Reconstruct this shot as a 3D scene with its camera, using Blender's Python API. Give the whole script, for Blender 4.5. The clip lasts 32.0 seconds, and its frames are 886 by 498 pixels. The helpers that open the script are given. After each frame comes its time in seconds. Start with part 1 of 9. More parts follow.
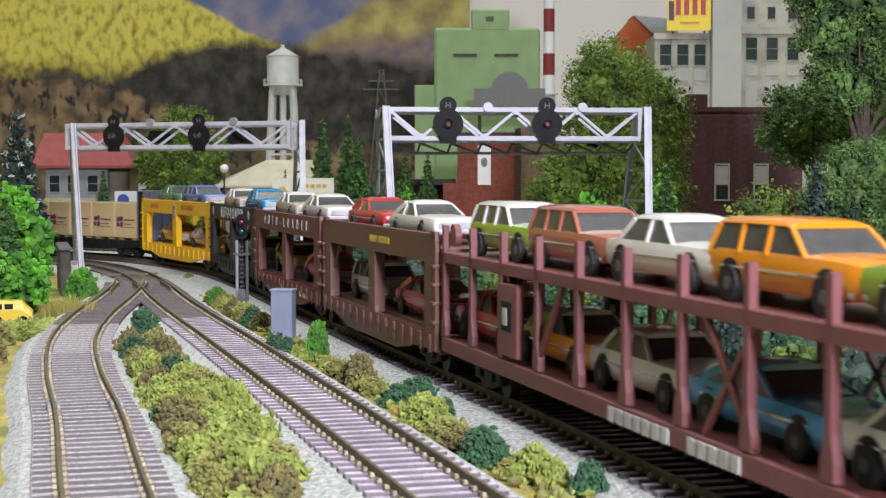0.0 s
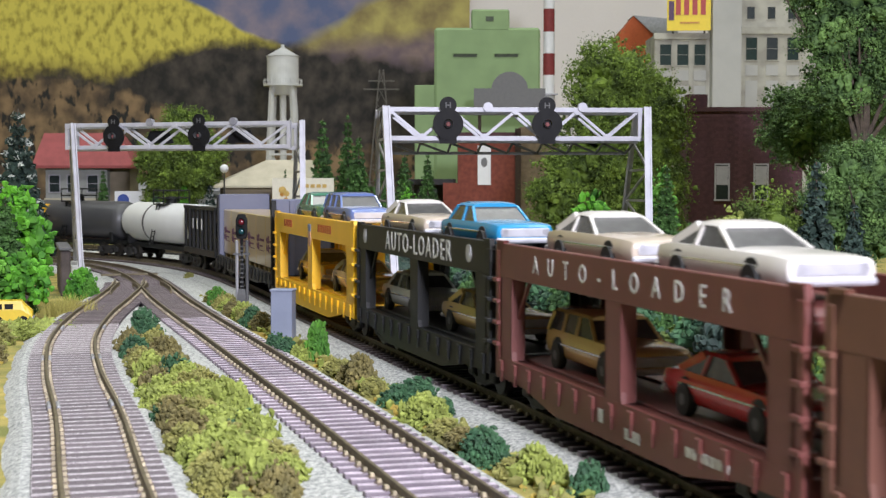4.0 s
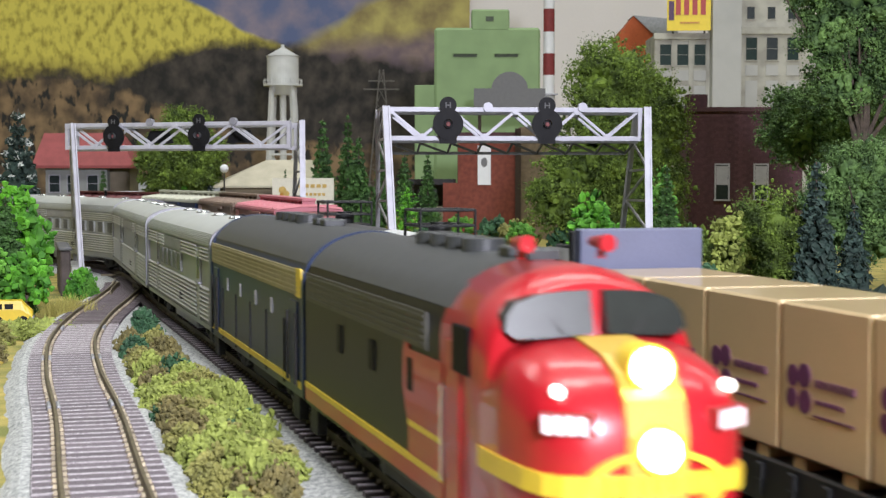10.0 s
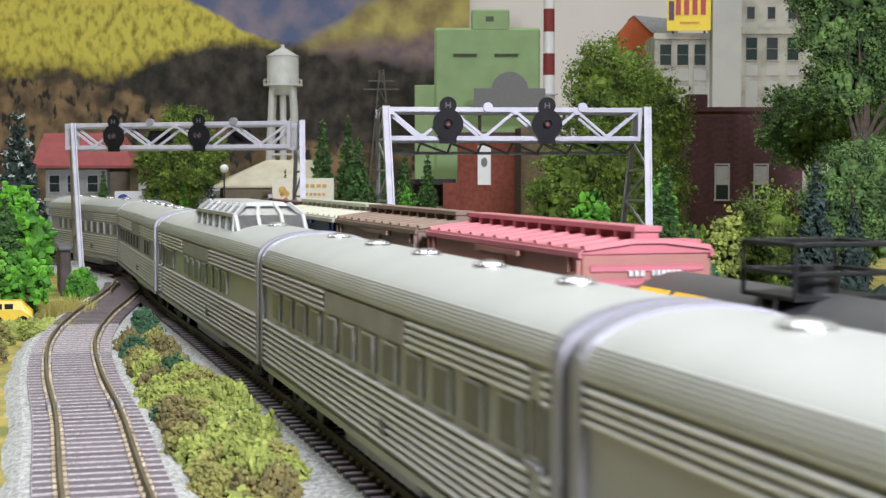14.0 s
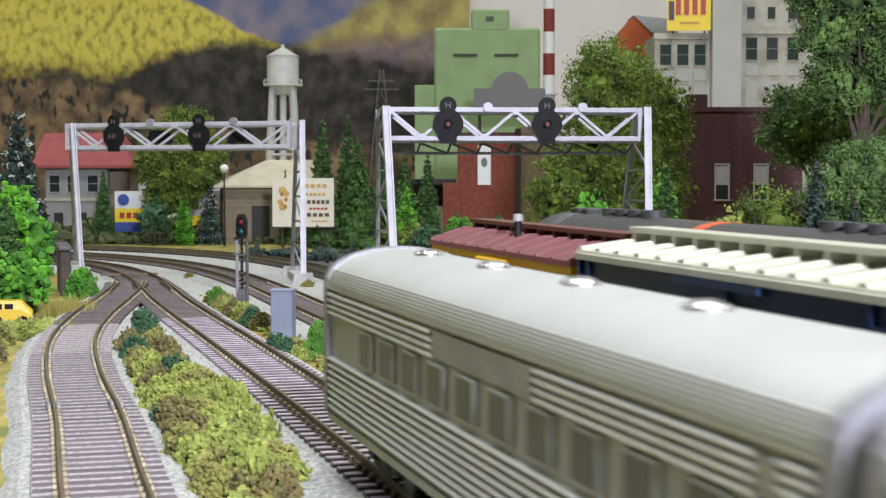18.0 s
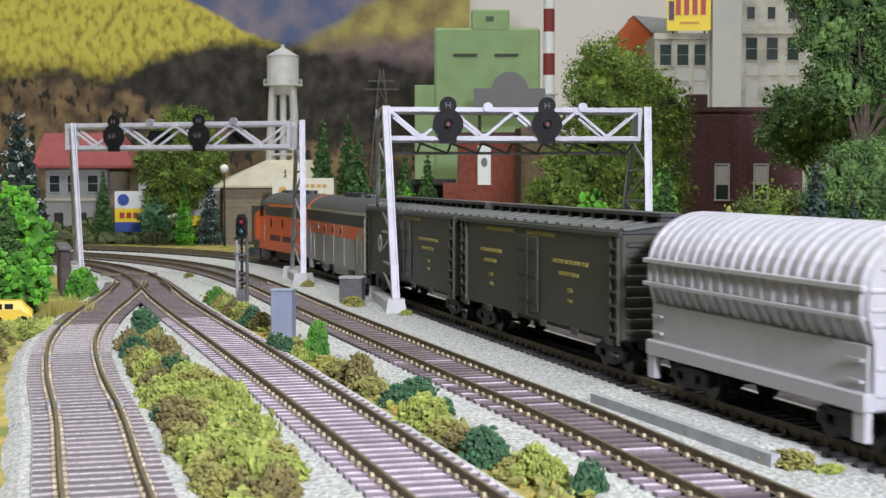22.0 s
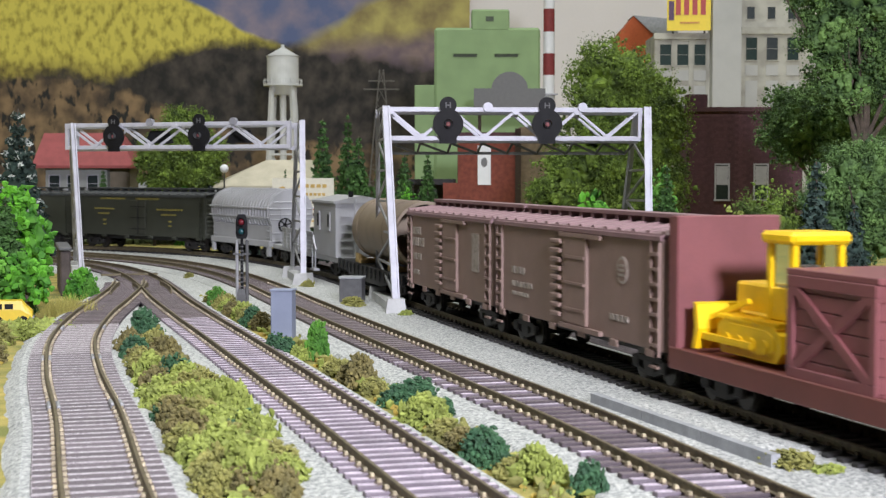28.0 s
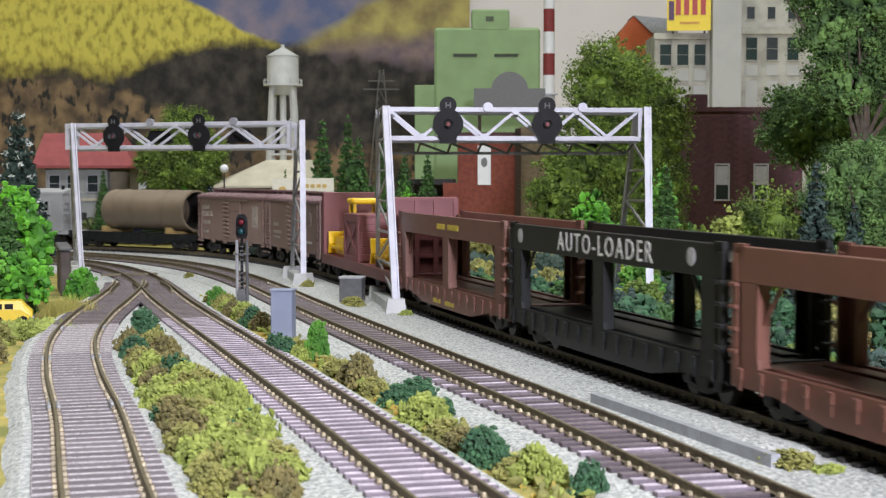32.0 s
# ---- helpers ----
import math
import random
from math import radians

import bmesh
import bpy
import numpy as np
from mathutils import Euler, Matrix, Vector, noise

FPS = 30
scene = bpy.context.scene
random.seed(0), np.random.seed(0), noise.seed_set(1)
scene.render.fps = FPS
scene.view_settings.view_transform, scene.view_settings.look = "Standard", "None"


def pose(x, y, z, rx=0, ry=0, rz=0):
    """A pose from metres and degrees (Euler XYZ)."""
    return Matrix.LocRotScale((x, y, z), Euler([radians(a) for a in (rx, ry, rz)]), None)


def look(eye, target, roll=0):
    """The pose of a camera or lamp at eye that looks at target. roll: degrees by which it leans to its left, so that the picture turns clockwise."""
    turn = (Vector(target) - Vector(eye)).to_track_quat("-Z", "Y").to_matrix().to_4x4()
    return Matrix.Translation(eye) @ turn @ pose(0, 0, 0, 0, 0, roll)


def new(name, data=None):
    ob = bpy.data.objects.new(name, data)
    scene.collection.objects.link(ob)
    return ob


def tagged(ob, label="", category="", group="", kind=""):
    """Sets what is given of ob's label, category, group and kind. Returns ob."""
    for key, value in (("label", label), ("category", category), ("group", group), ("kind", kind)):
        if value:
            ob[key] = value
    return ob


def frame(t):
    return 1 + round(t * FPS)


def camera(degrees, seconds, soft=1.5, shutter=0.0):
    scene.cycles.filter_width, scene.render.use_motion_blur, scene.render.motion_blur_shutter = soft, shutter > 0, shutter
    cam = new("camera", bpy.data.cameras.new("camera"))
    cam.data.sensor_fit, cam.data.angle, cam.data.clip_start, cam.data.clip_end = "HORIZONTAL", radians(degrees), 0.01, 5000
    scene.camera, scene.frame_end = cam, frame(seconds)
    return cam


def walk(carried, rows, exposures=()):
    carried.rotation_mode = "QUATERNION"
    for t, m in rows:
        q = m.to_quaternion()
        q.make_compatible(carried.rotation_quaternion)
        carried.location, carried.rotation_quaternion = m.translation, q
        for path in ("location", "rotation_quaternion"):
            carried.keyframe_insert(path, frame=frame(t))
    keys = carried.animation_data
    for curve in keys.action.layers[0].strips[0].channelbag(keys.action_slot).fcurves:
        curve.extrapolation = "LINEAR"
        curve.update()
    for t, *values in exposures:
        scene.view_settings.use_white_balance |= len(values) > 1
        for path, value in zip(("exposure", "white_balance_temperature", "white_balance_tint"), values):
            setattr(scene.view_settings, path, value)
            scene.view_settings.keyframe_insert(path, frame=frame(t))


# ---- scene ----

# ---------------------------------------------------------------- camera
cam = camera(33.0, 32.0, soft=1.3, shutter=0.5)
EYE = pose(0, 0, 0.071, 87.08, 0, 0)
walk(cam, [(0, EYE), (32, EYE)])
cam.data.dof.use_dof = True
cam.data.dof.focus_distance, cam.data.dof.aperture_fstop = 0.68, 75

# ---------------------------------------------------------------- light of the room
world = bpy.data.worlds.new("room_air")
scene.world = world
world.use_nodes = True
world.node_tree.nodes["Background"].inputs[0].default_value = (0.92, 0.95, 1.0, 1)
world.node_tree.nodes["Background"].inputs[1].default_value = 0.005
scene.view_settings.exposure = 0.0


def room_lamp(x, y, w, h, watts, colour, aim=None, z=1.56):
    data = bpy.data.lights.new("ceiling_light", "AREA")
    data.shape, data.size, data.size_y, data.energy, data.color = "RECTANGLE", w, h, watts, colour
    ob = new("ceiling_light", data)
    ob.matrix_basis = look((x, y, z), aim) if aim else pose(x, y, 1.57)
    return ob


# unseen low cool lamp behind the camera, set by cast shadows; softer panels overhead
room_lamp(0.27, -0.65, 0.12, 0.12, 25, (0.87, 0.87, 1.0), (0.04, 0.6, 0.03), 0.42)
for lx, ly, watts in ((-0.36, 0.28, 17), (0.75, 0.45, 9), (0.1, 1.35, 11.5), (-1.4, 1.6, 9.0), (1.5, 1.5, 6.5)):
    room_lamp(lx, ly, 1.15, 0.28, watts, (0.94, 0.965, 0.92))


# ---------------------------------------------------------------- materials
def mat(name, col, rough=0.6, metal=0.0, var=0.18, scale=260.0, bump=0.12, bscale=1400.0, col2=None, rnd=0.0, island=0.0, coat=0.0, emit=0.0, spec=0.5):
    """Two scales of colour variation, fine relief, and a shade that differs from piece to piece."""
    m = bpy.data.materials.new(name)
    m.use_nodes = True
    nt = m.node_tree
    b = nt.nodes["Principled BSDF"]
    add, link = nt.nodes.new, nt.links.new
    b.inputs["Roughness"].default_value, b.inputs["Metallic"].default_value = rough, metal
    b.inputs["Coat Weight"].default_value = coat
    b.inputs["Specular IOR Level"].default_value = spec
    tc = add("ShaderNodeTexCoord")
    n1, n2 = add("ShaderNodeTexNoise"), add("ShaderNodeTexNoise")
    n1.inputs["Scale"].default_value, n1.inputs["Detail"].default_value = scale, 4
    n2.inputs["Scale"].default_value, n2.inputs["Detail"].default_value = bscale, 3
    link(tc.outputs["Object"], n1.inputs["Vector"])
    link(tc.outputs["Object"], n2.inputs["Vector"])
    other = col2 or tuple(c * (1 - 1.3 * var) for c in col)
    ramp = add("ShaderNodeValToRGB")
    ramp.color_ramp.elements[0].position, ramp.color_ramp.elements[1].position = 0.36, 0.64
    ramp.color_ramp.elements[0].color = (*other, 1)
    ramp.color_ramp.elements[1].color = (*col, 1)
    link(n1.outputs["Fac"], ramp.inputs["Fac"])
    hsv = add("ShaderNodeHueSaturation")
    link(ramp.outputs["Color"], hsv.inputs["Color"])
    val = add("ShaderNodeMapRange")
    val.inputs["To Min"].default_value, val.inputs["To Max"].default_value = 1 - var, 1 + var
    link(n2.outputs["Fac"], val.inputs["Value"])
    last = val.outputs["Result"]
    for amount, node, socket in ((rnd, "ShaderNodeObjectInfo", "Random"), (island, "ShaderNodeNewGeometry", "Random Per Island")):
        if amount:
            src, mr, mul = add(node), add("ShaderNodeMapRange"), add("ShaderNodeMath")
            mr.inputs["To Min"].default_value, mr.inputs["To Max"].default_value = 1 - amount, 1 + amount
            mul.operation = "MULTIPLY"
            link(src.outputs[socket], mr.inputs["Value"])
            link(mr.outputs["Result"], mul.inputs[0])
            link(last, mul.inputs[1])
            last = mul.outputs[0]
    link(last, hsv.inputs["Value"])
    link(hsv.outputs["Color"], b.inputs["Base Color"])
    if bump:
        bp = add("ShaderNodeBump")
        bp.inputs["Strength"].default_value, bp.inputs["Distance"].default_value = bump, 0.0004
        link(n2.outputs["Fac"], bp.inputs["Height"])
        link(bp.outputs["Normal"], b.inputs["Normal"])
    if emit:
        b.inputs["Emission Color"].default_value, b.inputs["Emission Strength"].default_value = (*col, 1), emit
    return m


def glass(name, tint=(0.85, 0.9, 0.92), rough=0.03):
    m = bpy.data.materials.new(name)
    m.use_nodes = True
    b = m.node_tree.nodes["Principled BSDF"]
    b.inputs["Base Color"].default_value = (*tint, 1)
    b.inputs["Roughness"].default_value, b.inputs["Transmission Weight"].default_value, b.inputs["IOR"].default_value = rough, 1.0, 1.2
    return m


BALLAST = mat("pale_ballast", (0.56, 0.565, 0.55), 0.95, var=0.5, scale=900, bump=1.0, bscale=1300, col2=(0.22, 0.23, 0.23))
TURF = mat("dry_turf", (0.42, 0.33, 0.09), 0.95, var=0.35, scale=60, bump=0.8, bscale=1300, col2=(0.16, 0.17, 0.04))
# lavender sheen of lamplight put into the colour of the tie tops
TIE = mat("sheen_tinted_tie", (0.60, 0.52, 0.62), 0.45, var=0.25, scale=500, bump=0.4, bscale=2200, rnd=0.22)
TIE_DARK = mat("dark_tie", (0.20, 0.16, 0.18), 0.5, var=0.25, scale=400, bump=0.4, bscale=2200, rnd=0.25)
TIE_BLACK = mat("black_tie", (0.03, 0.028, 0.028), 0.7, var=0.2, scale=400, bump=0.3, rnd=0.2)
ROADBED = mat("brown_turnout_bed", (0.10, 0.078, 0.075), 0.85, var=0.25, scale=300, bump=0.5)
RAIL_SIDE = mat("rusty_rail_side", (0.19, 0.155, 0.095), 0.6, 0.2, var=0.3, scale=400)
RAIL_TOP = mat("worn_rail_head", (0.20, 0.165, 0.10), 0.45, 0.4, var=0.25, scale=300)
CLIP = mat("cream_rail_clip", (0.46, 0.39, 0.26), 0.5, var=0.25, island=0.3)
CLIP_DARK = mat("brown_rail_clip", (0.16, 0.12, 0.085), 0.6, var=0.25, island=0.3)
TIE_MAUVE = mat("dusty_mauve_tie", (0.15, 0.125, 0.145), 0.6, var=0.45, scale=700, bump=0.5, bscale=2400, rnd=0.24, col2=(0.12, 0.10, 0.115))
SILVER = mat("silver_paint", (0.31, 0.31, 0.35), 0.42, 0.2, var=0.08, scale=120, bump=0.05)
# silver brightened in its colour, for the columns and the far trusses
COLUMN = mat("bright_lavender_silver", (0.52, 0.52, 0.58), 0.5, 0.1, var=0.1, scale=150, bump=0.06)
DULL_SILVER = mat("dull_silver_paint", (0.36, 0.36, 0.38), 0.5, 0.2, var=0.15, scale=150)
BLACK = mat("black_plastic", (0.014, 0.014, 0.016), 0.6, var=0.2, bump=0.05, spec=0.15)
DARK = mat("dark_underframe", (0.022, 0.02, 0.02), 0.65, var=0.3)
WHEEL = mat("dark_wheel_steel", (0.04, 0.035, 0.03), 0.45, 0.5)
CONCRETE = mat("pale_concrete", (0.52, 0.52, 0.52), 0.85, var=0.12, scale=120, bump=0.3)
KERB = mat("grey_concrete_kerb", (0.32, 0.33, 0.345), 0.85, var=0.15, scale=150, bump=0.3)
GREYBLUE = mat("blue_grey_paint", (0.22, 0.25, 0.34), 0.55, var=0.08, scale=120, bump=0.06)
DARKGREY = mat("dark_grey_paint", (0.10, 0.10, 0.105), 0.6)
# unseen room sides and ceiling are coloured dark to cut bounced light
DIM_WALL = mat("dark_unseen_room_side", (0.16, 0.155, 0.15), 0.9, var=0.05, scale=6, bump=0.05, bscale=300)
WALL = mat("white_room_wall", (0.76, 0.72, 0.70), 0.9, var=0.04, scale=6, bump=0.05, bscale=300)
CEIL = mat("dark_unseen_ceiling", (0.12, 0.12, 0.12), 0.9, var=0.03, scale=5, bump=0.05, bscale=200)
BARK = mat("grey_brown_bark", (0.11, 0.085, 0.065), 0.9, var=0.3, scale=300, bump=0.6)


def leaf_mat(name, col, col2, rough=0.75):
    return mat(name, col, rough, var=0.25, scale=90, bump=0.0, bscale=700, col2=col2, island=0.25)


OLIVE = leaf_mat("olive_foam", (0.28, 0.265, 0.07), (0.15, 0.15, 0.04))
LIME = leaf_mat("yellow_green_foam", (0.29, 0.34, 0.07), (0.19, 0.225, 0.045))
PINE = leaf_mat("blue_green_foam", (0.045, 0.125, 0.05), (0.02, 0.062, 0.03))
GRASSGREEN = leaf_mat("grass_green_foam", (0.10, 0.27, 0.025), (0.05, 0.16, 0.02))
BROWNFOAM = leaf_mat("brown_olive_foam", (0.20, 0.165, 0.055), (0.105, 0.092, 0.032))
VIVID = leaf_mat("vivid_green_foam", (0.12, 0.38, 0.02), (0.03, 0.135, 0.01))
LEAF = leaf_mat("mid_green_leaves", (0.165, 0.25, 0.03), (0.035, 0.062, 0.009))
LEAF_DEEP = leaf_mat("deep_green_leaves", (0.14, 0.25, 0.065), (0.03, 0.068, 0.02))
NEEDLE = leaf_mat("green_needles", (0.065, 0.155, 0.03), (0.022, 0.06, 0.015))
NEEDLE_BLUE = leaf_mat("blue_needles", (0.04, 0.075, 0.06), (0.012, 0.026, 0.02))
FROST = leaf_mat("frosted_tips", (0.55, 0.58, 0.55), (0.22, 0.25, 0.22))
STRAW = leaf_mat("straw_grass", (0.50, 0.44, 0.13), (0.35, 0.32, 0.08))


# ---------------------------------------------------------------- building helpers, in millimetres
def part(name, bm, material, parent=None, label="", smooth=False):
    me = bpy.data.meshes.new(name)
    bm.to_mesh(me)
    bm.free()
    me.transform(Matrix.Scale(0.001, 4))
    if smooth:
        me.shade_smooth()
        if smooth == "angle":
            me.set_sharp_from_angle(angle=0.6)
    for mt in material if isinstance(material, (list, tuple)) else (material,):
        me.materials.append(mt)
    ob = new(name, me)
    ob.parent = parent
    if label:
        ob["label"] = label
    return ob


def share(name, me, parent, m):
    ob = new(name, me)
    ob.parent = parent
    ob.matrix_basis = m
    return ob


def thing(name, label, category, m=None, group="", kind=""):
    ob = tagged(new(name), label, category, group, kind)
    if m is not None:
        ob.matrix_basis = m
    return ob


def mm(x, y, z, rx=0, ry=0, rz=0):
    return pose(x * 0.001, y * 0.001, z * 0.001, rx, ry, rz)


def box(bm, x0, y0, z0, x1, y1, z1, bev=0.0, mi=0, m=None):
    r = bmesh.ops.create_cube(bm, size=1)
    vs = r["verts"]
    for v in vs:
        v.co = Vector(((x0 + x1) / 2 + v.co.x * (x1 - x0), (y0 + y1) / 2 + v.co.y * (y1 - y0), (z0 + z1) / 2 + v.co.z * (z1 - z0)))
        if m is not None:
            v.co = m @ v.co
    fs = {f for v in vs for f in v.link_faces}
    for f in fs:
        f.material_index = mi
    if bev:
        bmesh.ops.bevel(bm, geom=list({e for v in vs for e in v.link_edges}), offset=bev, segments=1, affect="EDGES", clamp_overlap=True)
    return bm


def bx(*a, **k):
    return box(bmesh.new(), *a, **k)


def rod(bm, a, b, r0, r1=None, n=8, mi=0, cap=True):
    a, b = Vector(a), Vector(b)
    d = b - a
    m = Matrix.Translation((a + b) / 2) @ d.to_track_quat("Z", "Y").to_matrix().to_4x4()
    r = bmesh.ops.create_cone(bm, cap_ends=cap, segments=n, radius1=r0, radius2=r0 if r1 is None else r1, depth=d.length, matrix=m)
    for f in {f for v in r["verts"] for f in v.link_faces}:
        f.material_index = mi
    return bm


def beam(bm, a, b, w, h=None, mi=0):
    """A square bar from a to b."""
    a, b = Vector(a), Vector(b)
    d = b - a
    m = Matrix.Translation((a + b) / 2) @ d.to_track_quat("Z", "Y").to_matrix().to_4x4()
    h = h or w
    return box(bm, -w / 2, -h / 2, -d.length / 2, w / 2, h / 2, d.length / 2, mi=mi, m=m)


def ball(bm, c, r, sub=2, squash=(1, 1, 1), mi=0):
    res = bmesh.ops.create_icosphere(bm, subdivisions=sub, radius=1)
    for v in res["verts"]:
        v.co = Vector(c) + Vector((v.co.x * r * squash[0], v.co.y * r * squash[1], v.co.z * r * squash[2]))
    for f in {f for v in res["verts"] for f in v.link_faces}:
        f.material_index = mi
    return bm


def loft(sections, closed_ends=True, mi=0, bm=None):
    """Skin a row of equal rings of points."""
    bm = bm or bmesh.new()
    rings = [[bm.verts.new(p) for p in ring] for ring in sections]
    n = len(rings[0])
    for a, b in zip(rings, rings[1:]):
        for i in range(n):
            f = bm.faces.new((a[i], a[(i + 1) % n], b[(i + 1) % n], b[i]))
            f.material_index = mi
    if closed_ends:
        bm.faces.new(list(reversed(rings[0]))).material_index = mi
        bm.faces.new(rings[-1]).material_index = mi
    bmesh.ops.recalc_face_normals(bm, faces=bm.faces)
    return bm


def extrude_profile(profile, x0, x1, mi=0, bm=None):
    """A profile in (y, z), drawn out along x."""
    return loft([[(x0, y, z) for y, z in profile], [(x1, y, z) for y, z in profile]], mi=mi, bm=bm)


def letters(name, text, size, material, parent, m, depth=0.15, spread=1.0, label=""):
    cu = bpy.data.curves.new(name, "FONT")
    cu.body, cu.size, cu.extrude, cu.align_x, cu.align_y = text, size * 0.001, depth * 0.001, "CENTER", "CENTER"
    cu.space_character, cu.resolution_u = spread, 2
    tmp = new("tmp_text", cu)
    me = bpy.data.meshes.new_from_object(tmp.evaluated_get(bpy.context.evaluated_depsgraph_get()))
    bpy.data.objects.remove(tmp)
    bpy.data.curves.remove(cu)
    me.materials.clear()
    me.materials.append(material)
    ob = new(name, me)
    ob.parent, ob.matrix_basis = parent, m
    if label:
        ob["label"] = label
    return ob


def word_bars(x0, x1, z0, z1, n, fill=0.72):
    w = (x1 - x0) / n
    return [(x0 + i * w, x0 + (i + fill) * w, z0, z1) for i in range(n)]


# lumps and leaves as joined meshes
_t = bmesh.new()
bmesh.ops.create_icosphere(_t, subdivisions=2, radius=1)
_t.verts.ensure_lookup_table()
ICO_V = np.array([v.co[:] for v in _t.verts])
ICO_F = np.array([[v.index for v in f.verts] for f in _t.faces])
_t.free()
_t = bmesh.new()
bmesh.ops.create_icosphere(_t, subdivisions=1, radius=1)
ICO1_V = np.array([v.co[:] for v in _t.verts])
ICO1_F = np.array([[v.index for v in f.verts] for f in _t.faces])
_t.free()


def raw_mesh(name, verts, faces, material):
    me = bpy.data.meshes.new(name)
    me.from_pydata((np.asarray(verts) * 0.001).tolist(), [], np.asarray(faces).tolist())
    me.materials.append(material)
    me.update()
    return me


def lump_mesh(name, centres, radii, material, rng, fine=True, rough=0.28):
    tv, tf = (ICO_V, ICO_F) if fine else (ICO1_V, ICO1_F)
    n, k = len(centres), len(tv)
    jit = 1 + rough * rng.standard_normal((n, k, 1))
    sq = 1 + 0.25 * rng.standard_normal((n, 1, 3))
    v = np.asarray(centres)[:, None, :] + tv[None] * jit * sq * np.asarray(radii)[:, None, None]
    f = tf[None] + (np.arange(n) * k)[:, None, None]
    return raw_mesh(name, v.reshape(-1, 3), f.reshape(-1, 3), material)


def leaf_mesh(name, centres, size, material, rng, normals=None):
    """Small bent leaves, two triangles each, facing all ways."""
    n = len(centres)
    a = rng.standard_normal((n, 3))
    if normals is not None:
        a = a * 0.9 + normals
    a /= np.linalg.norm(a, axis=1)[:, None]
    h = rng.standard_normal((n, 3))
    u = np.cross(a, h)
    u /= np.linalg.norm(u, axis=1)[:, None]
    w = np.cross(a, u)
    s = (size * (0.6 + 0.8 * rng.random((n, 1))))
    c = np.asarray(centres)
    v = np.stack([c - u * s, c + w * s * 0.55 + a * s * 0.15, c + u * s, c - w * s * 0.55 + a * s * 0.15], axis=1)
    f = np.array([[0, 1, 2], [0, 2, 3]])[None] + (np.arange(n) * 4)[:, None, None]
    return raw_mesh(name, v.reshape(-1, 3), f.reshape(-1, 3), material)


# ---------------------------------------------------------------- plan of the four tracks: far end first, millimetres
CONTROL = {
    1: [(-691, 1271), (-591, 1270), (-493, 1250), (-400, 1214), (-315, 1162), (-250, 1087), (-212, 995), (-189, 897), (-176, 798), (-165, 699), (-149, 600), (-125, 503), (-97, 407), (-71, 311)],
    2: [(-657, 1321), (-559, 1304), (-465, 1269), (-379, 1218), (-303, 1153), (-244, 1073), (-202, 982), (-172, 887), (-145, 791), (-116, 695), (-86, 599), (-57, 504), (-28, 408), (0, 312)],
    3: [(-574, 1350), (-477, 1326), (-386, 1285), (-303, 1229), (-233, 1158), (-179, 1074), (-139, 983), (-107, 888), (-79, 792), (-51, 696), (-22, 600), (7, 504), (36, 408), (62, 312)],
    4: [(-555, 1416), (-456, 1400), (-362, 1368), (-275, 1319), (-201, 1252), (-144, 1170), (-101, 1080), (-69, 985), (-41, 889), (-15, 792), (11, 696), (38, 600), (66, 504), (94, 408), (123, 312)],
}
GAUGE = 16.5
HEAD = 5.5          # top of rail
NEAR_WAY = Vector((math.sin(radians(16.3)), -math.cos(radians(16.3))))


def centreline(points):
    """A smooth line through the points every 4 mm, with a long straight lead at both ends; distance 0 lies where y is 600."""
    p = [Vector(q) for q in points]
    lead = p[0] - p[1]
    lead = Vector((-1.0, -0.02))
    p = [p[0] + lead * 3300, p[0] + lead * 1500, p[0] + lead * 100] + p
    p += [p[-1] + NEAR_WAY * 100, p[-1] + NEAR_WAY * 1500, p[-1] + NEAR_WAY * 5200]
    out = []
    for i in range(len(p) - 1):
        a, b, c, d = p[max(i - 1, 0)], p[i], p[i + 1], p[min(i + 2, len(p) - 1)]
        L = (c - b).length
        ta = (c - a) * (L / max((c - a).length, 1e-6))
        tb = (d - b) * (L / max((d - b).length, 1e-6))
        n = max(2, int(L / 4))
        for j in range(n):
            t = j / n
            t2, t3 = t * t, t * t * t
            out.append(b * (2 * t3 - 3 * t2 + 1) + ta * (t3 - 2 * t2 + t) + c * (3 * t2 - 2 * t3) + tb * (t3 - t2))
    out.append(p[-1])
    xy = np.array([q[:] for q in out])
    s = np.r_[0, np.cumsum(np.hypot(*np.diff(xy, axis=0).T))]
    zero = s[np.argmin(np.abs(xy[:, 1] - 600) + (xy[:, 0] < -300) * 1e6)]
    return xy, s - zero


LINE = {k: centreline(v) for k, v in CONTROL.items()}


def on_track(k, s):
    xy, ss = LINE[k]
    return np.array([np.interp(s, ss, xy[:, 0]), np.interp(s, ss, xy[:, 1])])


def frame_at(k, s):
    """Place and the unit vectors along (towards the camera) and to the near left side."""
    p, d = on_track(k, s), on_track(k, s + 3) - on_track(k, s - 3)
    d = d / np.hypot(*d)
    return p, d, np.array([d[1], -d[0]])


def strip(k, s0, s1, step, profile, wobble=0.0, bm=None, rng=None, mi=0):
    """A band along a track; profile is (offset to the near left side, z)."""
    rings = []
    for s in np.arange(s0, s1 + step, step):
        p, d, n = frame_at(k, s)
        rings.append([(p[0] + n[0] * o + (wobble * rng.standard_normal() if rng is not None and i in (0, len(profile) - 1) else 0), p[1] + n[1] * o, z) for i, (o, z) in enumerate(profile)])
    bm = bm or bmesh.new()
    vs = [[bm.verts.new(q) for q in r] for r in rings]
    for a, b in zip(vs, vs[1:]):
        for i in range(len(profile) - 1):
            bm.faces.new((a[i], a[i + 1], b[i + 1], b[i])).material_index = mi
    return bm


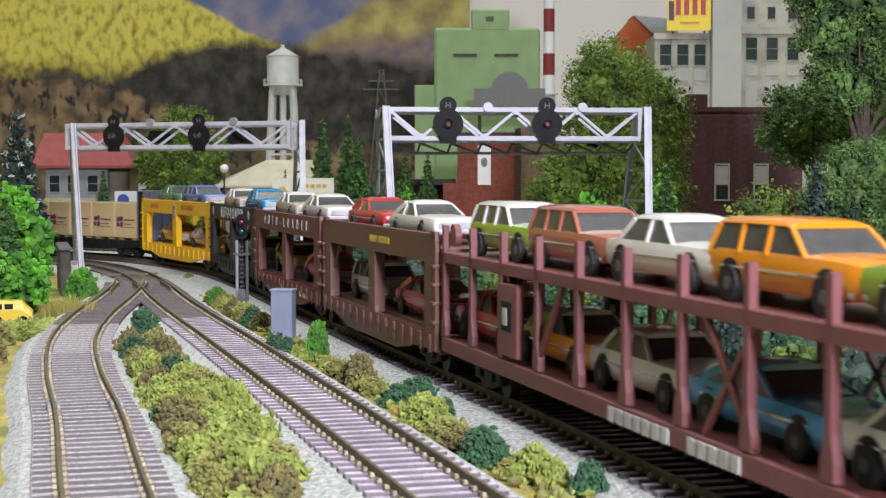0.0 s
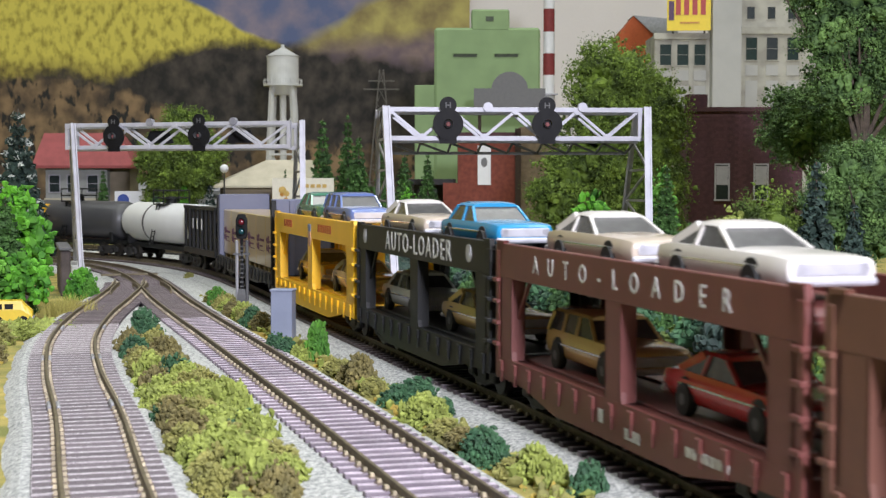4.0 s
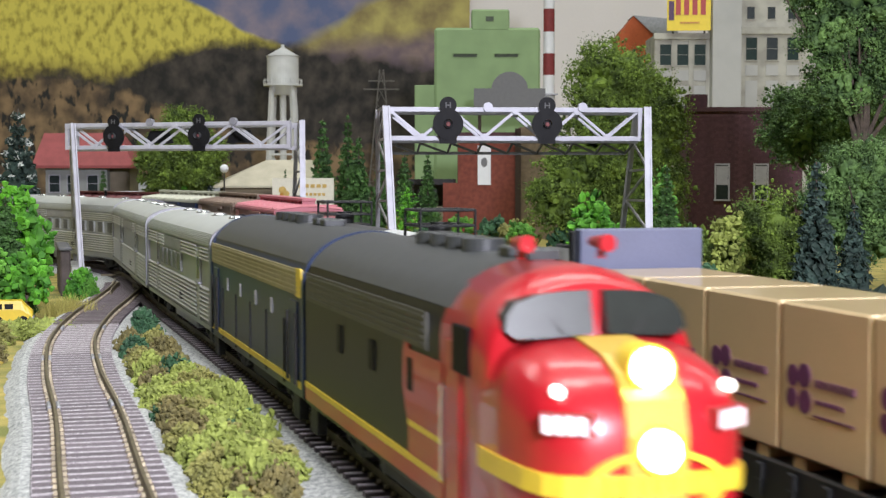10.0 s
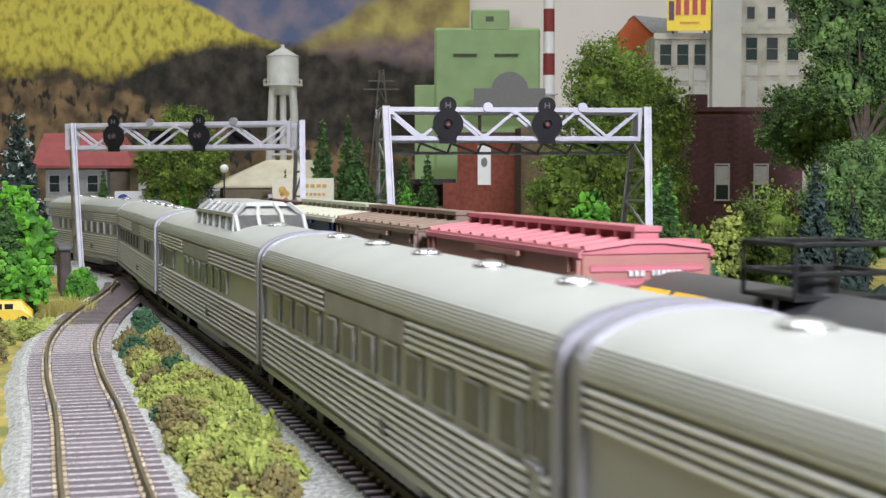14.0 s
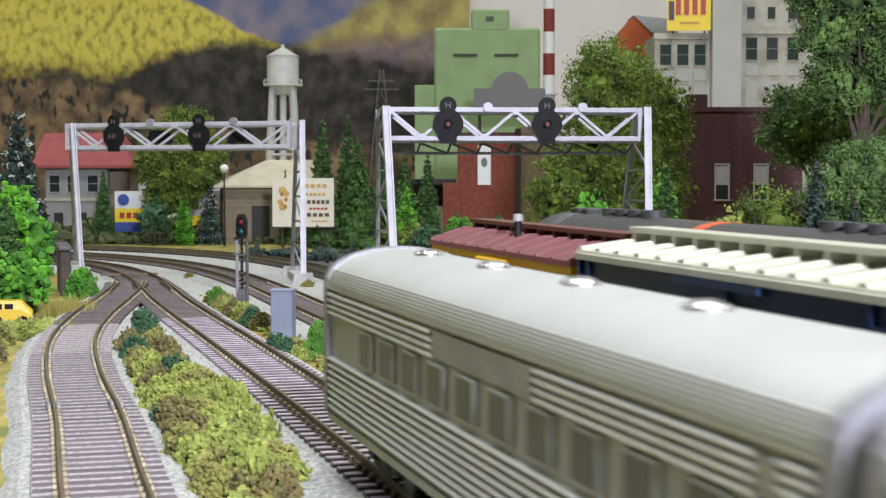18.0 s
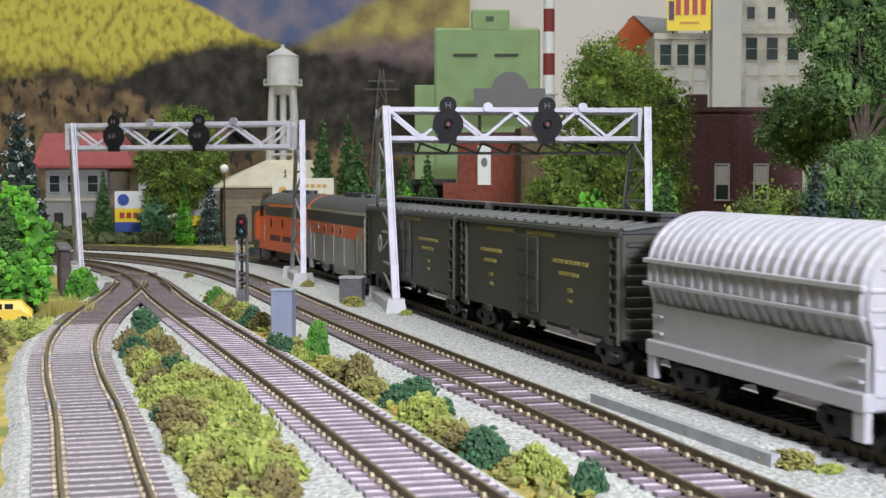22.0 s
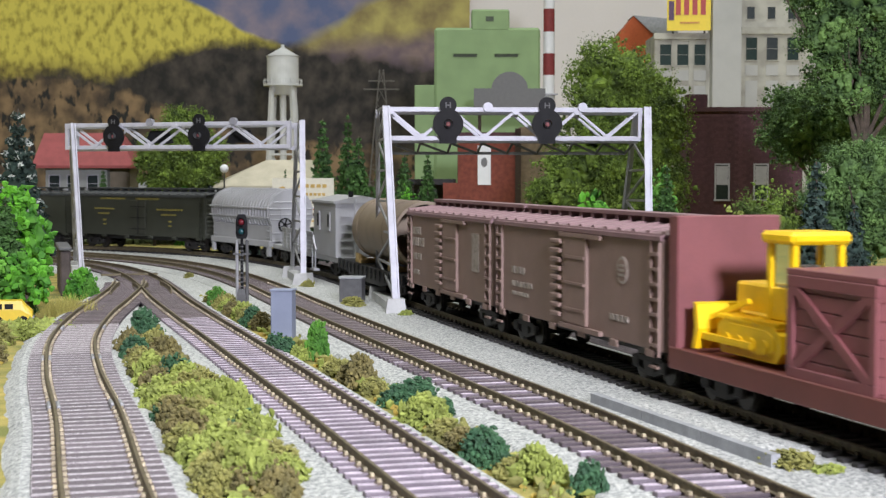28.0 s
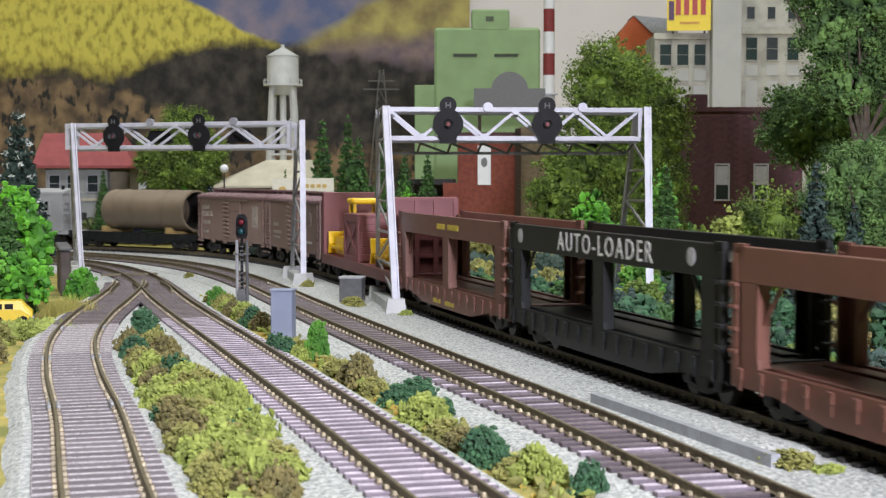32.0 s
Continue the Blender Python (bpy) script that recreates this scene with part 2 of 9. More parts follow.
# ---------------------------------------------------------------- room, ground and backdrop
rng = np.random.default_rng(7)
# only the back wall is in view; the dark rest holds down fill light
part("floor", bx(-5200, -6000, -905, 5200, 2700, -900), DIM_WALL, None)
part("ceiling", bx(-5200, -6000, 1600, 5200, 2700, 1650), CEIL, None)
part("wall_back", bx(-5200, 2620, -900, 5200, 2700, 1600), WALL, None)
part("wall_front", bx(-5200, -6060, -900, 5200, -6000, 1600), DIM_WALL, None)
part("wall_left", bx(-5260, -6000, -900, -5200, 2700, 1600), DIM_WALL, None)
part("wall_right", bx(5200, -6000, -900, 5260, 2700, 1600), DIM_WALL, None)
for n in ("floor", "ceiling", "wall_back", "wall_front", "wall_left", "wall_right"):
    tagged(bpy.data.objects[n], "plain painted " + n.replace("_", " ") + " of the room", n.split("_")[0], kind="structure")

# ground: one sheet, finely waved where the tracks run
bm = bmesh.new()
xs = np.r_[-5100, -3000, -1500, -800, np.arange(-420, 420, 10), 800, 1500, 3000, 5100]
ys = np.r_[-5900, -3000, -1000, -200, np.arange(240, 1300, 12), 1400, 1600, 1900, 2300, 2618]
grid = [[bm.verts.new((x, y, (0.9 * noise.noise((x * 0.05, y * 0.05, 0)) - 0.7) if 240 <= y < 1300 and abs(x) < 420 else -0.6)) for x in xs] for y in ys]
for a, b in zip(grid, grid[1:]):
    for i in range(len(xs) - 1):
        bm.faces.new((a[i], a[i + 1], b[i + 1], b[i]))
tagged(part("ground", bm, TURF, None, smooth=True), "ochre and green scenic turf on the layout board", "ground", kind="structure")


def backdrop_material():
    """Painted mountains: lit yellow-green forest above, dark wooded slopes, brown scrub below, blue haze far off."""
    m = bpy.data.materials.new("mountain_print")
    m.use_nodes = True
    nt = m.node_tree
    b = nt.nodes["Principled BSDF"]
    b.inputs["Roughness"].default_value = 0.8
    add, link = nt.nodes.new, nt.links.new
    tc, sep = add("ShaderNodeTexCoord"), add("ShaderNodeSeparateXYZ")
    link(tc.outputs["Object"], sep.inputs[0])

    def math_node(op, a, c=None, clamp=False):
        n = add("ShaderNodeMath")
        n.operation, n.use_clamp = op, clamp
        for i, v in enumerate((a, c)):
            if v is None:
                continue
            if isinstance(v, (int, float)):
                n.inputs[i].default_value = v
            else:
                link(v, n.inputs[i])
        return n.outputs[0]

    def tex(scale, detail=5, stretch=(1, 1, 1)):
        mp, n = add("ShaderNodeMapping"), add("ShaderNodeTexNoise")
        mp.inputs["Scale"].default_value = stretch
        link(tc.outputs["Object"], mp.inputs[0])
        link(mp.outputs[0], n.inputs["Vector"])
        n.inputs["Scale"].default_value, n.inputs["Detail"].default_value = scale, detail
        return n.outputs["Fac"]

    def ridge(points, wob, scale):
        """Height of a ridge line over x, as a curve of a few bends, roughened."""
        cur = add("ShaderNodeFloatCurve")
        c = cur.mapping.curves[0]
        c.points[0].location, c.points[1].location = points[0], points[-1]
        for q in points[1:-1]:
            c.points.new(*q)
        cur.mapping.update()
        link(math_node("MULTIPLY_ADD", sep.outputs["X"], 1 / 0.9), cur.inputs["Value"])
        cur.inputs["Value"].links[0].from_node.inputs[2].default_value = 0.95
        h = math_node("MULTIPLY", cur.outputs[0], 0.45)
        t = math_node("MULTIPLY", math_node("SUBTRACT", tex(scale), 0.5), wob)
        return math_node("SUBTRACT", math_node("ADD", h, t), sep.outputs["Z"])

    def over(base, colour, mask_h, soft):
        mx = add("ShaderNodeMix")
        mx.data_type = "RGBA"
        link(math_node("MULTIPLY", mask_h, 1 / soft, True), mx.inputs["Factor"])
        for sock, v in ((6, base), (7, colour)):
            if isinstance(v, tuple):
                mx.inputs[sock].default_value = (*v, 1)
            else:
                link(v, mx.inputs[sock])
        return mx.outputs[2]

    def two(c0, c1, fac, lo=0.42, hi=0.6):
        r = add("ShaderNodeValToRGB")
        r.color_ramp.elements[0].position, r.color_ramp.elements[1].position = lo, hi
        r.color_ramp.elements[0].color, r.color_ramp.elements[1].color = (*c0, 1), (*c1, 1)
        link(fac, r.inputs[0])
        return r.outputs[0]

    trees = tex(80, 5, (1, 1, 0.62))
    col = two((0.11, 0.14, 0.27), (0.29, 0.24, 0.29), tex(16, 6), 0.4, 0.66)
    col = over(col, two((0.20, 0.15, 0.07), (0.46, 0.40, 0.13), tex(22, 6), 0.35, 0.65), ridge([(0, 0), (0.6, 0.5), (0.662, 0.662), (0.749, 0.749), (0.793, 0.826), (1, 0.9)], 0.03, 14), 0.02)
    col = over(col, two((0.15, 0.11, 0.13), (0.26, 0.19, 0.17), tex(30, 6), 0.4, 0.65), ridge([(0, 0), (0.62, 0.45), (0.70, 0.665), (0.76, 0.685), (0.82, 0.70), (1, 0.72)], 0.03, 20), 0.03)
    col = over(col, two((0.24, 0.20, 0.03), (0.64, 0.56, 0.10), trees, 0.30, 0.54), ridge([(0, 1), (0.095, 0.95), (0.466, 0.826), (0.531, 0.749), (0.591, 0.684), (0.66, 0.64), (0.72, 0.3), (1, 0.2)], 0.02, 16), 0.008)
    col = over(col, two((0.09, 0.07, 0.022), (0.36, 0.30, 0.06), trees, 0.34, 0.58), ridge([(0, 0.62), (0.2, 0.61), (0.313, 0.60), (0.42, 0.645), (0.5, 0.69), (0.59, 0.68), (0.66, 0.62), (1, 0.5)], 0.05, 22), 0.03)
    col = over(col, two((0.014, 0.013, 0.012), (0.085, 0.07, 0.058), tex(42, 7, (1, 1, 0.8)), 0.38, 0.74), ridge([(0, 0.53), (0.095, 0.53), (0.2, 0.564), (0.313, 0.542), (0.378, 0.585), (0.455, 0.651), (0.59, 0.68), (0.662, 0.662), (0.749, 0.63), (0.858, 0.607), (1, 0.57)], 0.05, 30), 0.02)
    scrub = two((0.07, 0.05, 0.034), (0.27, 0.18, 0.095), tex(26, 6), 0.38, 0.62)
    firs = two((0.0, 0.0, 0.0), (1.0, 1.0, 1.0), tex(50, 4, (1, 1, 0.55)), 0.54, 0.60)
    mx = add("ShaderNodeMix")
    mx.data_type = "RGBA"
    link(firs, mx.inputs["Factor"])
    link(scrub, mx.inputs[6])
    mx.inputs[7].default_value = (0.018, 0.018, 0.016, 1)
    col = over(col, mx.outputs[2], ridge([(0, 0.53), (0.25, 0.515), (0.40, 0.44), (0.55, 0.33), (1, 0.25)], 0.05, 30), 0.012)
    link(col, b.inputs["Base Color"])
    return m


BACK_PRINT = backdrop_material()
tagged(part("backdrop", bx(-2400, 2600, -2, 46, 2618, 640), BACK_PRINT, None), "printed mountain scene of forested slopes on the room wall", "backdrop", kind="structure")

# ---------------------------------------------------------------- tracks
# dark tone stands in for shade between ties and under trains
TIE_FILL = mat("shade_toned_ballast", (0.13, 0.105, 0.115), 0.95, var=0.35, scale=700, bump=0.8, bscale=1500, col2=(0.05, 0.04, 0.045))
TIE_ME = {}
PITCH = 6.7
# pale tone stands in for tie edges that catch the light
GAP_PALE = mat("lit_edge_fill", (0.58, 0.545, 0.58), 0.95, var=0.35, scale=700, bump=0.8, bscale=1500, col2=(0.30, 0.26, 0.29))
TIE_BODY_PALE = mat("shaded_grey_brown_tie_side", (0.17, 0.14, 0.165), 0.7, var=0.25, rnd=0.2)
TIE_FILL_PALE = mat("grey_gap_ballast", (0.22, 0.20, 0.22), 0.95, var=0.35, scale=700, bump=0.8, bscale=1500, col2=(0.10, 0.09, 0.10))
TIE_BODY = mat("shaded_dark_brown_tie_side", (0.085, 0.065, 0.075), 0.7, var=0.25, rnd=0.2)
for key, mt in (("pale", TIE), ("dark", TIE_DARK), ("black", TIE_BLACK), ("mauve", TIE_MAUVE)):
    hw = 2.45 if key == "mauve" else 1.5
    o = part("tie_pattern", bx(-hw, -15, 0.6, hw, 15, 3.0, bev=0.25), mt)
    # tie sides get a darker material: shade put into the colour
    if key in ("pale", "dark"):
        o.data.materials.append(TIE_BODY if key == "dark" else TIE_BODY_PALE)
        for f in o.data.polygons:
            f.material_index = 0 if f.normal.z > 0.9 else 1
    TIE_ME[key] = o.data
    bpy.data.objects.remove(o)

# number, visible stretch, rail stretch, tie look, label
TRACKS = (
    (1, -340, 330, -335, 600, "dark", "siding track with brown weathered ties and pale stone edging"),
    (2, -520, 330, -3400, 4800, "pale", "straight track with ties tinted pale lavender for sheen in grey ballast"),
    (3, -640, 330, -3400, 4800, "dark", "main track with purple-brown ties in pale grey ballast"),
    (4, -760, 330, -3400, 4800, "black", "main track with black ties in pale grey ballast"),
)
for k, v0, v1, r0, r1, look_, label in TRACKS:
    tr = thing("railway_track", label, "track", kind="structure", group="tracks of the layout")
    left, right = {1: (19.5, 20), 2: (29, 17.8), 3: (24, 34), 4: (38, 26)}[k]
    bed = bmesh.new()
    for a, b, st in ((-3400, -1000, 120), (-1000, 420, 9), (420, 4800, 150)):
        if k == 1:
            a, b = max(a, -345), min(b, 600)
            if a >= b:
                continue
        strip(k, a, b, st, [(left + 3, -1.2), (left, 0.9), (17.5, 1.9), (-17.5, 1.9), (-right, 0.9), (-right - 3, -1.2)], 0.8, bed, rng)
    part("ballast_bed", bed, BALLAST, tr, "pale grey crushed stone")
    for side_ in (-1, 1):
        o = side_ * (GAUGE / 2 + 0.55)
        rail = bmesh.new()
        cuts = np.unique(np.r_[np.arange(max(r0, -3400), -1000, 60), np.arange(max(r0, -1000), 420, 8), np.arange(420, r1, 150)])
        cuts = cuts[cuts >= r0]
        prof = [(-0.85, 3.0), (-0.85, 3.2), (-0.25, 3.45), (-0.25, 4.8), (-0.45, 5.0), (-0.45, 5.4), (-0.34, 5.5), (0.34, 5.5), (0.45, 5.4), (0.45, 5.0), (0.25, 4.8), (0.25, 3.45), (0.85, 3.2), (0.85, 3.0)]
        rings = []
        for s in cuts:
            p, d, n = frame_at(k, s)
            rings.append([(p[0] + n[0] * (o + q), p[1] + n[1] * (o + q), z) for q, z in prof])
        loft(rings, bm=rail)
        for f in rail.faces:
            if f.calc_center_median().z > 5.38:
                f.material_index = 1
        part("rail", rail, (RAIL_SIDE, RAIL_TOP), tr, "rusty steel rail with a bright worn head")
    # rail clips on every tie
    clips = bmesh.new()
    for s in np.arange(v0, v1, PITCH):
        p, d, n = frame_at(k, s)
        if s > -330:
            for o in (-GAUGE / 2 - 1.75, -GAUGE / 2 + 0.6, GAUGE / 2 - 0.6, GAUGE / 2 + 1.75):
                c = p + n * o
                m = Matrix.Translation((c[0], c[1], 3.0)) @ Matrix.Rotation(math.atan2(d[1], d[0]), 4, "Z")
                box(clips, -1.15, -0.75, -0.1, 1.15, 0.75, 0.4, mi=1, m=m)
                box(clips, -0.6, -0.42, 0.35, 0.6, 0.42, 1.15, mi=0, m=m)
    o = part("rail_clips", clips, (CLIP, CLIP_DARK) if k != 4 else (CLIP_DARK, TIE_BLACK), tr, "small rail clips and plates")
    o["kind"] = "stuff"
    # ties: one by one where the camera passes near, joined farther off
    far = []
    for s in np.arange(v0 - PITCH * 1000, 420, PITCH):
        if s < (r0 if k == 1 else -1100):
            continue
        p, d, n = frame_at(k, s)
        m = pose(p[0] * 0.001, p[1] * 0.001, 0, 0, 0, math.degrees(math.atan2(d[1], d[0])) + rng.normal(0, 0.5))
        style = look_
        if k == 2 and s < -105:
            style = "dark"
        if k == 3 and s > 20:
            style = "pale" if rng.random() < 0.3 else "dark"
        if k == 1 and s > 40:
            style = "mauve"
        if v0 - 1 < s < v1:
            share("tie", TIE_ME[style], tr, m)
        else:
            far.append(m)
    bm = bmesh.new()
    for m in far:
        box(bm, -1.5, -15, 0.6, 1.5, 15, 3.0, m=Matrix.Translation(m.translation * 1000) @ m.to_3x3().to_4x4())
    o = part("far_ties", bm, TIE_BLACK if k == 4 else TIE_DARK, tr)
    o["kind"] = "stuff"
    # near tie gaps coloured dark for shade, on track 1 pale for lit edges
    if k in (1, 2, 3):
        a, b = {1: (-70, 330), 2: (-115, 330), 3: (5, 330)}[k]
        zf, wf = (2.96, 14.9) if k == 1 else (1.95, 13.2)
        bm = strip(k, a, b, 8, [(wf + 0.4, 1.6), (wf, zf), (-wf, zf), (-wf - 0.4, 1.6)])
        part("tie_fill", bm, {1: GAP_PALE, 2: TIE_FILL_PALE, 3: TIE_FILL}[k], tr, "ballast between the ties, coloured for shade and lit edges")
    # brown filled bed of the turnout and of the far stretches
    if k in (1, 2, 3):
        a, b = {1: (-335, -60), 2: (-700, -108), 3: (-900, 15)}[k]
        bm = strip(k, a, b, 8, [(14.3 + 0.3 * k, 1.5), (14 + 0.3 * k, 2.72 + 0.05 * k), (-14 - 0.3 * k, 2.72 + 0.05 * k), (-14.3 - 0.3 * k, 1.5)])
        part("filled_bed", bm, ROADBED, tr, "brown stained fill between the rails")



def short_rail(name, k, o0, o1, s0, s1, parent, material, flare=0.0, label=""):
    """A length of rail beside a track; its ends may be bent away."""
    rings = []
    for i in range(13):
        f = i / 12
        p, d, n = frame_at(k, s0 + (s1 - s0) * f)
        o = o0 + (o1 - o0) * f + flare * (max(0, 0.25 - f) + max(0, f - 0.75)) * 4
        rings.append([(p[0] + n[0] * (o + q), p[1] + n[1] * (o + q), z) for q, z in ((-0.7, 3.0), (-0.35, 3.5), (-0.4, 5.45), (0.4, 5.45), (0.35, 3.5), (0.7, 3.0))])
    return part(name, loft(rings), material, parent, label)


# turnout: frog where the siding's rail crosses, wing and guard rails, tie bar
turnout = thing("turnout_frog", "brown cast turnout frog with guard rails between the tracks", "track", kind="structure")
cross = [(np.hypot(*(frame_at(1, s)[0] - frame_at(1, s)[2] * 8.8 - frame_at(2, u)[0] - frame_at(2, u)[2] * 8.8)), s, u) for s in np.arange(-330, -150, 3) for u in np.arange(-330, -150, 3)]
_, s_1, s_2 = min(cross)
part("frog_casting", strip(2, s_2 - 16, s_2 + 26, 6, [(12.6, 2.9), (12.2, 3.55), (5.0, 3.55), (4.6, 2.9)]), ROADBED, turnout, "dark cast frog plate")
short_rail("wing_rail", 1, -10.6, -10.2, s_1 - 24, s_1 + 16, turnout, RAIL_SIDE, -0.8)
short_rail("wing_rail", 2, 10.6, 10.2, s_2 - 24, s_2 + 16, turnout, RAIL_SIDE, 0.8)
short_rail("guard_rail", 1, 6.9, 6.9, s_1 - 34, s_1 + 34, turnout, RAIL_SIDE, -1.3)
short_rail("guard_rail", 2, -6.9, -6.9, s_2 - 34, s_2 + 34, turnout, RAIL_SIDE, 1.3)
p, d, n = frame_at(2, s_2 - 120)
part("tie_bar", beam(bmesh.new(), (*(p + n * 22), 4.0), (*(p - n * 15), 4.0), 3.0, 1.2), RAIL_SIDE, turnout)
# pale metal joiners on the siding's rails
for s in (-46.0, 62.0, 176.0):
    for o in (-8.8, 8.8):
        p, d, n = frame_at(1, s)
        c = p + n * o
        for q in (-1.3, 1.3):
            m = Matrix.Translation((*(c + n * q), 3.0)) @ Matrix.Rotation(math.atan2(d[1], d[0]), 4, "Z")
            part("rail_joiner", box(bmesh.new(), -5, -0.55, 0, 5, 0.55, 1.7, bev=0.3, m=m), DULL_SILVER, turnout, "pale metal rail joiner")

# pale stone apron between the two main tracks and beside the far curve
bm = strip(3, -900, 420, 9, [(-20, 0.5), (-45, 0.8), (-66, 0.5)])
tagged(part("gravel_apron", bm, BALLAST, None), "pale grey gravel between the two main tracks", "gravel", kind="structure")
bm = strip(3, -760, -165, 9, [(20, 0.4), (45, 0.7), (78, 0.2)])
tagged(part("gravel_apron", bm, BALLAST, None), "pale grey gravel inside the far curve", "gravel", kind="structure")

# apron coloured dark in place of the shade under passing cars
bm = strip(4, -900, 420, 9, [(-24, 0.6), (-40, 0.9), (-62, 0.3)])
tagged(part("gravel_apron", bm, TIE_FILL, None), "gravel behind the main track, darkened in place of train shade", "gravel", kind="structure")

# thin concrete kerb that holds up the gravel beside the far main track
kerb = thing("concrete_kerb", "low grey concrete kerb holding back the gravel", "kerb", kind="structure")
K0, K1 = np.array((46.0, 449.0)), np.array((79.0, 350.0))
kd = (K1 - K0) / np.hypot(*(K1 - K0))
kn = np.array((-kd[1], kd[0]))
for i in range(3):
    p, q = K0 + (K1 - K0) * i / 3, K0 + (K1 - K0) * (i + 0.992) / 3
    bm = loft([[(*(e + kn * o), z) for o, z in ((-1.6, -0.5), (0.9, -0.5), (0.9, 4.6), (-1.6, 4.6))] for e in (p, q)])
    part("kerb_block", bm, KERB, kerb)
bm = bmesh.new()
rows_ = []
for f in np.linspace(0, 1, 34):
    e = K0 + (K1 - K0) * f
    lip = min(1.0, f * 12, (1 - f) * 8)
    rows_.append([bm.verts.new((*(e + kn * o), z * lip + 0.4 + 0.3 * noise.noise((e[0] * 0.3, o * 0.3, 5)))) for o, z in ((0.9, 3.8), (6, 4.0), (12, 3.4), (18, 2.4), (23, 1.2), (27, 0.3))])
for u, v in zip(rows_, rows_[1:]):
    for i in range(5):
        bm.faces.new((u[i], u[i + 1], v[i + 1], v[i]))
tagged(part("gravel_shelf", bm, BALLAST, None, smooth=True), "raised pale gravel behind the concrete kerb", "gravel", kind="structure")


# ---------------------------------------------------------------- signal bridges
def signal_bridge(name, towers, height, label):
    """towers: for each end the front foot, rear foot, front top and rear top on the plan."""
    T2 = [[Vector((*q, 0)) for q in tw] for tw in towers]
    o = (T2[0][2] + T2[0][3]) / 2
    e = (T2[1][2] + T2[1][3]) / 2
    W = (e - o).length
    ang = math.atan2(e.y - o.y, e.x - o.x)
    inv = Matrix.Rotation(-ang, 4, "Z") @ Matrix.Translation(-o)
    g = thing(name, label, "signal bridge", mm(o.x, o.y, 0, 0, 0, math.degrees(ang)), group="signal bridges over the tracks")
    th = 17.5                                           # depth of the truss
    zt, zb = height, height - th
    for tw_ in T2:
        ff, rf, ft, rt = [inv @ q for q in tw_]
        tw = new("tower")
        tw.parent = g
        col = bmesh.new()
        a, b = ff + Vector((0, 0, 8)), ft + Vector((0, 0, zt))
        for ox in (-2.0, 2.0):
            beam(col, a + Vector((ox * 0.75, 0, 0)), b + Vector((ox * 0.75, 0, 0)), 0.8, 3.4)
        beam(col, a, b, 2.4, 1.0)
        part("column", col, COLUMN, tw, "silver H-section column")
        back = bmesh.new()
        c, d = rf + Vector((0, 0, 8)), rt + Vector((0, 0, zt - 1))
        beam(back, c, d, 2.4, 2.6)
        part("column", back, DULL_SILVER, tw, "dull silver rear column")
        A = [c.lerp(d, i / 6) for i in range(7)]
        B = [a.lerp(b, i / 6) for i in range(7)]
        for i in range(6):
            lat = bmesh.new()
            p, q = (A[i], B[i + 1]) if i % 2 else (B[i], A[i + 1])
            beam(lat, p, q, 0.9, 1.4)
            part("diagonal", lat, DULL_SILVER, tw)
            part("rung", beam(bmesh.new(), A[i + 1], B[i + 1], 0.8, 1.2), DULL_SILVER, tw)
        for f in (ff, rf):
            bm = loft([[(f.x - u, f.y - u, z), (f.x + u, f.y - u, z), (f.x + u, f.y + u, z), (f.x - u, f.y + u, z)] for u, z in ((5.4, -0.5), (4.2, 8.5))])
            part("footing", bm, CONCRETE, tw, "pale concrete footing")
        part("footing_beam", beam(bmesh.new(), ff + Vector((0, 0, 3)), rf + Vector((0, 0, 3)), 7, 6), CONCRETE, tw)
    n = 8
    near = name.endswith("near")
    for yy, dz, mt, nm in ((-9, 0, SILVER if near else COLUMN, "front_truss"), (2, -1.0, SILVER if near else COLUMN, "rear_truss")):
        tr_ = new(nm)
        tr_.parent = g
        for z in (zt - 1.3, zb + 1.3):
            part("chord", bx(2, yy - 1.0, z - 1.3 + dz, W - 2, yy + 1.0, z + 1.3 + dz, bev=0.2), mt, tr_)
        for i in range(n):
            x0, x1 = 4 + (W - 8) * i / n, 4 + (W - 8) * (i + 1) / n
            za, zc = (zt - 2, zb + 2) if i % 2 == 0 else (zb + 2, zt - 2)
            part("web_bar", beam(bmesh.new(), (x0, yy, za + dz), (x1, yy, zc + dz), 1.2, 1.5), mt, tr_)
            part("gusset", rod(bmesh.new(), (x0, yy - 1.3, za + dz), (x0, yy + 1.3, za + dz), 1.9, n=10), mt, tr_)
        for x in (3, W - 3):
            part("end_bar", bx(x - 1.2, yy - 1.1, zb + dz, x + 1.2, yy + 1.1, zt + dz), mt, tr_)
    for i in range(n):
        x0, x1 = 4 + (W - 8) * i / n, 4 + (W - 8) * (i + 1) / n
        if near:
            deck = bmesh.new()
            beam(deck, (x0, 2, zb - 1), (x1, 22, zb - 6), 1.0, 1.0)
            beam(deck, (x1, 2, zb - 1), (x1, 22, zb - 6), 1.0, 1.0)
            beam(deck, (x0, 22, zb - 6), (x1, 22, zb - 6), 1.6, 1.6)
            part("deck_brace", deck, DARKGREY, g)
        elif i in (3, 6):
            bm = loft([[(x0 - 7, yy, zt - 5), (x0 + 7, yy, zt - 5), (x0 + 11, yy, zb + 4), (x0 - 11, yy, zb + 4)] for yy in (5, 6)])
            part("shield_plate", bm, BLACK, g, "black plate behind the truss")
    for fx in (0.395, 0.755):
        bm = bmesh.new()
        rod(bm, (W * fx, -11.5, zt), (W * fx, -8, zt), 2.5, n=20)
        part("sector_plate", bm, SILVER, g)
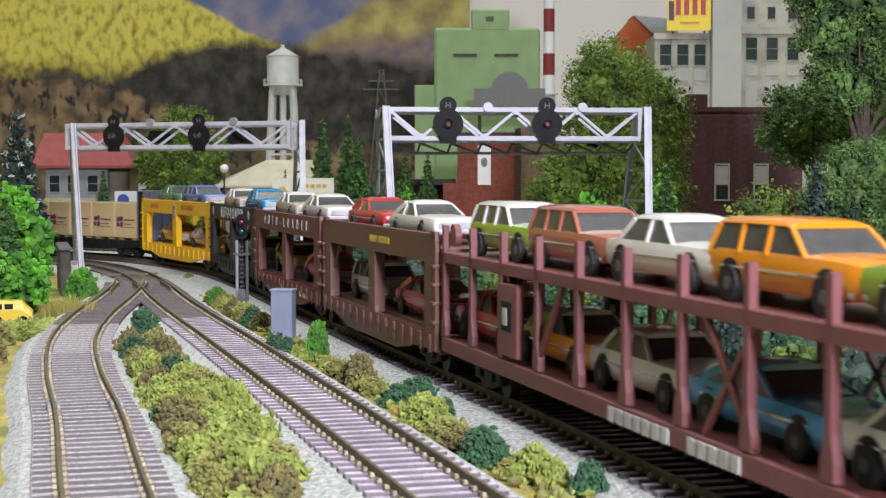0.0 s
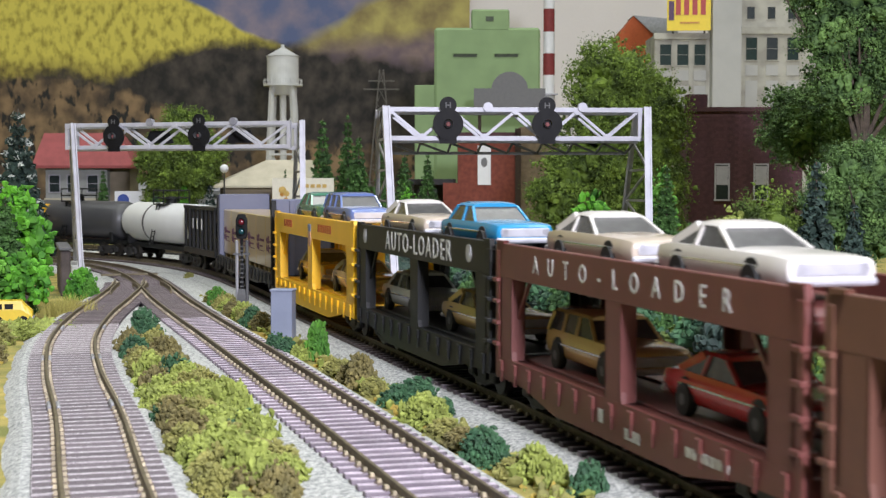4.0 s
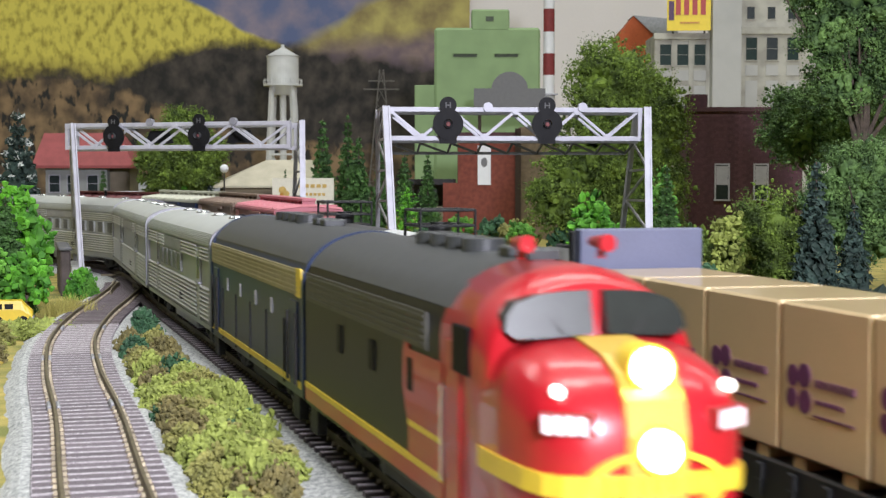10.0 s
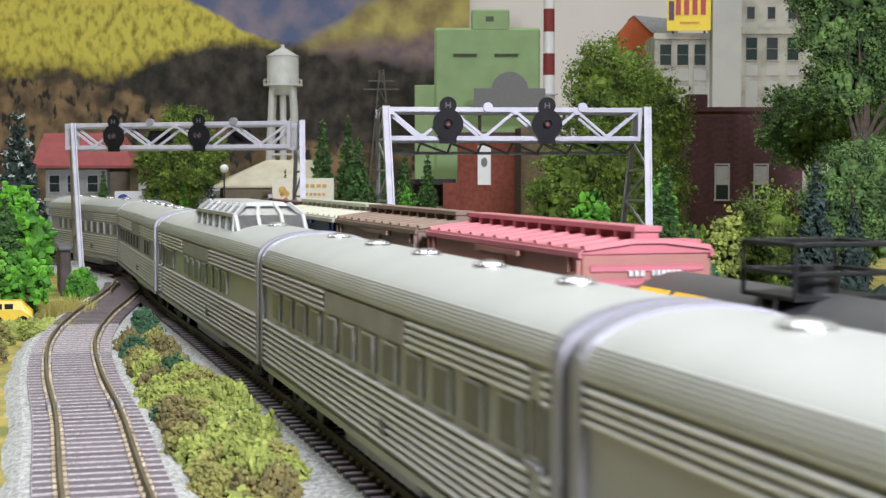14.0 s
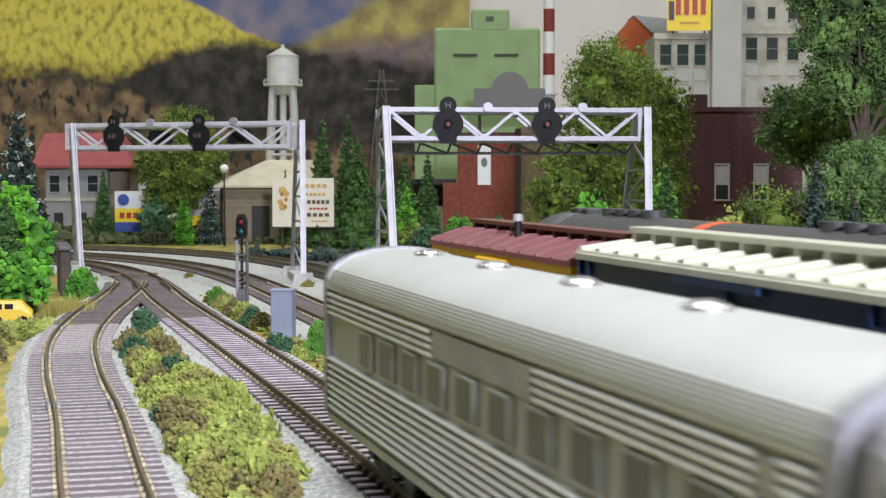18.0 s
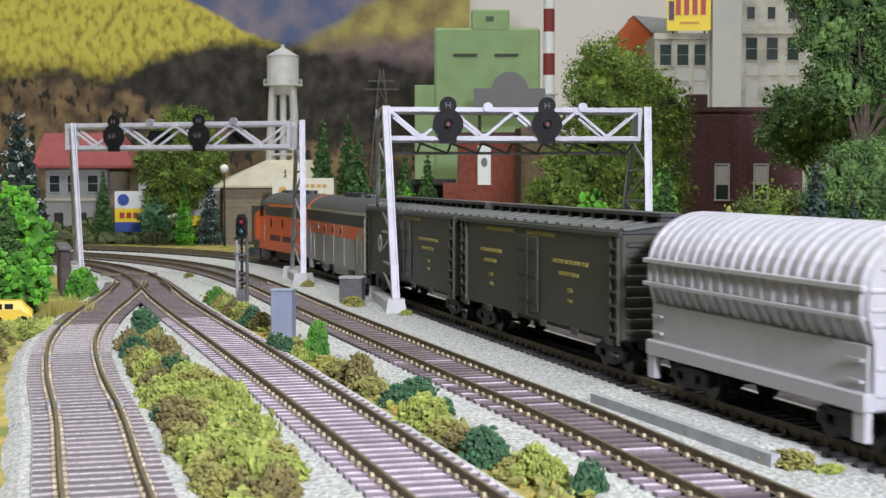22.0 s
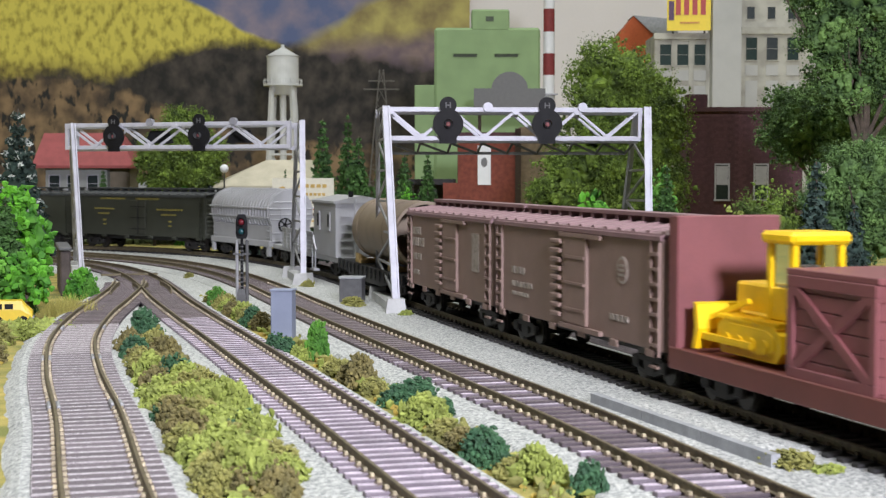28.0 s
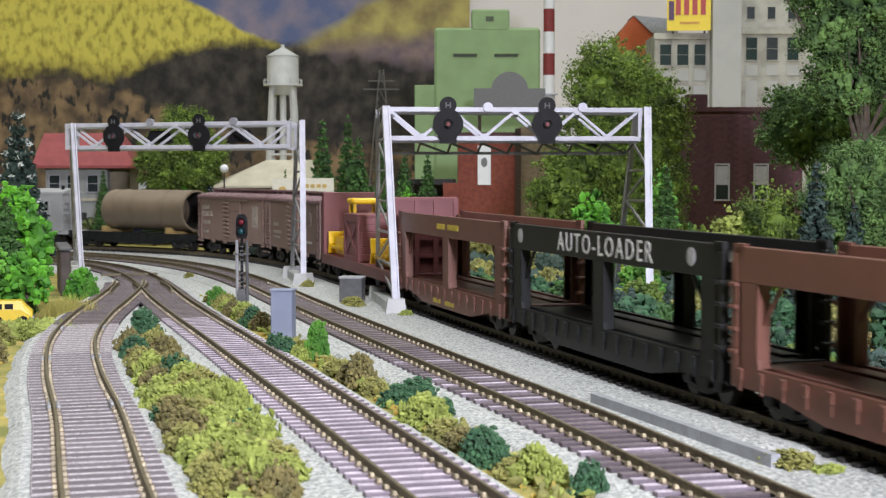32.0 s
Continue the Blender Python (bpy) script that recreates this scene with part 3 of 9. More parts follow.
    for fx in (0.243, 0.617):
        x = W * fx
        sh = new("signal_head")
        sh.parent = g
        part("target_disc", rod(bmesh.new(), (x, -13.6, zt - 9), (x, -12.4, zt - 9), 7.9, n=36), BLACK, sh, "round black signal target")
        part("name_disc", rod(bmesh.new(), (x, -13.4, zt + 0.8), (x, -12.4, zt + 0.8), 4.4, n=24), BLACK, sh)
        part("bracket_plate", bx(x - 4.4, -13.2, zt - 19.0, x + 4.4, -12.4, zt - 12), BLACK, sh)
        part("hood", rod(bmesh.new(), (x, -16.5, zt - 8.6), (x, -13.5, zt - 9), 2.2, 2.0, n=16, cap=False), DARKGREY, sh)
        part("lens", ball(bmesh.new(), (x, -14.0, zt - 9), 1.25, 2, (1, 0.5, 1)), LENS, sh, "dim reddish signal lens", smooth=True)
        bm = bmesh.new()
        for dx in (-1.1, 1.1):
            box(bm, x + dx - 0.3, -13.75, zt - 0.7, x + dx + 0.3, -13.3, zt + 2.3)
        box(bm, x - 1.1, -13.75, zt + 0.5, x + 1.1, -13.3, zt + 1.1)
        part("clip", bm, DARKGREY, sh)
    return g


LENS = mat("dim_red_lens", (0.30, 0.12, 0.12), 0.15, coat=0.6, bump=0)
signal_bridge("signal_bridge_near", (((-23.5, 742), (-36, 824), (-29.5, 773), (-34.5, 795)), ((105, 757), (97, 837), (107, 785), (104, 809))), 105, "silver lattice signal bridge with black target signals")
signal_bridge("signal_bridge_far", (((-240, 990), (-261, 1060), (-249, 1008), (-257, 1034)), ((-87, 931), (-101, 1000), (-89, 948), (-95, 974))), 104, "silver signal bridge with black target signals before the curve")

# searchlight mast beside the second track
s = thing("signal_mast", "black two-lamp railway signal mast with ladder posts", "signal", mm(-104, 772, 0))
part("base", loft([[(-u, -u, z), (u, -u, z), (u, u, z), (-u, u, z)] for u, z in ((2.4, -0.5), (2.2, 8), (1.6, 11))]), DARKGREY, s, "dark grey relay base")
bm = rod(bmesh.new(), (0, 0, 10), (0, 0, 38), 0.8, 0.7)
part("pole", bm, BLACK, s)
for dx in (-2.6, 2.6):
    bm = rod(bmesh.new(), (dx, 0.5, -0.5), (dx, 0.5, 35), 0.85, n=8)
    ball(bm, (dx, 0.5, 35.3), 1.1, 1)
    part("side_post", bm, DULL_SILVER if dx < 0 else DARKGREY, s)
bm = bmesh.new()
for i in range(10):
    box(bm, -1.0, -1.1, 12 + i * 2.3, 1.0, -0.7, 12.6 + i * 2.3)
box(bm, -4.3, -0.6, 28.6, 4.3, 1.2, 29.5)
part("ladder_rungs", bm, DARKGREY, s)
bm = loft([[(-u, y, z) for u, z in ((2.2, 37), (2.9, 39), (2.9, 47), (1.6, 49.6), (-1.6, 49.6), (-2.9, 47), (-2.9, 39), (-2.2, 37))] for y in (-1.4, 1.2)])
part("signal_head", bm, BLACK, s)
RED_LENS = mat("red_lens", (0.20, 0.02, 0.03), 0.25, coat=0.3, bump=0)
CYAN_LENS = mat("blue_green_lens", (0.02, 0.09, 0.10), 0.25, coat=0.3, bump=0)
for z, mt, lb in ((45.6, RED_LENS, "red glass lens"), (40.8, CYAN_LENS, "blue-green glass lens")):
    part("lens", ball(bmesh.new(), (0, -1.4, z), 1.6, 2, (1, 0.5, 1)), mt, s, lb, True)
    bm = bmesh.new()
    rod(bm, (0, -4.0, z + 0.2), (0, -1.3, z), 2.0, 2.0, n=16, cap=False)
    part("hood", bm, BLACK, s)

s = thing("relay_cabinet", "blue-grey metal relay cabinet on the ballast", "cabinet", mm(-67.5, 630, -0.3, 0, 0, -8))
part("body", bx(-4.6, -3.6, 0, 4.6, 3.6, 21.6, bev=0.3), GREYBLUE, s)
part("lid", bx(-5.0, -4.0, 21.4, 5.0, 4.0, 22.4, bev=0.3), GREYBLUE, s)
part("door_seam", bx(-4.75, -2.9, 2, -4.55, 2.9, 20), DARKGREY, s)
s = thing("relay_box", "squat dark grey relay box beside the main track", "box", mm(-49, 806, 0.6, 0, 0, -8))
part("body", bx(-6.2, -5, 0, 6.2, 5, 13.6, bev=0.4), DARKGREY, s)
part("lid", bx(-6.6, -5.4, 13.4, 6.6, 5.4, 14.6, bev=0.3), KERB, s)


# ---------------------------------------------------------------- plants
def bush_mesh(name, material, seed, w, h, lumps=150, size=0.16):
    r = np.random.default_rng(seed)
    n = lumps
    a, e, q = r.random(n) * 6.283, np.arccos(r.random(n)), 0.55 + 0.45 * r.random(n) ** 0.5
    sh = 1 + 0.25 * np.sin(a * 3 + seed) * r.random()
    c = np.stack([np.cos(a) * np.sin(e) * q * w / 2 * sh, np.sin(a) * np.sin(e) * q * w / 2 * sh, np.cos(e) * q * h * 0.9 + 0.05 * h], 1)
    c += r.normal(0, 0.05 * w, c.shape)
    c[:, 2] = np.abs(c[:, 2])
    return lump_mesh(name, c, size * w * (0.35 + 0.55 * r.random(n)), material, r, False, 0.34)


BUSH = {}
for key, mt in (("olive", OLIVE), ("lime", LIME), ("pine", PINE), ("grass", GRASSGREEN), ("brown", BROWNFOAM), ("vivid", VIVID)):
    BUSH[key] = [bush_mesh("bush_" + key, mt, 10 + i * 7 + len(key), 12, 8.5 + 1.5 * i, 640, 0.075) for i in range(3)]
BUSH_LABEL = {"olive": "olive green foam bush on the trackside turf", "lime": "yellow-green foam bush on the trackside turf", "pine": "dark blue-green foam bush on the trackside turf",
              "grass": "grass green foam shrub on the trackside turf", "brown": "brownish olive foam bush on the trackside turf", "vivid": "vivid green clump foliage bush"}


def bush(kind_, x, y, w, h, z=-0.6):
    i = int(rng.integers(3))
    ob = new("bush", BUSH[kind_][i])
    ob.matrix_basis = mm(x, y, z, rng.normal(0, 5), rng.normal(0, 5), rng.random() * 360) @ Matrix.Diagonal((w / 12, w / 12, h / (8.5 + 1.5 * i), 1))
    return tagged(ob, BUSH_LABEL[kind_], "bush", "trackside bushes")


# named bushes: kind, x, y, width, height
for b in (
    ("pine", -124, 622, 13, 15), ("pine", -121, 615, 10, 12),
    ("grass", -119, 790, 10, 12), ("olive", -125, 812, 11, 8), ("lime", -108, 758, 12, 8), ("olive", -113, 772, 13, 9), ("brown", -104, 742, 11, 8), ("lime", -97, 722, 12, 9), ("olive", -92, 705, 12, 8), ("pine", -88, 690, 10, 10), ("brown", -82, 678, 10, 9),
    ("pine", -61, 578, 10, 8), ("pine", -66, 590, 10, 8), ("grass", -48, 571, 9, 15), ("lime", -55, 568, 8, 6), ("brown", -27, 492, 10, 12), ("brown", -30, 505, 11, 8), ("olive", -38, 525, 10, 6), ("olive", -22, 480, 9, 6),
    ("pine", -8, 459, 13, 9), ("pine", -14, 455, 10, 7), ("pine", 1, 434, 6, 6), ("lime", -6, 414, 13, 10), ("lime", -2, 420, 9, 8), ("olive", 1, 392, 12, 7), ("brown", 5, 384, 10, 6), ("pine", 10, 364, 11, 10), ("pine", 13, 358, 8, 8), ("olive", 16, 348, 8, 5),
    ("lime", 21, 343, 9, 9), ("lime", 25, 338, 7, 7), ("pine", 32, 327, 8, 8), ("brown", 80, 362, 12, 4), ("olive", 83, 353, 13, 6), ("lime", 90, 345, 10, 4),
    ("olive", -84, 832, 8, 6), ("olive", -83, 915, 8, 6), ("olive", -46, 780, 10, 7), ("lime", -18, 727, 8, 5), ("olive", -170, 1000, 7, 5), ("olive", -50, 790, 8, 6), ("olive", -128, 965, 6, 4),
    ("olive", -180, 585, 15, 10), ("brown", -172, 560, 14, 9), ("olive", -186, 620, 14, 11), ("lime", -178, 640, 10, 8), ("brown", -165, 530, 13, 9), ("olive", -160, 500, 14, 9), ("lime", -150, 470, 13, 9), ("brown", -146, 440, 13, 8), ("olive", -136, 410, 12, 8), ("olive", -128, 380, 12, 8), ("lime", -120, 350, 12, 8), ("brown", -112, 330, 11, 7),
    ("vivid", -205, 842, 17, 18), ("grass", -198, 836, 9, 13),
):
    bush(*b)

# the planted wedge narrows towards the turnout
for y0 in np.arange(325, 612, 11.5):
    lo, hi = np.interp(y0, (325, 360, 440, 500, 560, 600, 660, 745), (-54, -63, -86, -103, -119, -129, -140, -155)), np.interp(y0, (325, 360, 440, 500, 560, 600, 660, 745), (-33, -41, -64, -83, -105, -116, -128, -150))
    x = lo + rng.uniform(2, 5)
    while x < hi:
        u_ = (x - lo) / max(hi - lo, 1)
        p_ = ((0.40, 0.24, 0.02, 0.0, 0.34) if u_ < 0.35 else (0.26, 0.56, 0.04, 0.0, 0.14)) if y0 < 500 else (0.40, 0.06, 0.22, 0.0, 0.32)
        w_ = rng.uniform(9, 13.5)
        bush(("olive", "lime", "pine", "grass", "brown")[int(rng.choice(5, p=p_))], x, y0 + rng.normal(0, 2.5), w_, w_ * rng.uniform(0.6, 1.05))
        x += rng.uniform(6.5, 9.5)

# low scatter of foam crumbs over the planted strips
pts, rad = {"olive": [], "lime": [], "ochre": []}, {"olive": [], "lime": [], "ochre": []}
lines = {k: np.array([on_track(k, s) for s in np.arange(-420, 420, 6)]) for k in (1, 2, 3)}


def gap(k, x, y):
    return np.min(np.hypot(lines[k][:, 0] - x, lines[k][:, 1] - y))


tries = np.c_[rng.uniform(-260, 90, 26000), 300 + 760 * rng.random(26000) ** 1.6]
for x, y in tries:
    x1, x2, x3 = (np.interp(-y, -lines[k][:, 1], lines[k][:, 0]) for k in (1, 2, 3))
    ok = (x1 < x < x2 and y < 665 and gap(1, x, y) > 25 and gap(2, x, y) > 32) or (x2 < x < x3 and y < 850 and gap(2, x, y) > 22.5 and gap(3, x, y) > 27) or (x < x1 and gap(1, x, y) > 26.5 and y < 720)
    if ok:
        kk = ("olive", "lime", "ochre")[int(rng.choice(3, p=(0.4, 0.3, 0.3)))]
        pts[kk].append((x, y, -0.4 + rng.random() * (2.2 if kk != "ochre" else 0.5)))
        rad[kk].append(0.5 + 1.3 * rng.random() ** 2)
OCHRE = leaf_mat("ochre_turf_crumbs", (0.46, 0.33, 0.06), (0.30, 0.22, 0.05), 0.95)
for kk, mt in (("olive", OLIVE), ("lime", LIME), ("ochre", OCHRE)):
    tagged(new("ground_cover", lump_mesh("ground_cover", pts[kk], rad[kk], mt, rng, False)), {"olive": "olive", "lime": "yellow-green", "ochre": "ochre"}[kk] + " foam crumbs between the tracks", "ground cover", kind="stuff")


def tree(name, x, y, height, blobs, leaves, size, material, label, trunk_r=3.0, crown_base=0.35, group="", z=-0.6):
    """blobs: (x, z, rx, rz) of leafy masses, in millimetres from the foot."""
    t = thing(name, label, "tree", mm(x, y, z), group=group)
    r = np.random.default_rng(int(abs(x * 7 + y)))
    bm = bmesh.new()
    top = Vector((blobs[0][0] * 0.5, 0, height * 0.8))
    rod(bm, (0, 0, 0), top * 0.45, trunk_r, trunk_r * 0.7, 9)
    rod(bm, top * 0.45, top, trunk_r * 0.7, trunk_r * 0.25, 8)
    part("trunk", bm, BARK, t)
    for bxx, bz, rx, rz in blobs:
        a = Vector((0, 0, min(bz * 0.6, height * 0.5)))
        for j in range(3):
            limbs = bmesh.new()
            b = Vector((bxx + r.normal(0, rx * 0.4), r.normal(0, rx * 0.4), bz + r.normal(0, rz * 0.3)))
            rod(limbs, a, a.lerp(b, 0.55) + Vector((0, 0, -2)), trunk_r * 0.35, trunk_r * 0.22, 6)
            rod(limbs, a.lerp(b, 0.55) + Vector((0, 0, -2)), b, trunk_r * 0.22, trunk_r * 0.08, 5)
            part("limb", limbs, BARK, t)
    w = np.array([q[2] * q[2] + q[2] * q[3] for q in blobs], float)

    def scatter(n, spread, lo, hi):
        """Points in clusters on the shells of the masses, with gaps between the clusters."""
        which = r.choice(len(blobs), n, p=w / w.sum())
        B = np.array(blobs, float)[which]
        pick = which * 70 + r.integers(0, 70, n)
        d = sub[pick] + spread * np.clip(r.normal(0, 1, (n, 3)), -1.7, 1.7)
        q = (lo + (hi - lo) * ((pick * 7919) % 97) / 97) * (1 - 0.16 * r.random(n) ** 2)
        c = np.stack([B[:, 0] + d[:, 0] * q * B[:, 2], d[:, 1] * q * B[:, 2], B[:, 1] + d[:, 2] * q * B[:, 3]], 1)
        c[:, 2] = np.maximum(c[:, 2], 1)
        return c, d

    sub = r.normal(0, 1, (len(blobs) * 70, 3))
    sub /= np.linalg.norm(sub, axis=1)[:, None]
    n = leaves // 4
    c, d = scatter(n, 0.13, 0.74, 1.03)
    ob = new("crown", lump_mesh("crown", c, size * (0.55 + 0.85 * r.random(n)), material, r, False, 0.34))
    ob.parent = t
    c, d = scatter(leaves * 2, 0.14, 0.76, 1.05)
    ob = new("outer_leaves", leaf_mesh("outer_leaves", c, size * 0.72, material, r, d * 0.8))
    ob.parent = t
    k = 120 * len(blobs)
    wb = np.array(blobs, float)[np.arange(k) % len(blobs)]
    e = r.normal(0, 1, (k, 3))
    e *= (0.42 + 0.25 * r.random((k, 1))) / np.linalg.norm(e, axis=1)[:, None]
    cc = np.stack([wb[:, 0] + e[:, 0] * wb[:, 2], e[:, 1] * wb[:, 2], wb[:, 1] + e[:, 2] * wb[:, 3]], 1)
    cc[:, 2] = np.maximum(cc[:, 2], 2)
    ob = new("inner_foliage", lump_mesh("inner_foliage", cc, 0.15 * np.minimum(wb[:, 2], wb[:, 3]), material, r, True, 0.16))
    ob.parent = t
    return t


def conifer(x, y, h, w, material, label, seed, z=-0.6, tiers=17, dens=110, group="conifers", tips=None):
    t = thing("conifer", label, "tree", mm(x, y, z), group=group)
    r = np.random.default_rng(seed)
    part("trunk", rod(bmesh.new(), (0, 0, 0), (0, 0, h * 0.96), w * 0.05, w * 0.012, 7), BARK, t)
    cs, ns = [], []
    for i in range(tiers):
        f = i / tiers
        zc, rad_ = h * (0.06 + 0.92 * f), w / 2 * (1 - f) ** 0.85 * r.uniform(0.85, 1.12)
        arms = max(5, int(11 * (1 - f) + 4))
        for j in range(arms):
            a = 6.283 * (j + r.random() * 0.6) / arms
            L = rad_ * r.uniform(0.8, 1.1)
            n = max(4, int(dens * L / w))
            u = r.random(n) ** 0.7
            cs.append(np.stack([np.cos(a) * u * L + r.normal(0, w * 0.02, n), np.sin(a) * u * L + r.normal(0, w * 0.02, n), zc - u * L * 0.35 + r.normal(0, h * 0.009, n)], 1))
            ns.append(np.tile((np.cos(a) * 0.5, np.sin(a) * 0.5, 0.9), (n, 1)))
    zz = r.random(260) ** 1.4
    aa = r.random(260) * 6.283
    rr = w / 2 * (1 - zz) ** 0.85 * 0.62
    core = np.stack([np.cos(aa) * rr, np.sin(aa) * rr, h * (0.06 + 0.9 * zz)], 1)
    ob = new("inner_needles", lump_mesh("inner_needles", core, w * 0.10 * (1.05 - zz), material, r, False, 0.4))
    ob.parent = t
    me = leaf_mesh("needles", np.concatenate(cs), w * 0.04 + 0.3, material, r, np.concatenate(ns))
    ob = new("needles", me)
    ob.parent = t
    if tips is not None:
        c = np.concatenate(cs)
        rad_ = np.hypot(c[:, 0], c[:, 1]) / (w / 2 * (1.02 - np.clip(c[:, 2] / h, 0, 1)) ** 0.85)
        c = c[(rad_ > 0.72) & (r.random(len(c)) < 0.25 + 0.5 * c[:, 2] / h)] + (0, 0, w * 0.015)
        ob = new("frosting", leaf_mesh("frosting", c, w * 0.035 + 0.3, tips, r))
        ob.parent = t
    return t


def clump_tree(x, y, w, h, material, label, seed, z=-0.6, n=420):
    """A broad shrub of clump foliage: leafy lumps on a short stem."""
    t = thing("shrub", label, "shrub", mm(x, y, z), group="shrubs beside the layout edge")
    r = np.random.default_rng(seed)
    part("stem", rod(bmesh.new(), (0, 0, 0), (0, 0, h * 0.5), w * 0.06, w * 0.03, 7), BARK, t)
    e, a = np.arccos(r.uniform(-0.5, 1, n)), r.random(n) * 6.283
    q = (0.6 + 0.4 * r.random(n)) * (1 + 0.18 * np.sin(a * 3 + e * 4 + seed))
    c = np.stack([np.cos(a) * np.sin(e) * q * w / 2, np.sin(a) * np.sin(e) * q * w / 2, h * 0.5 + np.cos(e) * q * h * 0.48], 1)
    me = lump_mesh("foliage", c, w * (0.035 + 0.05 * r.random(n)), material, r, False, 0.3)
    ob = new("foliage", me)
    ob.parent = t
    return t


# behind the tracks
tree("broadleaf_tree", 146, 1250, 186, [(-2, 140, 44, 42), (26, 104, 36, 46), (-12, 92, 44, 48), (-46, 52, 32, 34), (24, 56, 34, 40), (-8, 42, 40, 30), (14, 120, 40, 40)], 46000, 1.15, LEAF, "tall mid-green deciduous tree with a dense crown", 4)
tree("broadleaf_tree", -262, 1500, 140, [(0, 105, 34, 30), (-22, 88, 24, 22), (22, 90, 24, 24), (0, 72, 40, 24), (-8, 50, 30, 20)], 22000, 1.3, LEAF, "mid-green deciduous tree behind the tracks", 3)
tree("broadleaf_tree", 244, 985, 155, [(-6, 104, 32, 26), (22, 116, 34, 30), (26, 88, 26, 24), (30, 138, 24, 22)], 26000, 1.0, LEAF_DEEP, "deep green tree beside the brick house", 3)
tree("broadleaf_tree", 240, 860, 260, [(6, 175, 34, 40), (-16, 150, 24, 22), (22, 140, 30, 30), (0, 205, 36, 30), (-26, 178, 22, 20), (-8, 122, 22, 18)], 28000, 0.85, LEAF_DEEP, "tall deep green tree with an open crown", 5)
tree("broadleaf_tree", 222, 790, 100, [(0, 66, 28, 24), (-14, 54, 20, 18), (20, 56, 26, 24), (6, 40, 28, 18)], 24000, 0.75, LEAF_DEEP, "round-headed deep green tree at the lineside", 4)
tree("broadleaf_tree", 176, 812, 66, [(0, 40, 26, 22), (-12, 28, 20, 16), (16, 30, 22, 18), (0, 18, 26, 14)], 18000, 0.7, LEAF, "bushy green tree behind the main track", 2)
clump_tree(154, 800, 22, 52, LIME, "shrub with yellow flowers behind the main track", 71, n=500)
conifer(172, 690, 80, 32, NEEDLE_BLUE, "blue spruce beside the main track", 5, tiers=19, dens=90)
conifer(198, 720, 60, 26, NEEDLE_BLUE, "blue spruce beside the main track", 6, tiers=16, dens=90)
conifer(142, 950, 80, 26, NEEDLE, "slim green conifer behind the signal bridge", 8)
conifer(150, 905, 44, 16, NEEDLE, "small dark conifer behind the signal bridge", 9)
clump_tree(90, 900, 32, 58, VIVID, "bright green leafy tree behind the main track", 21, n=330)
clump_tree(141, 965, 20, 78, GRASSGREEN, "narrow leafy shrub behind the signal bridge", 22, n=300)
for i, (cx, cy, ch, cw) in enumerate(((-114, 1420, 128, 44), (-78, 1385, 110, 44), (-99, 1560, 140, 40), (-38, 1480, 98, 36), (-60, 1500, 112, 36), (-16, 1560, 96, 34))):
    conifer(cx, cy, ch, cw, NEEDLE, "dark green fir at the back of the layout", 30 + i)
conifer(-340, 1200, 128, 62, NEEDLE_BLUE, "dark conifer with frosted tips", 50, tiers=13, dens=190, tips=FROST)
conifer(-232, 1490, 66, 30, NEEDLE_BLUE, "small frosted conifer by the shed", 57, tiers=8, dens=150, tips=FROST)
conifer(-354, 1560, 78, 27, NEEDLE, "dark fir before the station", 51)
clump_tree(-32, 1350, 19, 60, VIVID, "vivid green narrow shrub behind the tracks", 23, n=260)
conifer(-256, 1480, 72, 24, VIVID, "vivid green young fir behind the tracks", 24, tiers=10, dens=120)
clump_tree(-284, 1470, 30, 46, PINE, "dark shrub behind the tracks", 25, n=300)
conifer(-155, 1470, 78, 16, NEEDLE, "thin young fir by the shed", 52)
conifer(-220, 752, 62, 32, NEEDLE, "dark green conifer at the lineside", 53, dens=150)
clump_tree(-228, 800, 34, 64, VIVID, "vivid green clump foliage tree", 26, n=420)
clump_tree(-205, 735, 24, 32, VIVID, "vivid green clump foliage bush", 27, n=330)
clump_tree(-226, 730, 26, 36, GRASSGREEN, "green clump foliage bush", 28, n=330)
for i, (cx, cy, cw, ch, mt) in enumerate(((66, 760, 20, 18, OLIVE), (95, 720, 24, 20, LEAF), (118, 690, 22, 18, OLIVE), (140, 640, 26, 20, PINE), (104, 790, 22, 22, GRASSGREEN), (160, 600, 24, 18, OLIVE), (130, 740, 22, 26, PINE), (62, 850, 20, 18, OLIVE), (150, 560, 22, 14, BROWNFOAM), (175, 560, 30, 22, PINE), (112, 860, 24, 24, LEAF), (20, 960, 22, 16, OLIVE), (-8, 1050, 20, 14, BROWNFOAM), (50, 1000, 24, 22, OLIVE))):
    clump_tree(cx, cy, cw, ch, mt, "low foam shrub behind the main track", 80 + i, n=260)
for i in range(26):
    f_ = i / 25
    cx, cy = 66 + 95 * f_ + rng.normal(0, 7) - 40 * (1 - f_), 900 - 560 * f_ + rng.normal(0, 14)
    cx = float(np.interp(cy, LINE[4][0][::-1, 1], LINE[4][0][::-1, 0])) + 44 + 14 * rng.random()
    clump_tree(cx, cy, rng.uniform(17, 26), rng.uniform(12, 22), (PINE, NEEDLE_BLUE, PINE, NEEDLE, LEAF)[i % 5], "low foam shrub behind the main track", 120 + i, n=220)
for i in range(16):
    cy = 1050 + 24 * i
    clump_tree(rng.uniform(-40, 230), cy, rng.uniform(24, 34), rng.uniform(18, 34), (PINE, LEAF, OLIVE, GRASSGREEN)[i % 4], "foam shrub before the buildings", 160 + i, n=240)
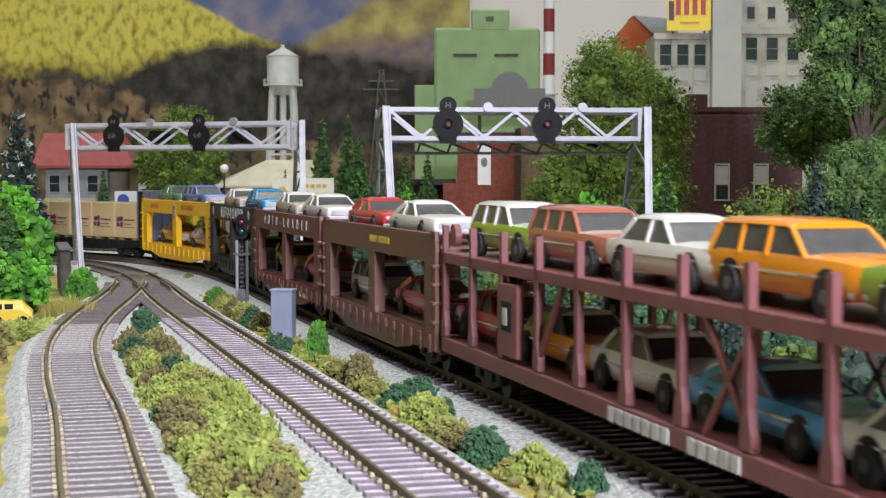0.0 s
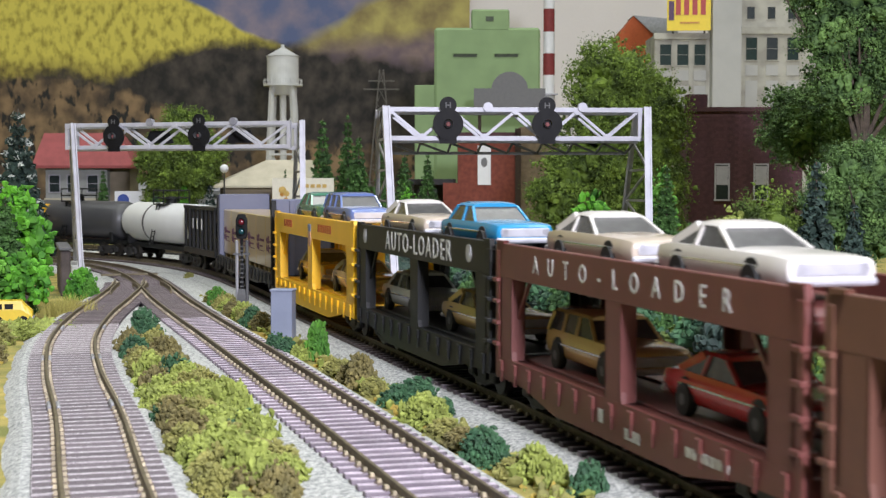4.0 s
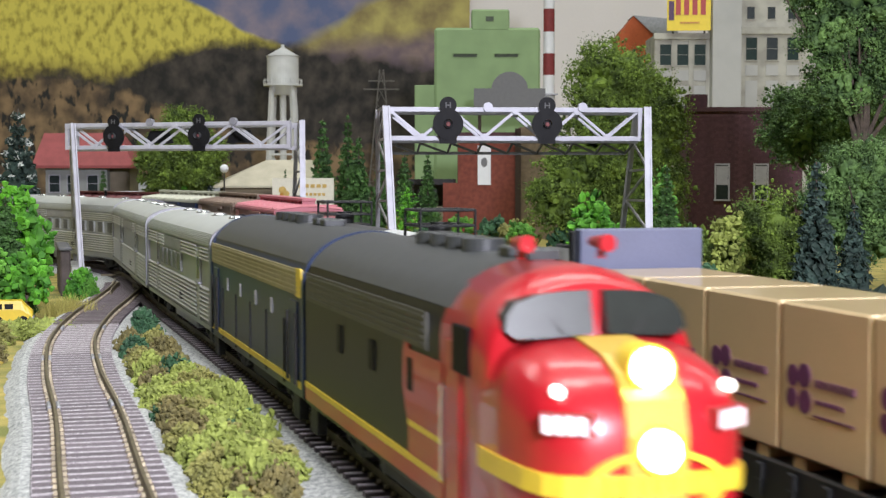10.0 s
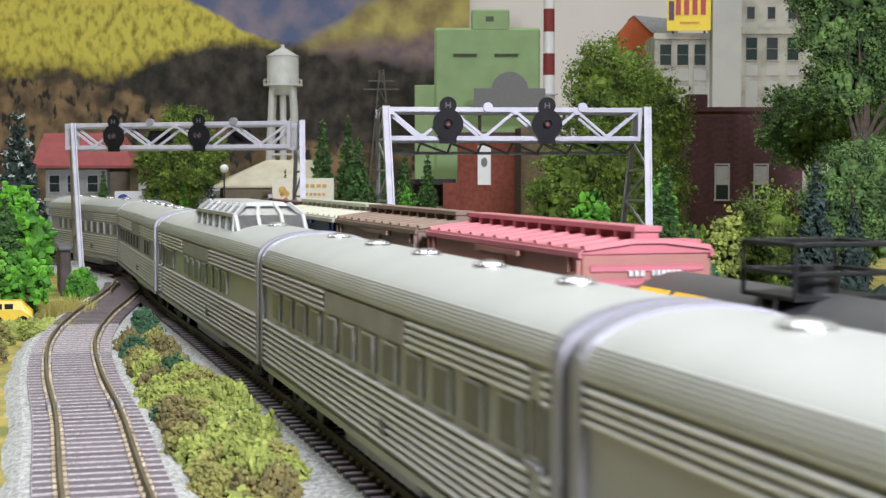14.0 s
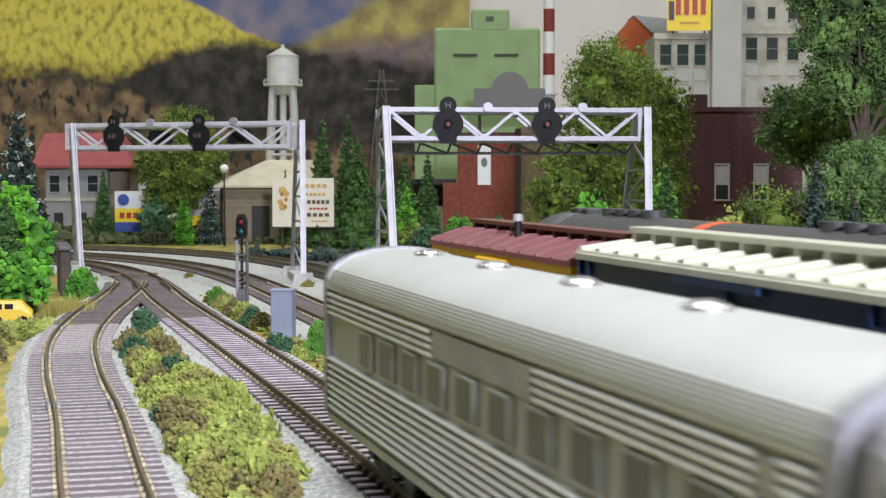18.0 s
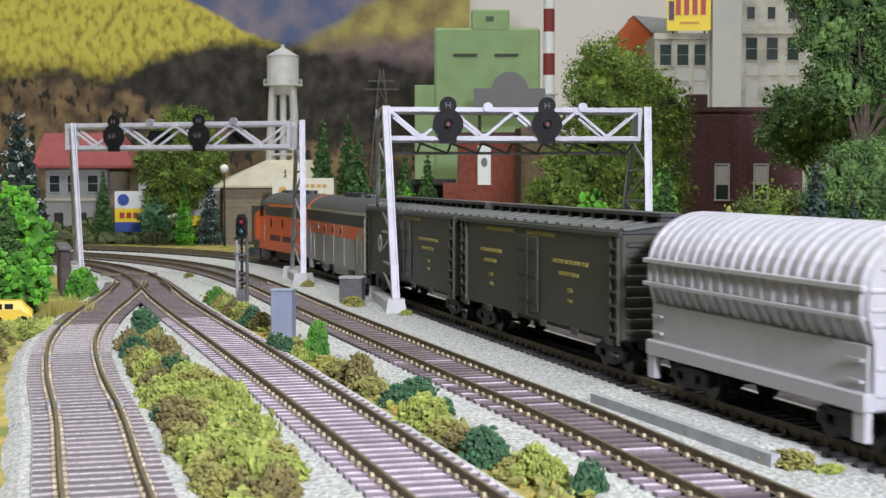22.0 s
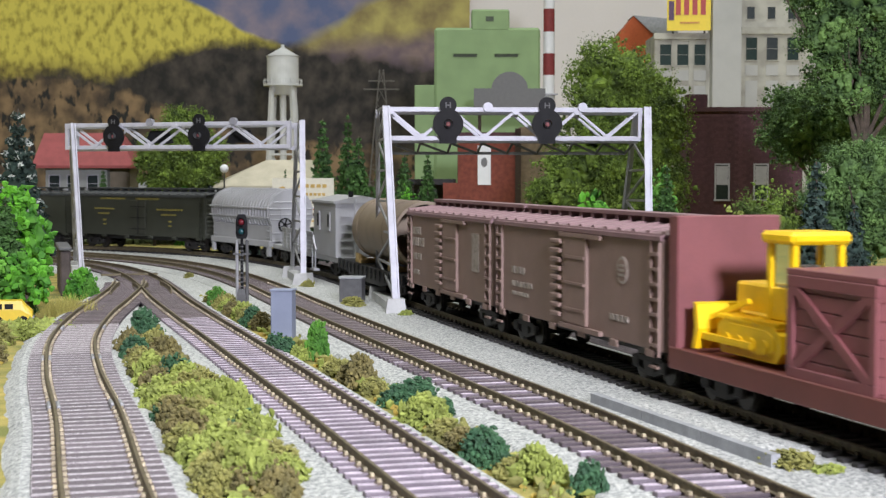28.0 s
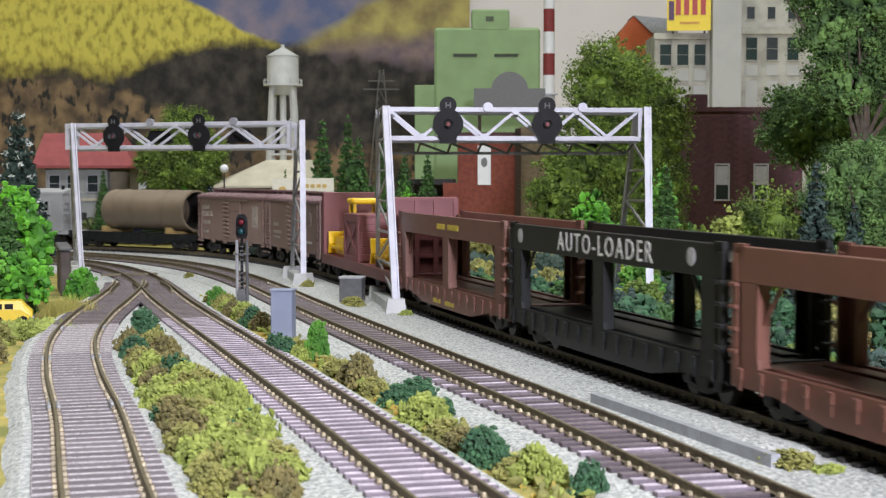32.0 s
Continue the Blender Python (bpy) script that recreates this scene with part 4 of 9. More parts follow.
# tuft of straw-coloured grass
tuft = thing("grass_tuft", "pale straw-coloured tuft of dry grass beside the siding", "grass", mm(-186, 742, -0.5), kind="stuff")
r = np.random.default_rng(3)
n = 900
a, u = r.random(n) * 6.283, r.random((n, 1))
foot = np.stack([r.normal(0, 5.5, n), r.normal(0, 5, n), np.zeros(n)], 1)
tip = foot + np.stack([np.cos(a) * 5, np.sin(a) * 5, 5 + 7 * r.random(n)], 1)
side3 = np.stack([-np.sin(a), np.cos(a), np.zeros(n)], 1) * 0.18
v = np.stack([foot - side3, foot + side3, tip], 1).reshape(-1, 3)
ob = new("blades", raw_mesh("blades", v, np.arange(n * 3).reshape(-1, 3), STRAW))
ob.parent = tuft

# ---------------------------------------------------------------- buildings at the back
RED_ROOF = mat("dull_red_roof", (0.30, 0.065, 0.065), 0.7, var=0.15, scale=90)
STATION_GREY = mat("grey_station_wall", (0.30, 0.31, 0.30), 0.8, var=0.12, scale=80)
CREAM = mat("cream_wood", (0.50, 0.46, 0.35), 0.8, var=0.12, scale=80)
TAN = mat("tan_clapboard", (0.24, 0.20, 0.14), 0.8, var=0.15, scale=90)
SIGN_CREAM = mat("cream_sign_board", (0.74, 0.71, 0.60), 0.6, var=0.06)
SIGN_RED = mat("red_sign_paint", (0.42, 0.04, 0.03), 0.5)
SIGN_ORANGE = mat("orange_sign_paint", (0.55, 0.25, 0.03), 0.5)
SIGN_YELLOW = mat("yellow_sign_paint", (0.80, 0.60, 0.02), 0.5, var=0.05)
SIGN_BLUE = mat("blue_sign_paint", (0.04, 0.08, 0.35), 0.5)
WHITE = mat("white_paint", (0.72, 0.73, 0.74), 0.5, var=0.05, scale=100, bump=0.04)
TANK_WHITE = mat("off_white_steel", (0.66, 0.67, 0.66), 0.5, var=0.1, scale=60)
MILL_GREEN = mat("pale_green_plaster", (0.235, 0.34, 0.165), 0.85, var=0.08, scale=40)
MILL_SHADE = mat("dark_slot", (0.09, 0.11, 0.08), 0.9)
SIL_GREY = mat("grey_card", (0.17, 0.17, 0.175), 0.85, var=0.06)
BRICK_RED = mat("red_brick", (0.22, 0.055, 0.035), 0.85, var=0.25, scale=220, bump=0.3)
BRICK_BROWN = mat("dark_brown_brick", (0.085, 0.035, 0.045), 0.85, var=0.2, scale=220, bump=0.3)
BRICK_TAN = mat("tan_brick", (0.28, 0.21, 0.15), 0.85, var=0.2, scale=220)
ORANGE_WALL = mat("orange_red_wall", (0.42, 0.09, 0.025), 0.8, var=0.1)
STACK_RED = mat("chimney_red", (0.22, 0.03, 0.03), 0.7)
CITY = mat("sooty_concrete", (0.45, 0.44, 0.38), 0.85, var=0.12, scale=45, col2=(0.30, 0.29, 0.25), bump=0.2)
CITY_LIGHT = mat("smooth_grey_concrete", (0.42, 0.42, 0.40), 0.8, var=0.08, scale=30)
PANE = mat("dark_window_glass", (0.02, 0.03, 0.03), 0.35, var=0.2, bump=0, spec=0.25)
PANE_GREEN = mat("green_window_glass", (0.012, 0.032, 0.026), 0.5, var=0.2, bump=0, spec=0.2)
ROOF_GREY = mat("grey_metal_roof", (0.30, 0.31, 0.32), 0.6)
SASH = mat("dull_lilac_white_paint", (0.42, 0.41, 0.47), 0.6, var=0.1, scale=150)
DARK_BROWN = mat("dark_brown_post", (0.05, 0.03, 0.022), 0.8)


def window(parent, x, y, z, w, h, frame_mat=WHITE, pane=PANE, bars=1, f=1.0):
    """A window on a wall that faces the camera: frame, panes and sill."""
    bm = bmesh.new()
    box(bm, x - w / 2 - f, y - 1.0, z, x - w / 2, y + 0.3, z + h)
    box(bm, x + w / 2, y - 1.0, z, x + w / 2 + f, y + 0.3, z + h)
    box(bm, x - w / 2 - f, y - 1.0, z + h, x + w / 2 + f, y + 0.3, z + h + f)
    for i in range(bars):
        zz = z + h * (i + 1) / (bars + 1)
        box(bm, x - w / 2, y - 0.8, zz - f * 0.3, x + w / 2, y + 0.3, zz + f * 0.3)
    win = part("window", bm, frame_mat, parent)
    for i in range(bars + 1):
        part("pane", bx(x - w / 2, y - 0.4, z + h * i / (bars + 1), x + w / 2, y + 0.2, z + h * (i + 1) / (bars + 1)), pane, win)
    part("sill", bx(x - w / 2 - f * 1.5, y - 1.6, z - f, x + w / 2 + f * 1.5, y + 0.3, z), frame_mat, win)
    return win


# station with a red roof
b = thing("station_building", "grey two-storey station house with a dull red roof", "building", mm(-400, 1650, 0))
part("wall", bx(-38, 0, -1, 30, 60, 76), STATION_GREY, b)
part("wall", bx(30, 14, -1, 52, 60, 76), TAN, b, "brown recessed side wing")
part("roof", loft([[(-50, -12, 76), (62, -12, 76), (62, 70, 76), (-50, 70, 76)], [(-50, -12, 79), (62, -12, 79), (62, 70, 79), (-50, 70, 79)], [(-43, 16, 115), (40, 16, 115), (40, 40, 115), (-43, 40, 115)]]), RED_ROOF, b)
for x in (-28, -8, 14):
    window(b, x, 0, 50, 11, 18, SASH, PANE, 1, 0.8)
part("string_course", bx(-39.5, -2, 40, 31, 0, 43), CREAM, b)
for x in (-24, 2, 22):
    part("doorway", bx(x - 5, -1.2, 0, x + 5, 0.4, 27, bev=1.0), DARK, b)
part("bench", bx(-10, -8, 0, 16, -3, 8), mat("green_bench", (0.03, 0.12, 0.09), 0.6), b)

b = thing("enamel_sign", "blue and yellow enamel sign on a post", "sign", mm(-325, 1545, 0))
part("board", bx(-14, 0, 20, 14, 2, 34), SIGN_YELLOW, b)
part("panel", bx(-14, 0, 34, 14, 2, 52), WHITE, b, "white upper panel")
part("disc", rod(bmesh.new(), (-5, -1, 43), (-5, 0.2, 43), 6, n=24), SIGN_BLUE, b)
bm = bmesh.new()
for i in range(3):
    box(bm, -9 + i * 7, -0.6, 24, -4 + i * 7, 0.2, 30)
part("lettering", bm, SIGN_RED, b)
part("panel", bx(-14, 0, 10, 14, 2, 20), SIGN_BLUE, b, "dark blue lower panel")
part("post", bx(-1.5, 2, -1, 1.5, 5, 40), DARK, b)

b = thing("enamel_sign", "white and yellow painted sign board beside the firs", "sign", mm(-252, 1560, 0))
part("board", bx(-20, 0, 26, 20, 2, 52), WHITE, b)
part("panel", bx(-20, -0.4, 16, 20, 2, 26), SIGN_YELLOW, b, "yellow lower panel")
for x in (-14, 14):
    part("post", bx(x - 1.2, 2, -1, x + 1.2, 4, 50), DARK, b)

b = thing("freight_shed", "tan clapboard shed with a pale gable roof", "building", mm(-184, 1500, 0, 0, 0, 12))
part("wall", bx(-36, 0, -1, 40, 50, 58), TAN, b)
for z in range(6, 57, 5):
    part("clapboard", bx(-36.4, -0.7, z, 40.4, 0.2, z + 4.4), TAN, b)
part("roof", loft([[(-46, y, 56) for y in (-10,)] + [(60, -10, 56), (60, 60, 56), (-46, 60, 56)], [(-46, -10, 58), (60, -10, 58), (60, 60, 58), (-46, 60, 58)], [(10, 20, 84), (56, 22, 84), (56, 30, 84), (10, 30, 84)]]), CREAM, b, "pale cream roof")
part("door", bx(-8, -1.2, 0, 10, 0.3, 38), DARK, b)

b = thing("billboard", "cream billboard with red and orange advertising shapes", "billboard", mm(-131, 1400, 0, 0, 0, -4))
part("board", bx(-29, 0, 20, 29, 2, 66), SIGN_CREAM, b)
part("trim", bx(-29.6, -0.4, 19.2, 29.6, 2.3, 20.4), DARK_BROWN, b)
INK = mat("dark_sign_ink", (0.10, 0.08, 0.07), 0.6)
SIGN_HONEY = mat("honey_sign_print", (0.62, 0.42, 0.12), 0.6, var=0.2)
for z, x0, x1, h, mt in ((57, -4, 24, 3.2, SIGN_HONEY), (49.5, 2, 22, 2.6, SIGN_HONEY), (42, 4, 26, 3.4, INK), (36.5, 6, 24, 2.0, SIGN_RED), (30, -2, 26, 3.2, INK), (25, 8, 24, 1.6, SIGN_HONEY)):
    for q0, q1, z0, z1 in word_bars(x0, x1, z, z + h, 5):
        part("lettering", bx(q0, -0.5, z0, q1, 0.1, z1), mt, b)
for i in range(7):
    a = i * 0.9
    part("picture", rod(bmesh.new(), (-18 + (2 + i % 3 * 2) * math.cos(a), -0.6, 46 + (5 + i % 4 * 2) * math.sin(a)), (-18 + (2 + i % 3 * 2) * math.cos(a), 0.1, 46 + (5 + i % 4 * 2) * math.sin(a)), 2.0 + i % 3 * 0.8, n=10), SIGN_HONEY if i % 3 else SIGN_ORANGE, b)
for x in (-20, 0, 20):
    part("post", bx(x - 1, 2, -1, x + 1, 4.5, 62), DARK_BROWN, b)

# water tower
b = thing("water_tower", "white elevated water tower with a conical roof", "water tower", mm(-243, 2280, -1))
bm = bmesh.new()
rod(bm, (0, 0, 206), (0, 0, 248), 24, n=36)
part("tank", bm, TANK_WHITE, b, smooth=False)
bm = bmesh.new()
rod(bm, (0, 0, 248), (0, 0, 262), 25.5, 2, n=36)
ball(bm, (0, 0, 263), 3, 2)
part("roof", bm, TANK_WHITE, b)
bm = bmesh.new()
rod(bm, (0, 0, 190), (0, 0, 206), 14, 24, n=36)
part("tank_bottom", bm, TANK_WHITE, b)
bm = bmesh.new()
rod(bm, (0, 0, 203), (0, 0, 206), 30, n=36)
for i in range(24):
    a = i * math.tau / 24
    rod(bm, (29 * math.cos(a), 29 * math.sin(a), 206), (29 * math.cos(a), 29 * math.sin(a), 213), 0.6, n=5)
    a2 = (i + 1) * math.tau / 24
    beam(bm, (29 * math.cos(a), 29 * math.sin(a), 213), (29 * math.cos(a2), 29 * math.sin(a2), 213), 0.9)
part("gallery", bm, TANK_WHITE, b)
for i in range(4):
    a = math.tau * (i + 0.5) / 4
    bm = bmesh.new()
    beam(bm, (34 * math.cos(a), 34 * math.sin(a), 0), (21 * math.cos(a), 21 * math.sin(a), 206), 6, 6)
    part("leg", bm, TANK_WHITE, b)
    a2 = math.tau * (i + 1.5) / 4
    bm = bmesh.new()
    for z, z2 in ((30, 100), (100, 160)):
        ra, rb = 34 - 13 * z / 206, 34 - 13 * z2 / 206
        beam(bm, (ra * math.cos(a), ra * math.sin(a), z), (ra * math.cos(a2), ra * math.sin(a2), z), 2.5)
        beam(bm, (ra * math.cos(a), ra * math.sin(a), z), (rb * math.cos(a2), rb * math.sin(a2), z2), 1.2)
    part("brace", bm, TANK_WHITE, b)
part("riser_pipe", rod(bmesh.new(), (0, 0, 0), (0, 0, 192), 5, n=16), TANK_WHITE, b)

# pylon far behind
b = thing("lattice_pylon", "grey lattice power pylon before the mountain print", "pylon", mm(-104, 2540, -1))
bm = bmesh.new()
for sx in (-1, 1):
    for sy in (-1, 1):
        beam(bm, (sx * 26, sy * 10, 0), (sx * 3, sy * 3, 246), 1.6)
for i in range(9):
    z, z2 = i * 27, (i + 1) * 27
    w, w2 = 26 - 23 * z / 246, 26 - 23 * z2 / 246
    beam(bm, (-w, -8, z), (w2, -7, z2), 1.0)
    beam(bm, (w, -8, z), (-w2, -7, z2), 1.0)
for z, w in ((212, 30), (226, 22)):
    box(bm, -w, -2, z, w, 2, z + 2)
part("lattice", bm, mat("pylon_grey", (0.16, 0.15, 0.135), 0.8), b)

# green mill
b = thing("green_mill", "pale green windowless mill with a stepped parapet", "building", mm(56, 1900, 0))
part("wall", bx(-67, 0, -1, 67, 90, 254, bev=3), MILL_GREEN, b)
part("wall", bx(-92, 4, -1, -66, 80, 182, bev=1), MILL_GREEN, b, "lower green side wing")
part("penthouse", bx(-20, 0, 250, 28, 40, 277, bev=2), MILL_GREEN, b)
for x in (-28, 24):
    part("slot_window", bx(x - 15, -0.6, 217, x + 15, 1, 221), MILL_SHADE, b)
    part("hood_mould", bx(x - 16, -2, 221, x + 16, 1, 223), MILL_GREEN, b)
part("slot_window", bx(-2, -0.6, 262, 8, 1, 268), MILL_SHADE, b)

b = thing("grey_sign", "grey flat sign with a round top before the mill", "sign", mm(80, 1800, 0))
part("board", bx(-43, 0, 140, 43, 3, 172), SIL_GREY, b)
bm = bmesh.new()
rod(bm, (0, 0.2, 170), (0, 2.8, 170), 22, n=32)
part("crest", bm, SIL_GREY, b)
for x in (-36, 36):
    part("post", bx(x - 2, 3, -1, x + 2, 6, 150), DARK_BROWN, b)

b = thing("brick_warehouse", "red brick warehouse with a white poster and dark corner post", "building", mm(47, 1600, 0))
part("wall", bx(-31, 0, -1, 30, 60, 112), BRICK_RED, b)
part("wall", bx(36, 8, -1, 78, 60, 120), BRICK_TAN, b, "tan brick side part")
part("poster", bx(-10, -1, 58, 4, 0.4, 100), WHITE, b, "white poster with a grey oval")
bm = ball(bmesh.new(), (-3, -0.6, 82), 4.5, 2, (1, 0.15, 1.5))
part("poster_oval", bm, SIL_GREY, b)
part("corner_post", bx(30, -3, -1, 36, 8, 118), DARK_BROWN, b)
part("cornice", bx(-33, -3, 108, 32, 0, 114), BRICK_BROWN, b)
part("lower_block", bx(-47, -6, -1, -29, 30, 60), BRICK_RED, b)

b = thing("lean_to_shed", "dark open-fronted timber lean-to shed", "shed", mm(-10, 1650, 0))
part("roof", bx(-28, -10, 58, 24, 40, 64), DARK, b)
part("back_wall", bx(-26, 30, -1, 22, 38, 58), DARKGREY, b)
for x in (-24, 20):
    part("post", bx(x - 2, -6, -1, x + 2, -2, 58), DARK_BROWN, b)
part("crate", bx(-4, -4, -1, 12, 10, 34), CREAM, b, "pale cream crate")

# chimney
b = thing("factory_chimney", "red and white banded factory chimney", "chimney", mm(148, 2100, -1))
zz = [0, 90, 150, 208, 238, 268, 300, 345]
for i, (z, z2) in enumerate(zip(zz, zz[1:])):
    part("band", rod(bmesh.new(), (0, 0, z), (0, 0, z2), 9.5 - z * 0.006, 9.5 - z2 * 0.006, n=20), STACK_RED if i % 2 else WHITE, b, "red band" if i % 2 else "white band")
part("cap", rod(bmesh.new(), (0, 0, 345), (0, 0, 352), 9, n=20), STACK_RED, b)
bm = bmesh.new()
for i in range(30):
    box(bm, -9, -10, 60 + i * 4, -5, -9.4, 61 + i * 4)
box(bm, -14, -12, 180, 12, -2, 182)
part("ladder", bm, DULL_SILVER, b)

b = thing("gabled_house", "orange-red gabled house with a grey roof", "building", mm(283, 2100, 0))
part("wall", loft([[(-40, y, -1), (40, y, -1), (40, y, 262), (-40 + 24, y, 290), (-40, y, 262)] for y in (0, 60)]), ORANGE_WALL, b)
part("roof", loft([[(-18, y, 290), (44, y, 284), (44, y, 264), (8, y, 266)] for y in (-4, 64)]), ROOF_GREY, b)

b = thing("concrete_office", "sooty cream concrete office block with dark green windows", "building", mm(337, 1750, 0))
part("wall", bx(-89, 0, -1, 95, 90, 232), CITY, b)
part("tower", bx(0, 6, 230, 95, 90, 330), CITY, b)
part("cornice", bx(-92, -4, 226, -18, 4, 233), CITY, b)
part("cornice", bx(10, -4, 232, 97, 4, 240), CITY, b)
part("pilaster", bx(-27, -22, -1, 6, 10, 330), CITY_LIGHT, b, "smooth grey corner pier")
for i in range(5):
    part("pier", bx(-89 + i * 20.0 - 2, -2, 120, -89 + i * 20.0 + 2, 1, 226), CITY, b)
for i in range(3):
    window(b, -78 + i * 20, 0, 196, 13, 24, CITY, PANE_GREEN, 1, 0.8)
    part("recessed_panel", bx(-85 + i * 20, -0.8, 120, -71 + i * 20, 0.4, 172), CITY_LIGHT, b)
    part("spandrel", bx(-85 + i * 20, -1, 178, -71 + i * 20, 0.4, 190), CITY_LIGHT, b)
for i in range(3):
    window(b, 22 + i * 24, 0, 202, 13, 26, CITY, PANE_GREEN if i != 1 else PANE, 1, 0.8)
    window(b, 22 + i * 24, 6, 250, 9, 14, CITY, PANE, 0, 0.8)
    part("spandrel", bx(15 + i * 24, -1, 184, 29 + i * 24, 0.4, 196), CITY_LIGHT, b)
    part("recessed_panel", bx(15 + i * 24, -0.8, 120, 29 + i * 24, 0.4, 178), CITY_LIGHT, b)
b = thing("roof_sign", "yellow rooftop advertising sign with red shapes", "sign", mm(284, 1738, 233, 0, 0, -6))
part("board", bx(-25, 0, 2, 25, 2.5, 60), SIGN_YELLOW, b)
bm = bmesh.new()
for i, (h, sl) in enumerate(((20, 4), (20, 0), (20, 2), (18, -2))):
    x = -12 + i * 9.5
    box(bm, x - 3.2, -0.7, 20, x + 2.6, 0.2, 20 + h)
part("logo", bm, SIGN_RED, b, "red logo shapes")
part("logo_patch", bx(-23, -0.7, 14, -17, 0.2, 36), mat("purple_patch", (0.10, 0.05, 0.12), 0.6), b)
part("small_bar", bx(-10, -0.7, 10, 12, 0.2, 12), SIGN_ORANGE, b)
for x in (-18, 18):
    part("strut", bx(x - 1, 2.5, -1, x + 1, 5, 58), DARK, b)

b = thing("brick_house", "dark purple-brown brick house with two white sash windows", "building", mm(264, 1350, 0))
part("wall", bx(-43, 0, -1, 60, 80, 128), BRICK_BROWN, b)
BRICK_FACE = mat("brown_brick_faces", (0.088, 0.036, 0.046), 0.85, var=0.2, scale=250, island=0.18)
for j in range(42):
    course = bmesh.new()
    z = 1 + j * 3.0
    x = -43 + (j % 2) * 3.5
    while x < 58:
        box(course, x, -0.35, z, min(x + 6.6, 60), 0.05, z + 2.6)
        x += 7
    part("brick_course", course, BRICK_FACE, b)
part("coping", bx(-45, -2, 126, 62, 82, 130), BRICK_BROWN, b)
part("chimney", bx(-42, 12, 128, -24, 30, 142), BRICK_BROWN, b)
for x in (-12.5, 22.5):
    win = window(b, x, -0.6, 47, 11, 31, SASH, PANE, 1, 1.3)
    part("blind", bx(x - 5.2, -1.2, 60, x + 5.2, -0.9, 77), SASH, win, "pale half-drawn blind")

# abutment and yellow vehicle at the lineside
b = thing("retaining_wall", "dark brown stone retaining wall beside the siding", "wall", mm(-226, 890, 0, 0, 0, 16))
part("masonry", bx(-3, -30, -1, 3, 40, 26, bev=1), mat("brown_masonry", (0.10, 0.08, 0.075), 0.9, var=0.25, scale=150, bump=0.5), b)
part("coping", bx(-3.8, -31, 26, 3.8, 41, 28, bev=0.6), DARKGREY, b)


# small yellow vehicle on a patch of bright turf at the layout's edge
v = thing("toy_vehicle", "small yellow toy van standing on bright turf", "toy car", mm(-203, 700, 0.4, 0, 0, 12))
VAN = mat("van_yellow_plastic", (0.72, 0.50, 0.03), 0.4, var=0.06, bump=0.03)
part("body", loft([[(x, -5, 1.6), (x, 5, 1.6), (x, 5, zt * 0.62), (x, 4.2, zt), (x, -4.2, zt), (x, -5, zt * 0.62)] for x, zt in ((-9, 9.6), (-8, 10.8), (5, 10.8), (7.4, 8), (9.4, 6.4), (10, 5.4))]), VAN, v)
part("windscreen", loft([[(5.2, -3.9, 9.9), (5.2, 3.9, 9.9), (4, 3.9, 9.9), (4, -3.9, 9.9)], [(7.7, -4.3, 7.2), (7.7, 4.3, 7.2), (5, 4.3, 7.2), (5, -4.3, 7.2)]]), BLACK, v)
for s in (-1, 1):
    for x in (-5.5, -0.5):
        part("side_window", bx(x - 1.9, s * 4.7 - 0.4, 7, x + 1.9, s * 4.7 + 0.4, 9.4), BLACK, v)
    for x in (-5.4, 6):
        part("wheel", rod(bmesh.new(), (x, s * 3.9, 1.9), (x, s * 5.3, 1.9), 1.9, n=16), BLACK, v)
part("bumper", bx(9.6, -4.8, 2, 10.6, 4.8, 3.2, bev=0.3), SILVER, v)
r = np.random.default_rng(91)
n = 900
c = np.stack([-192 + r.normal(0, 13, n), 668 + r.normal(0, 16, n), 0.2 + r.random(n) * 1.6], 1)
tagged(new("turf_patch", lump_mesh("turf_patch", c, 0.9 + 0.9 * r.random(n), LIME, r, False, 0.35)), "lime green tufted turf beside the tracks", "grass", kind="stuff")


# pale shed, hedge, globe lamp and pylon at the back of the layout
b = thing("white_shed", "low white shed behind the far track", "building", mm(-320, 1820, 0))
part("wall", bx(-66, 0, -1, 62, 40, 50, bev=0.4), WHITE, b)
part("roof", loft([[(-69, -4, 49), (65, -4, 49), (65, 44, 49), (-69, 44, 49)], [(-69, 14, 60), (65, 14, 60), (65, 26, 60), (-69, 26, 60)]]), ROOF_GREY, b)
for x in (-30, 26):
    window(b, x, -0.6, 18, 12, 16, ROOF_GREY, PANE)
r = np.random.default_rng(95)
HEDGE = leaf_mat("dull_green_hedge", (0.085, 0.11, 0.035), (0.045, 0.055, 0.02))
n = 3200
hx = r.uniform(-470, -50, n)
c = np.stack([hx, 1640 + r.uniform(0, 60, n), r.random(n) * (11 + 9 * np.sin(hx * 0.045) ** 2)], 1)
tagged(new("hedge", lump_mesh("hedge", c, 2.2 + 2.4 * r.random(n), HEDGE, r, False, 0.35)), "low dull green hedge along the far track", "hedge", kind="stuff")
n = 2400
hx = r.uniform(-480, -60, n)
c = np.stack([hx, 1492 + r.uniform(0, 130, n), r.random(n) * 4.5], 1)
tagged(new("ground_cover", lump_mesh("ground_cover", c, 2.4 + 2.2 * r.random(n), HEDGE, r, False, 0.35)), "low dark ground cover behind the far track", "ground cover", kind="stuff")
cy_ = r.uniform(420, 1280, 3600)
cx_ = np.interp(cy_, LINE[4][0][::-1, 1], LINE[4][0][::-1, 0]) + 52 + 190 * r.random(3600)
c = np.stack([cx_, cy_, r.random(3600) * 4], 1)
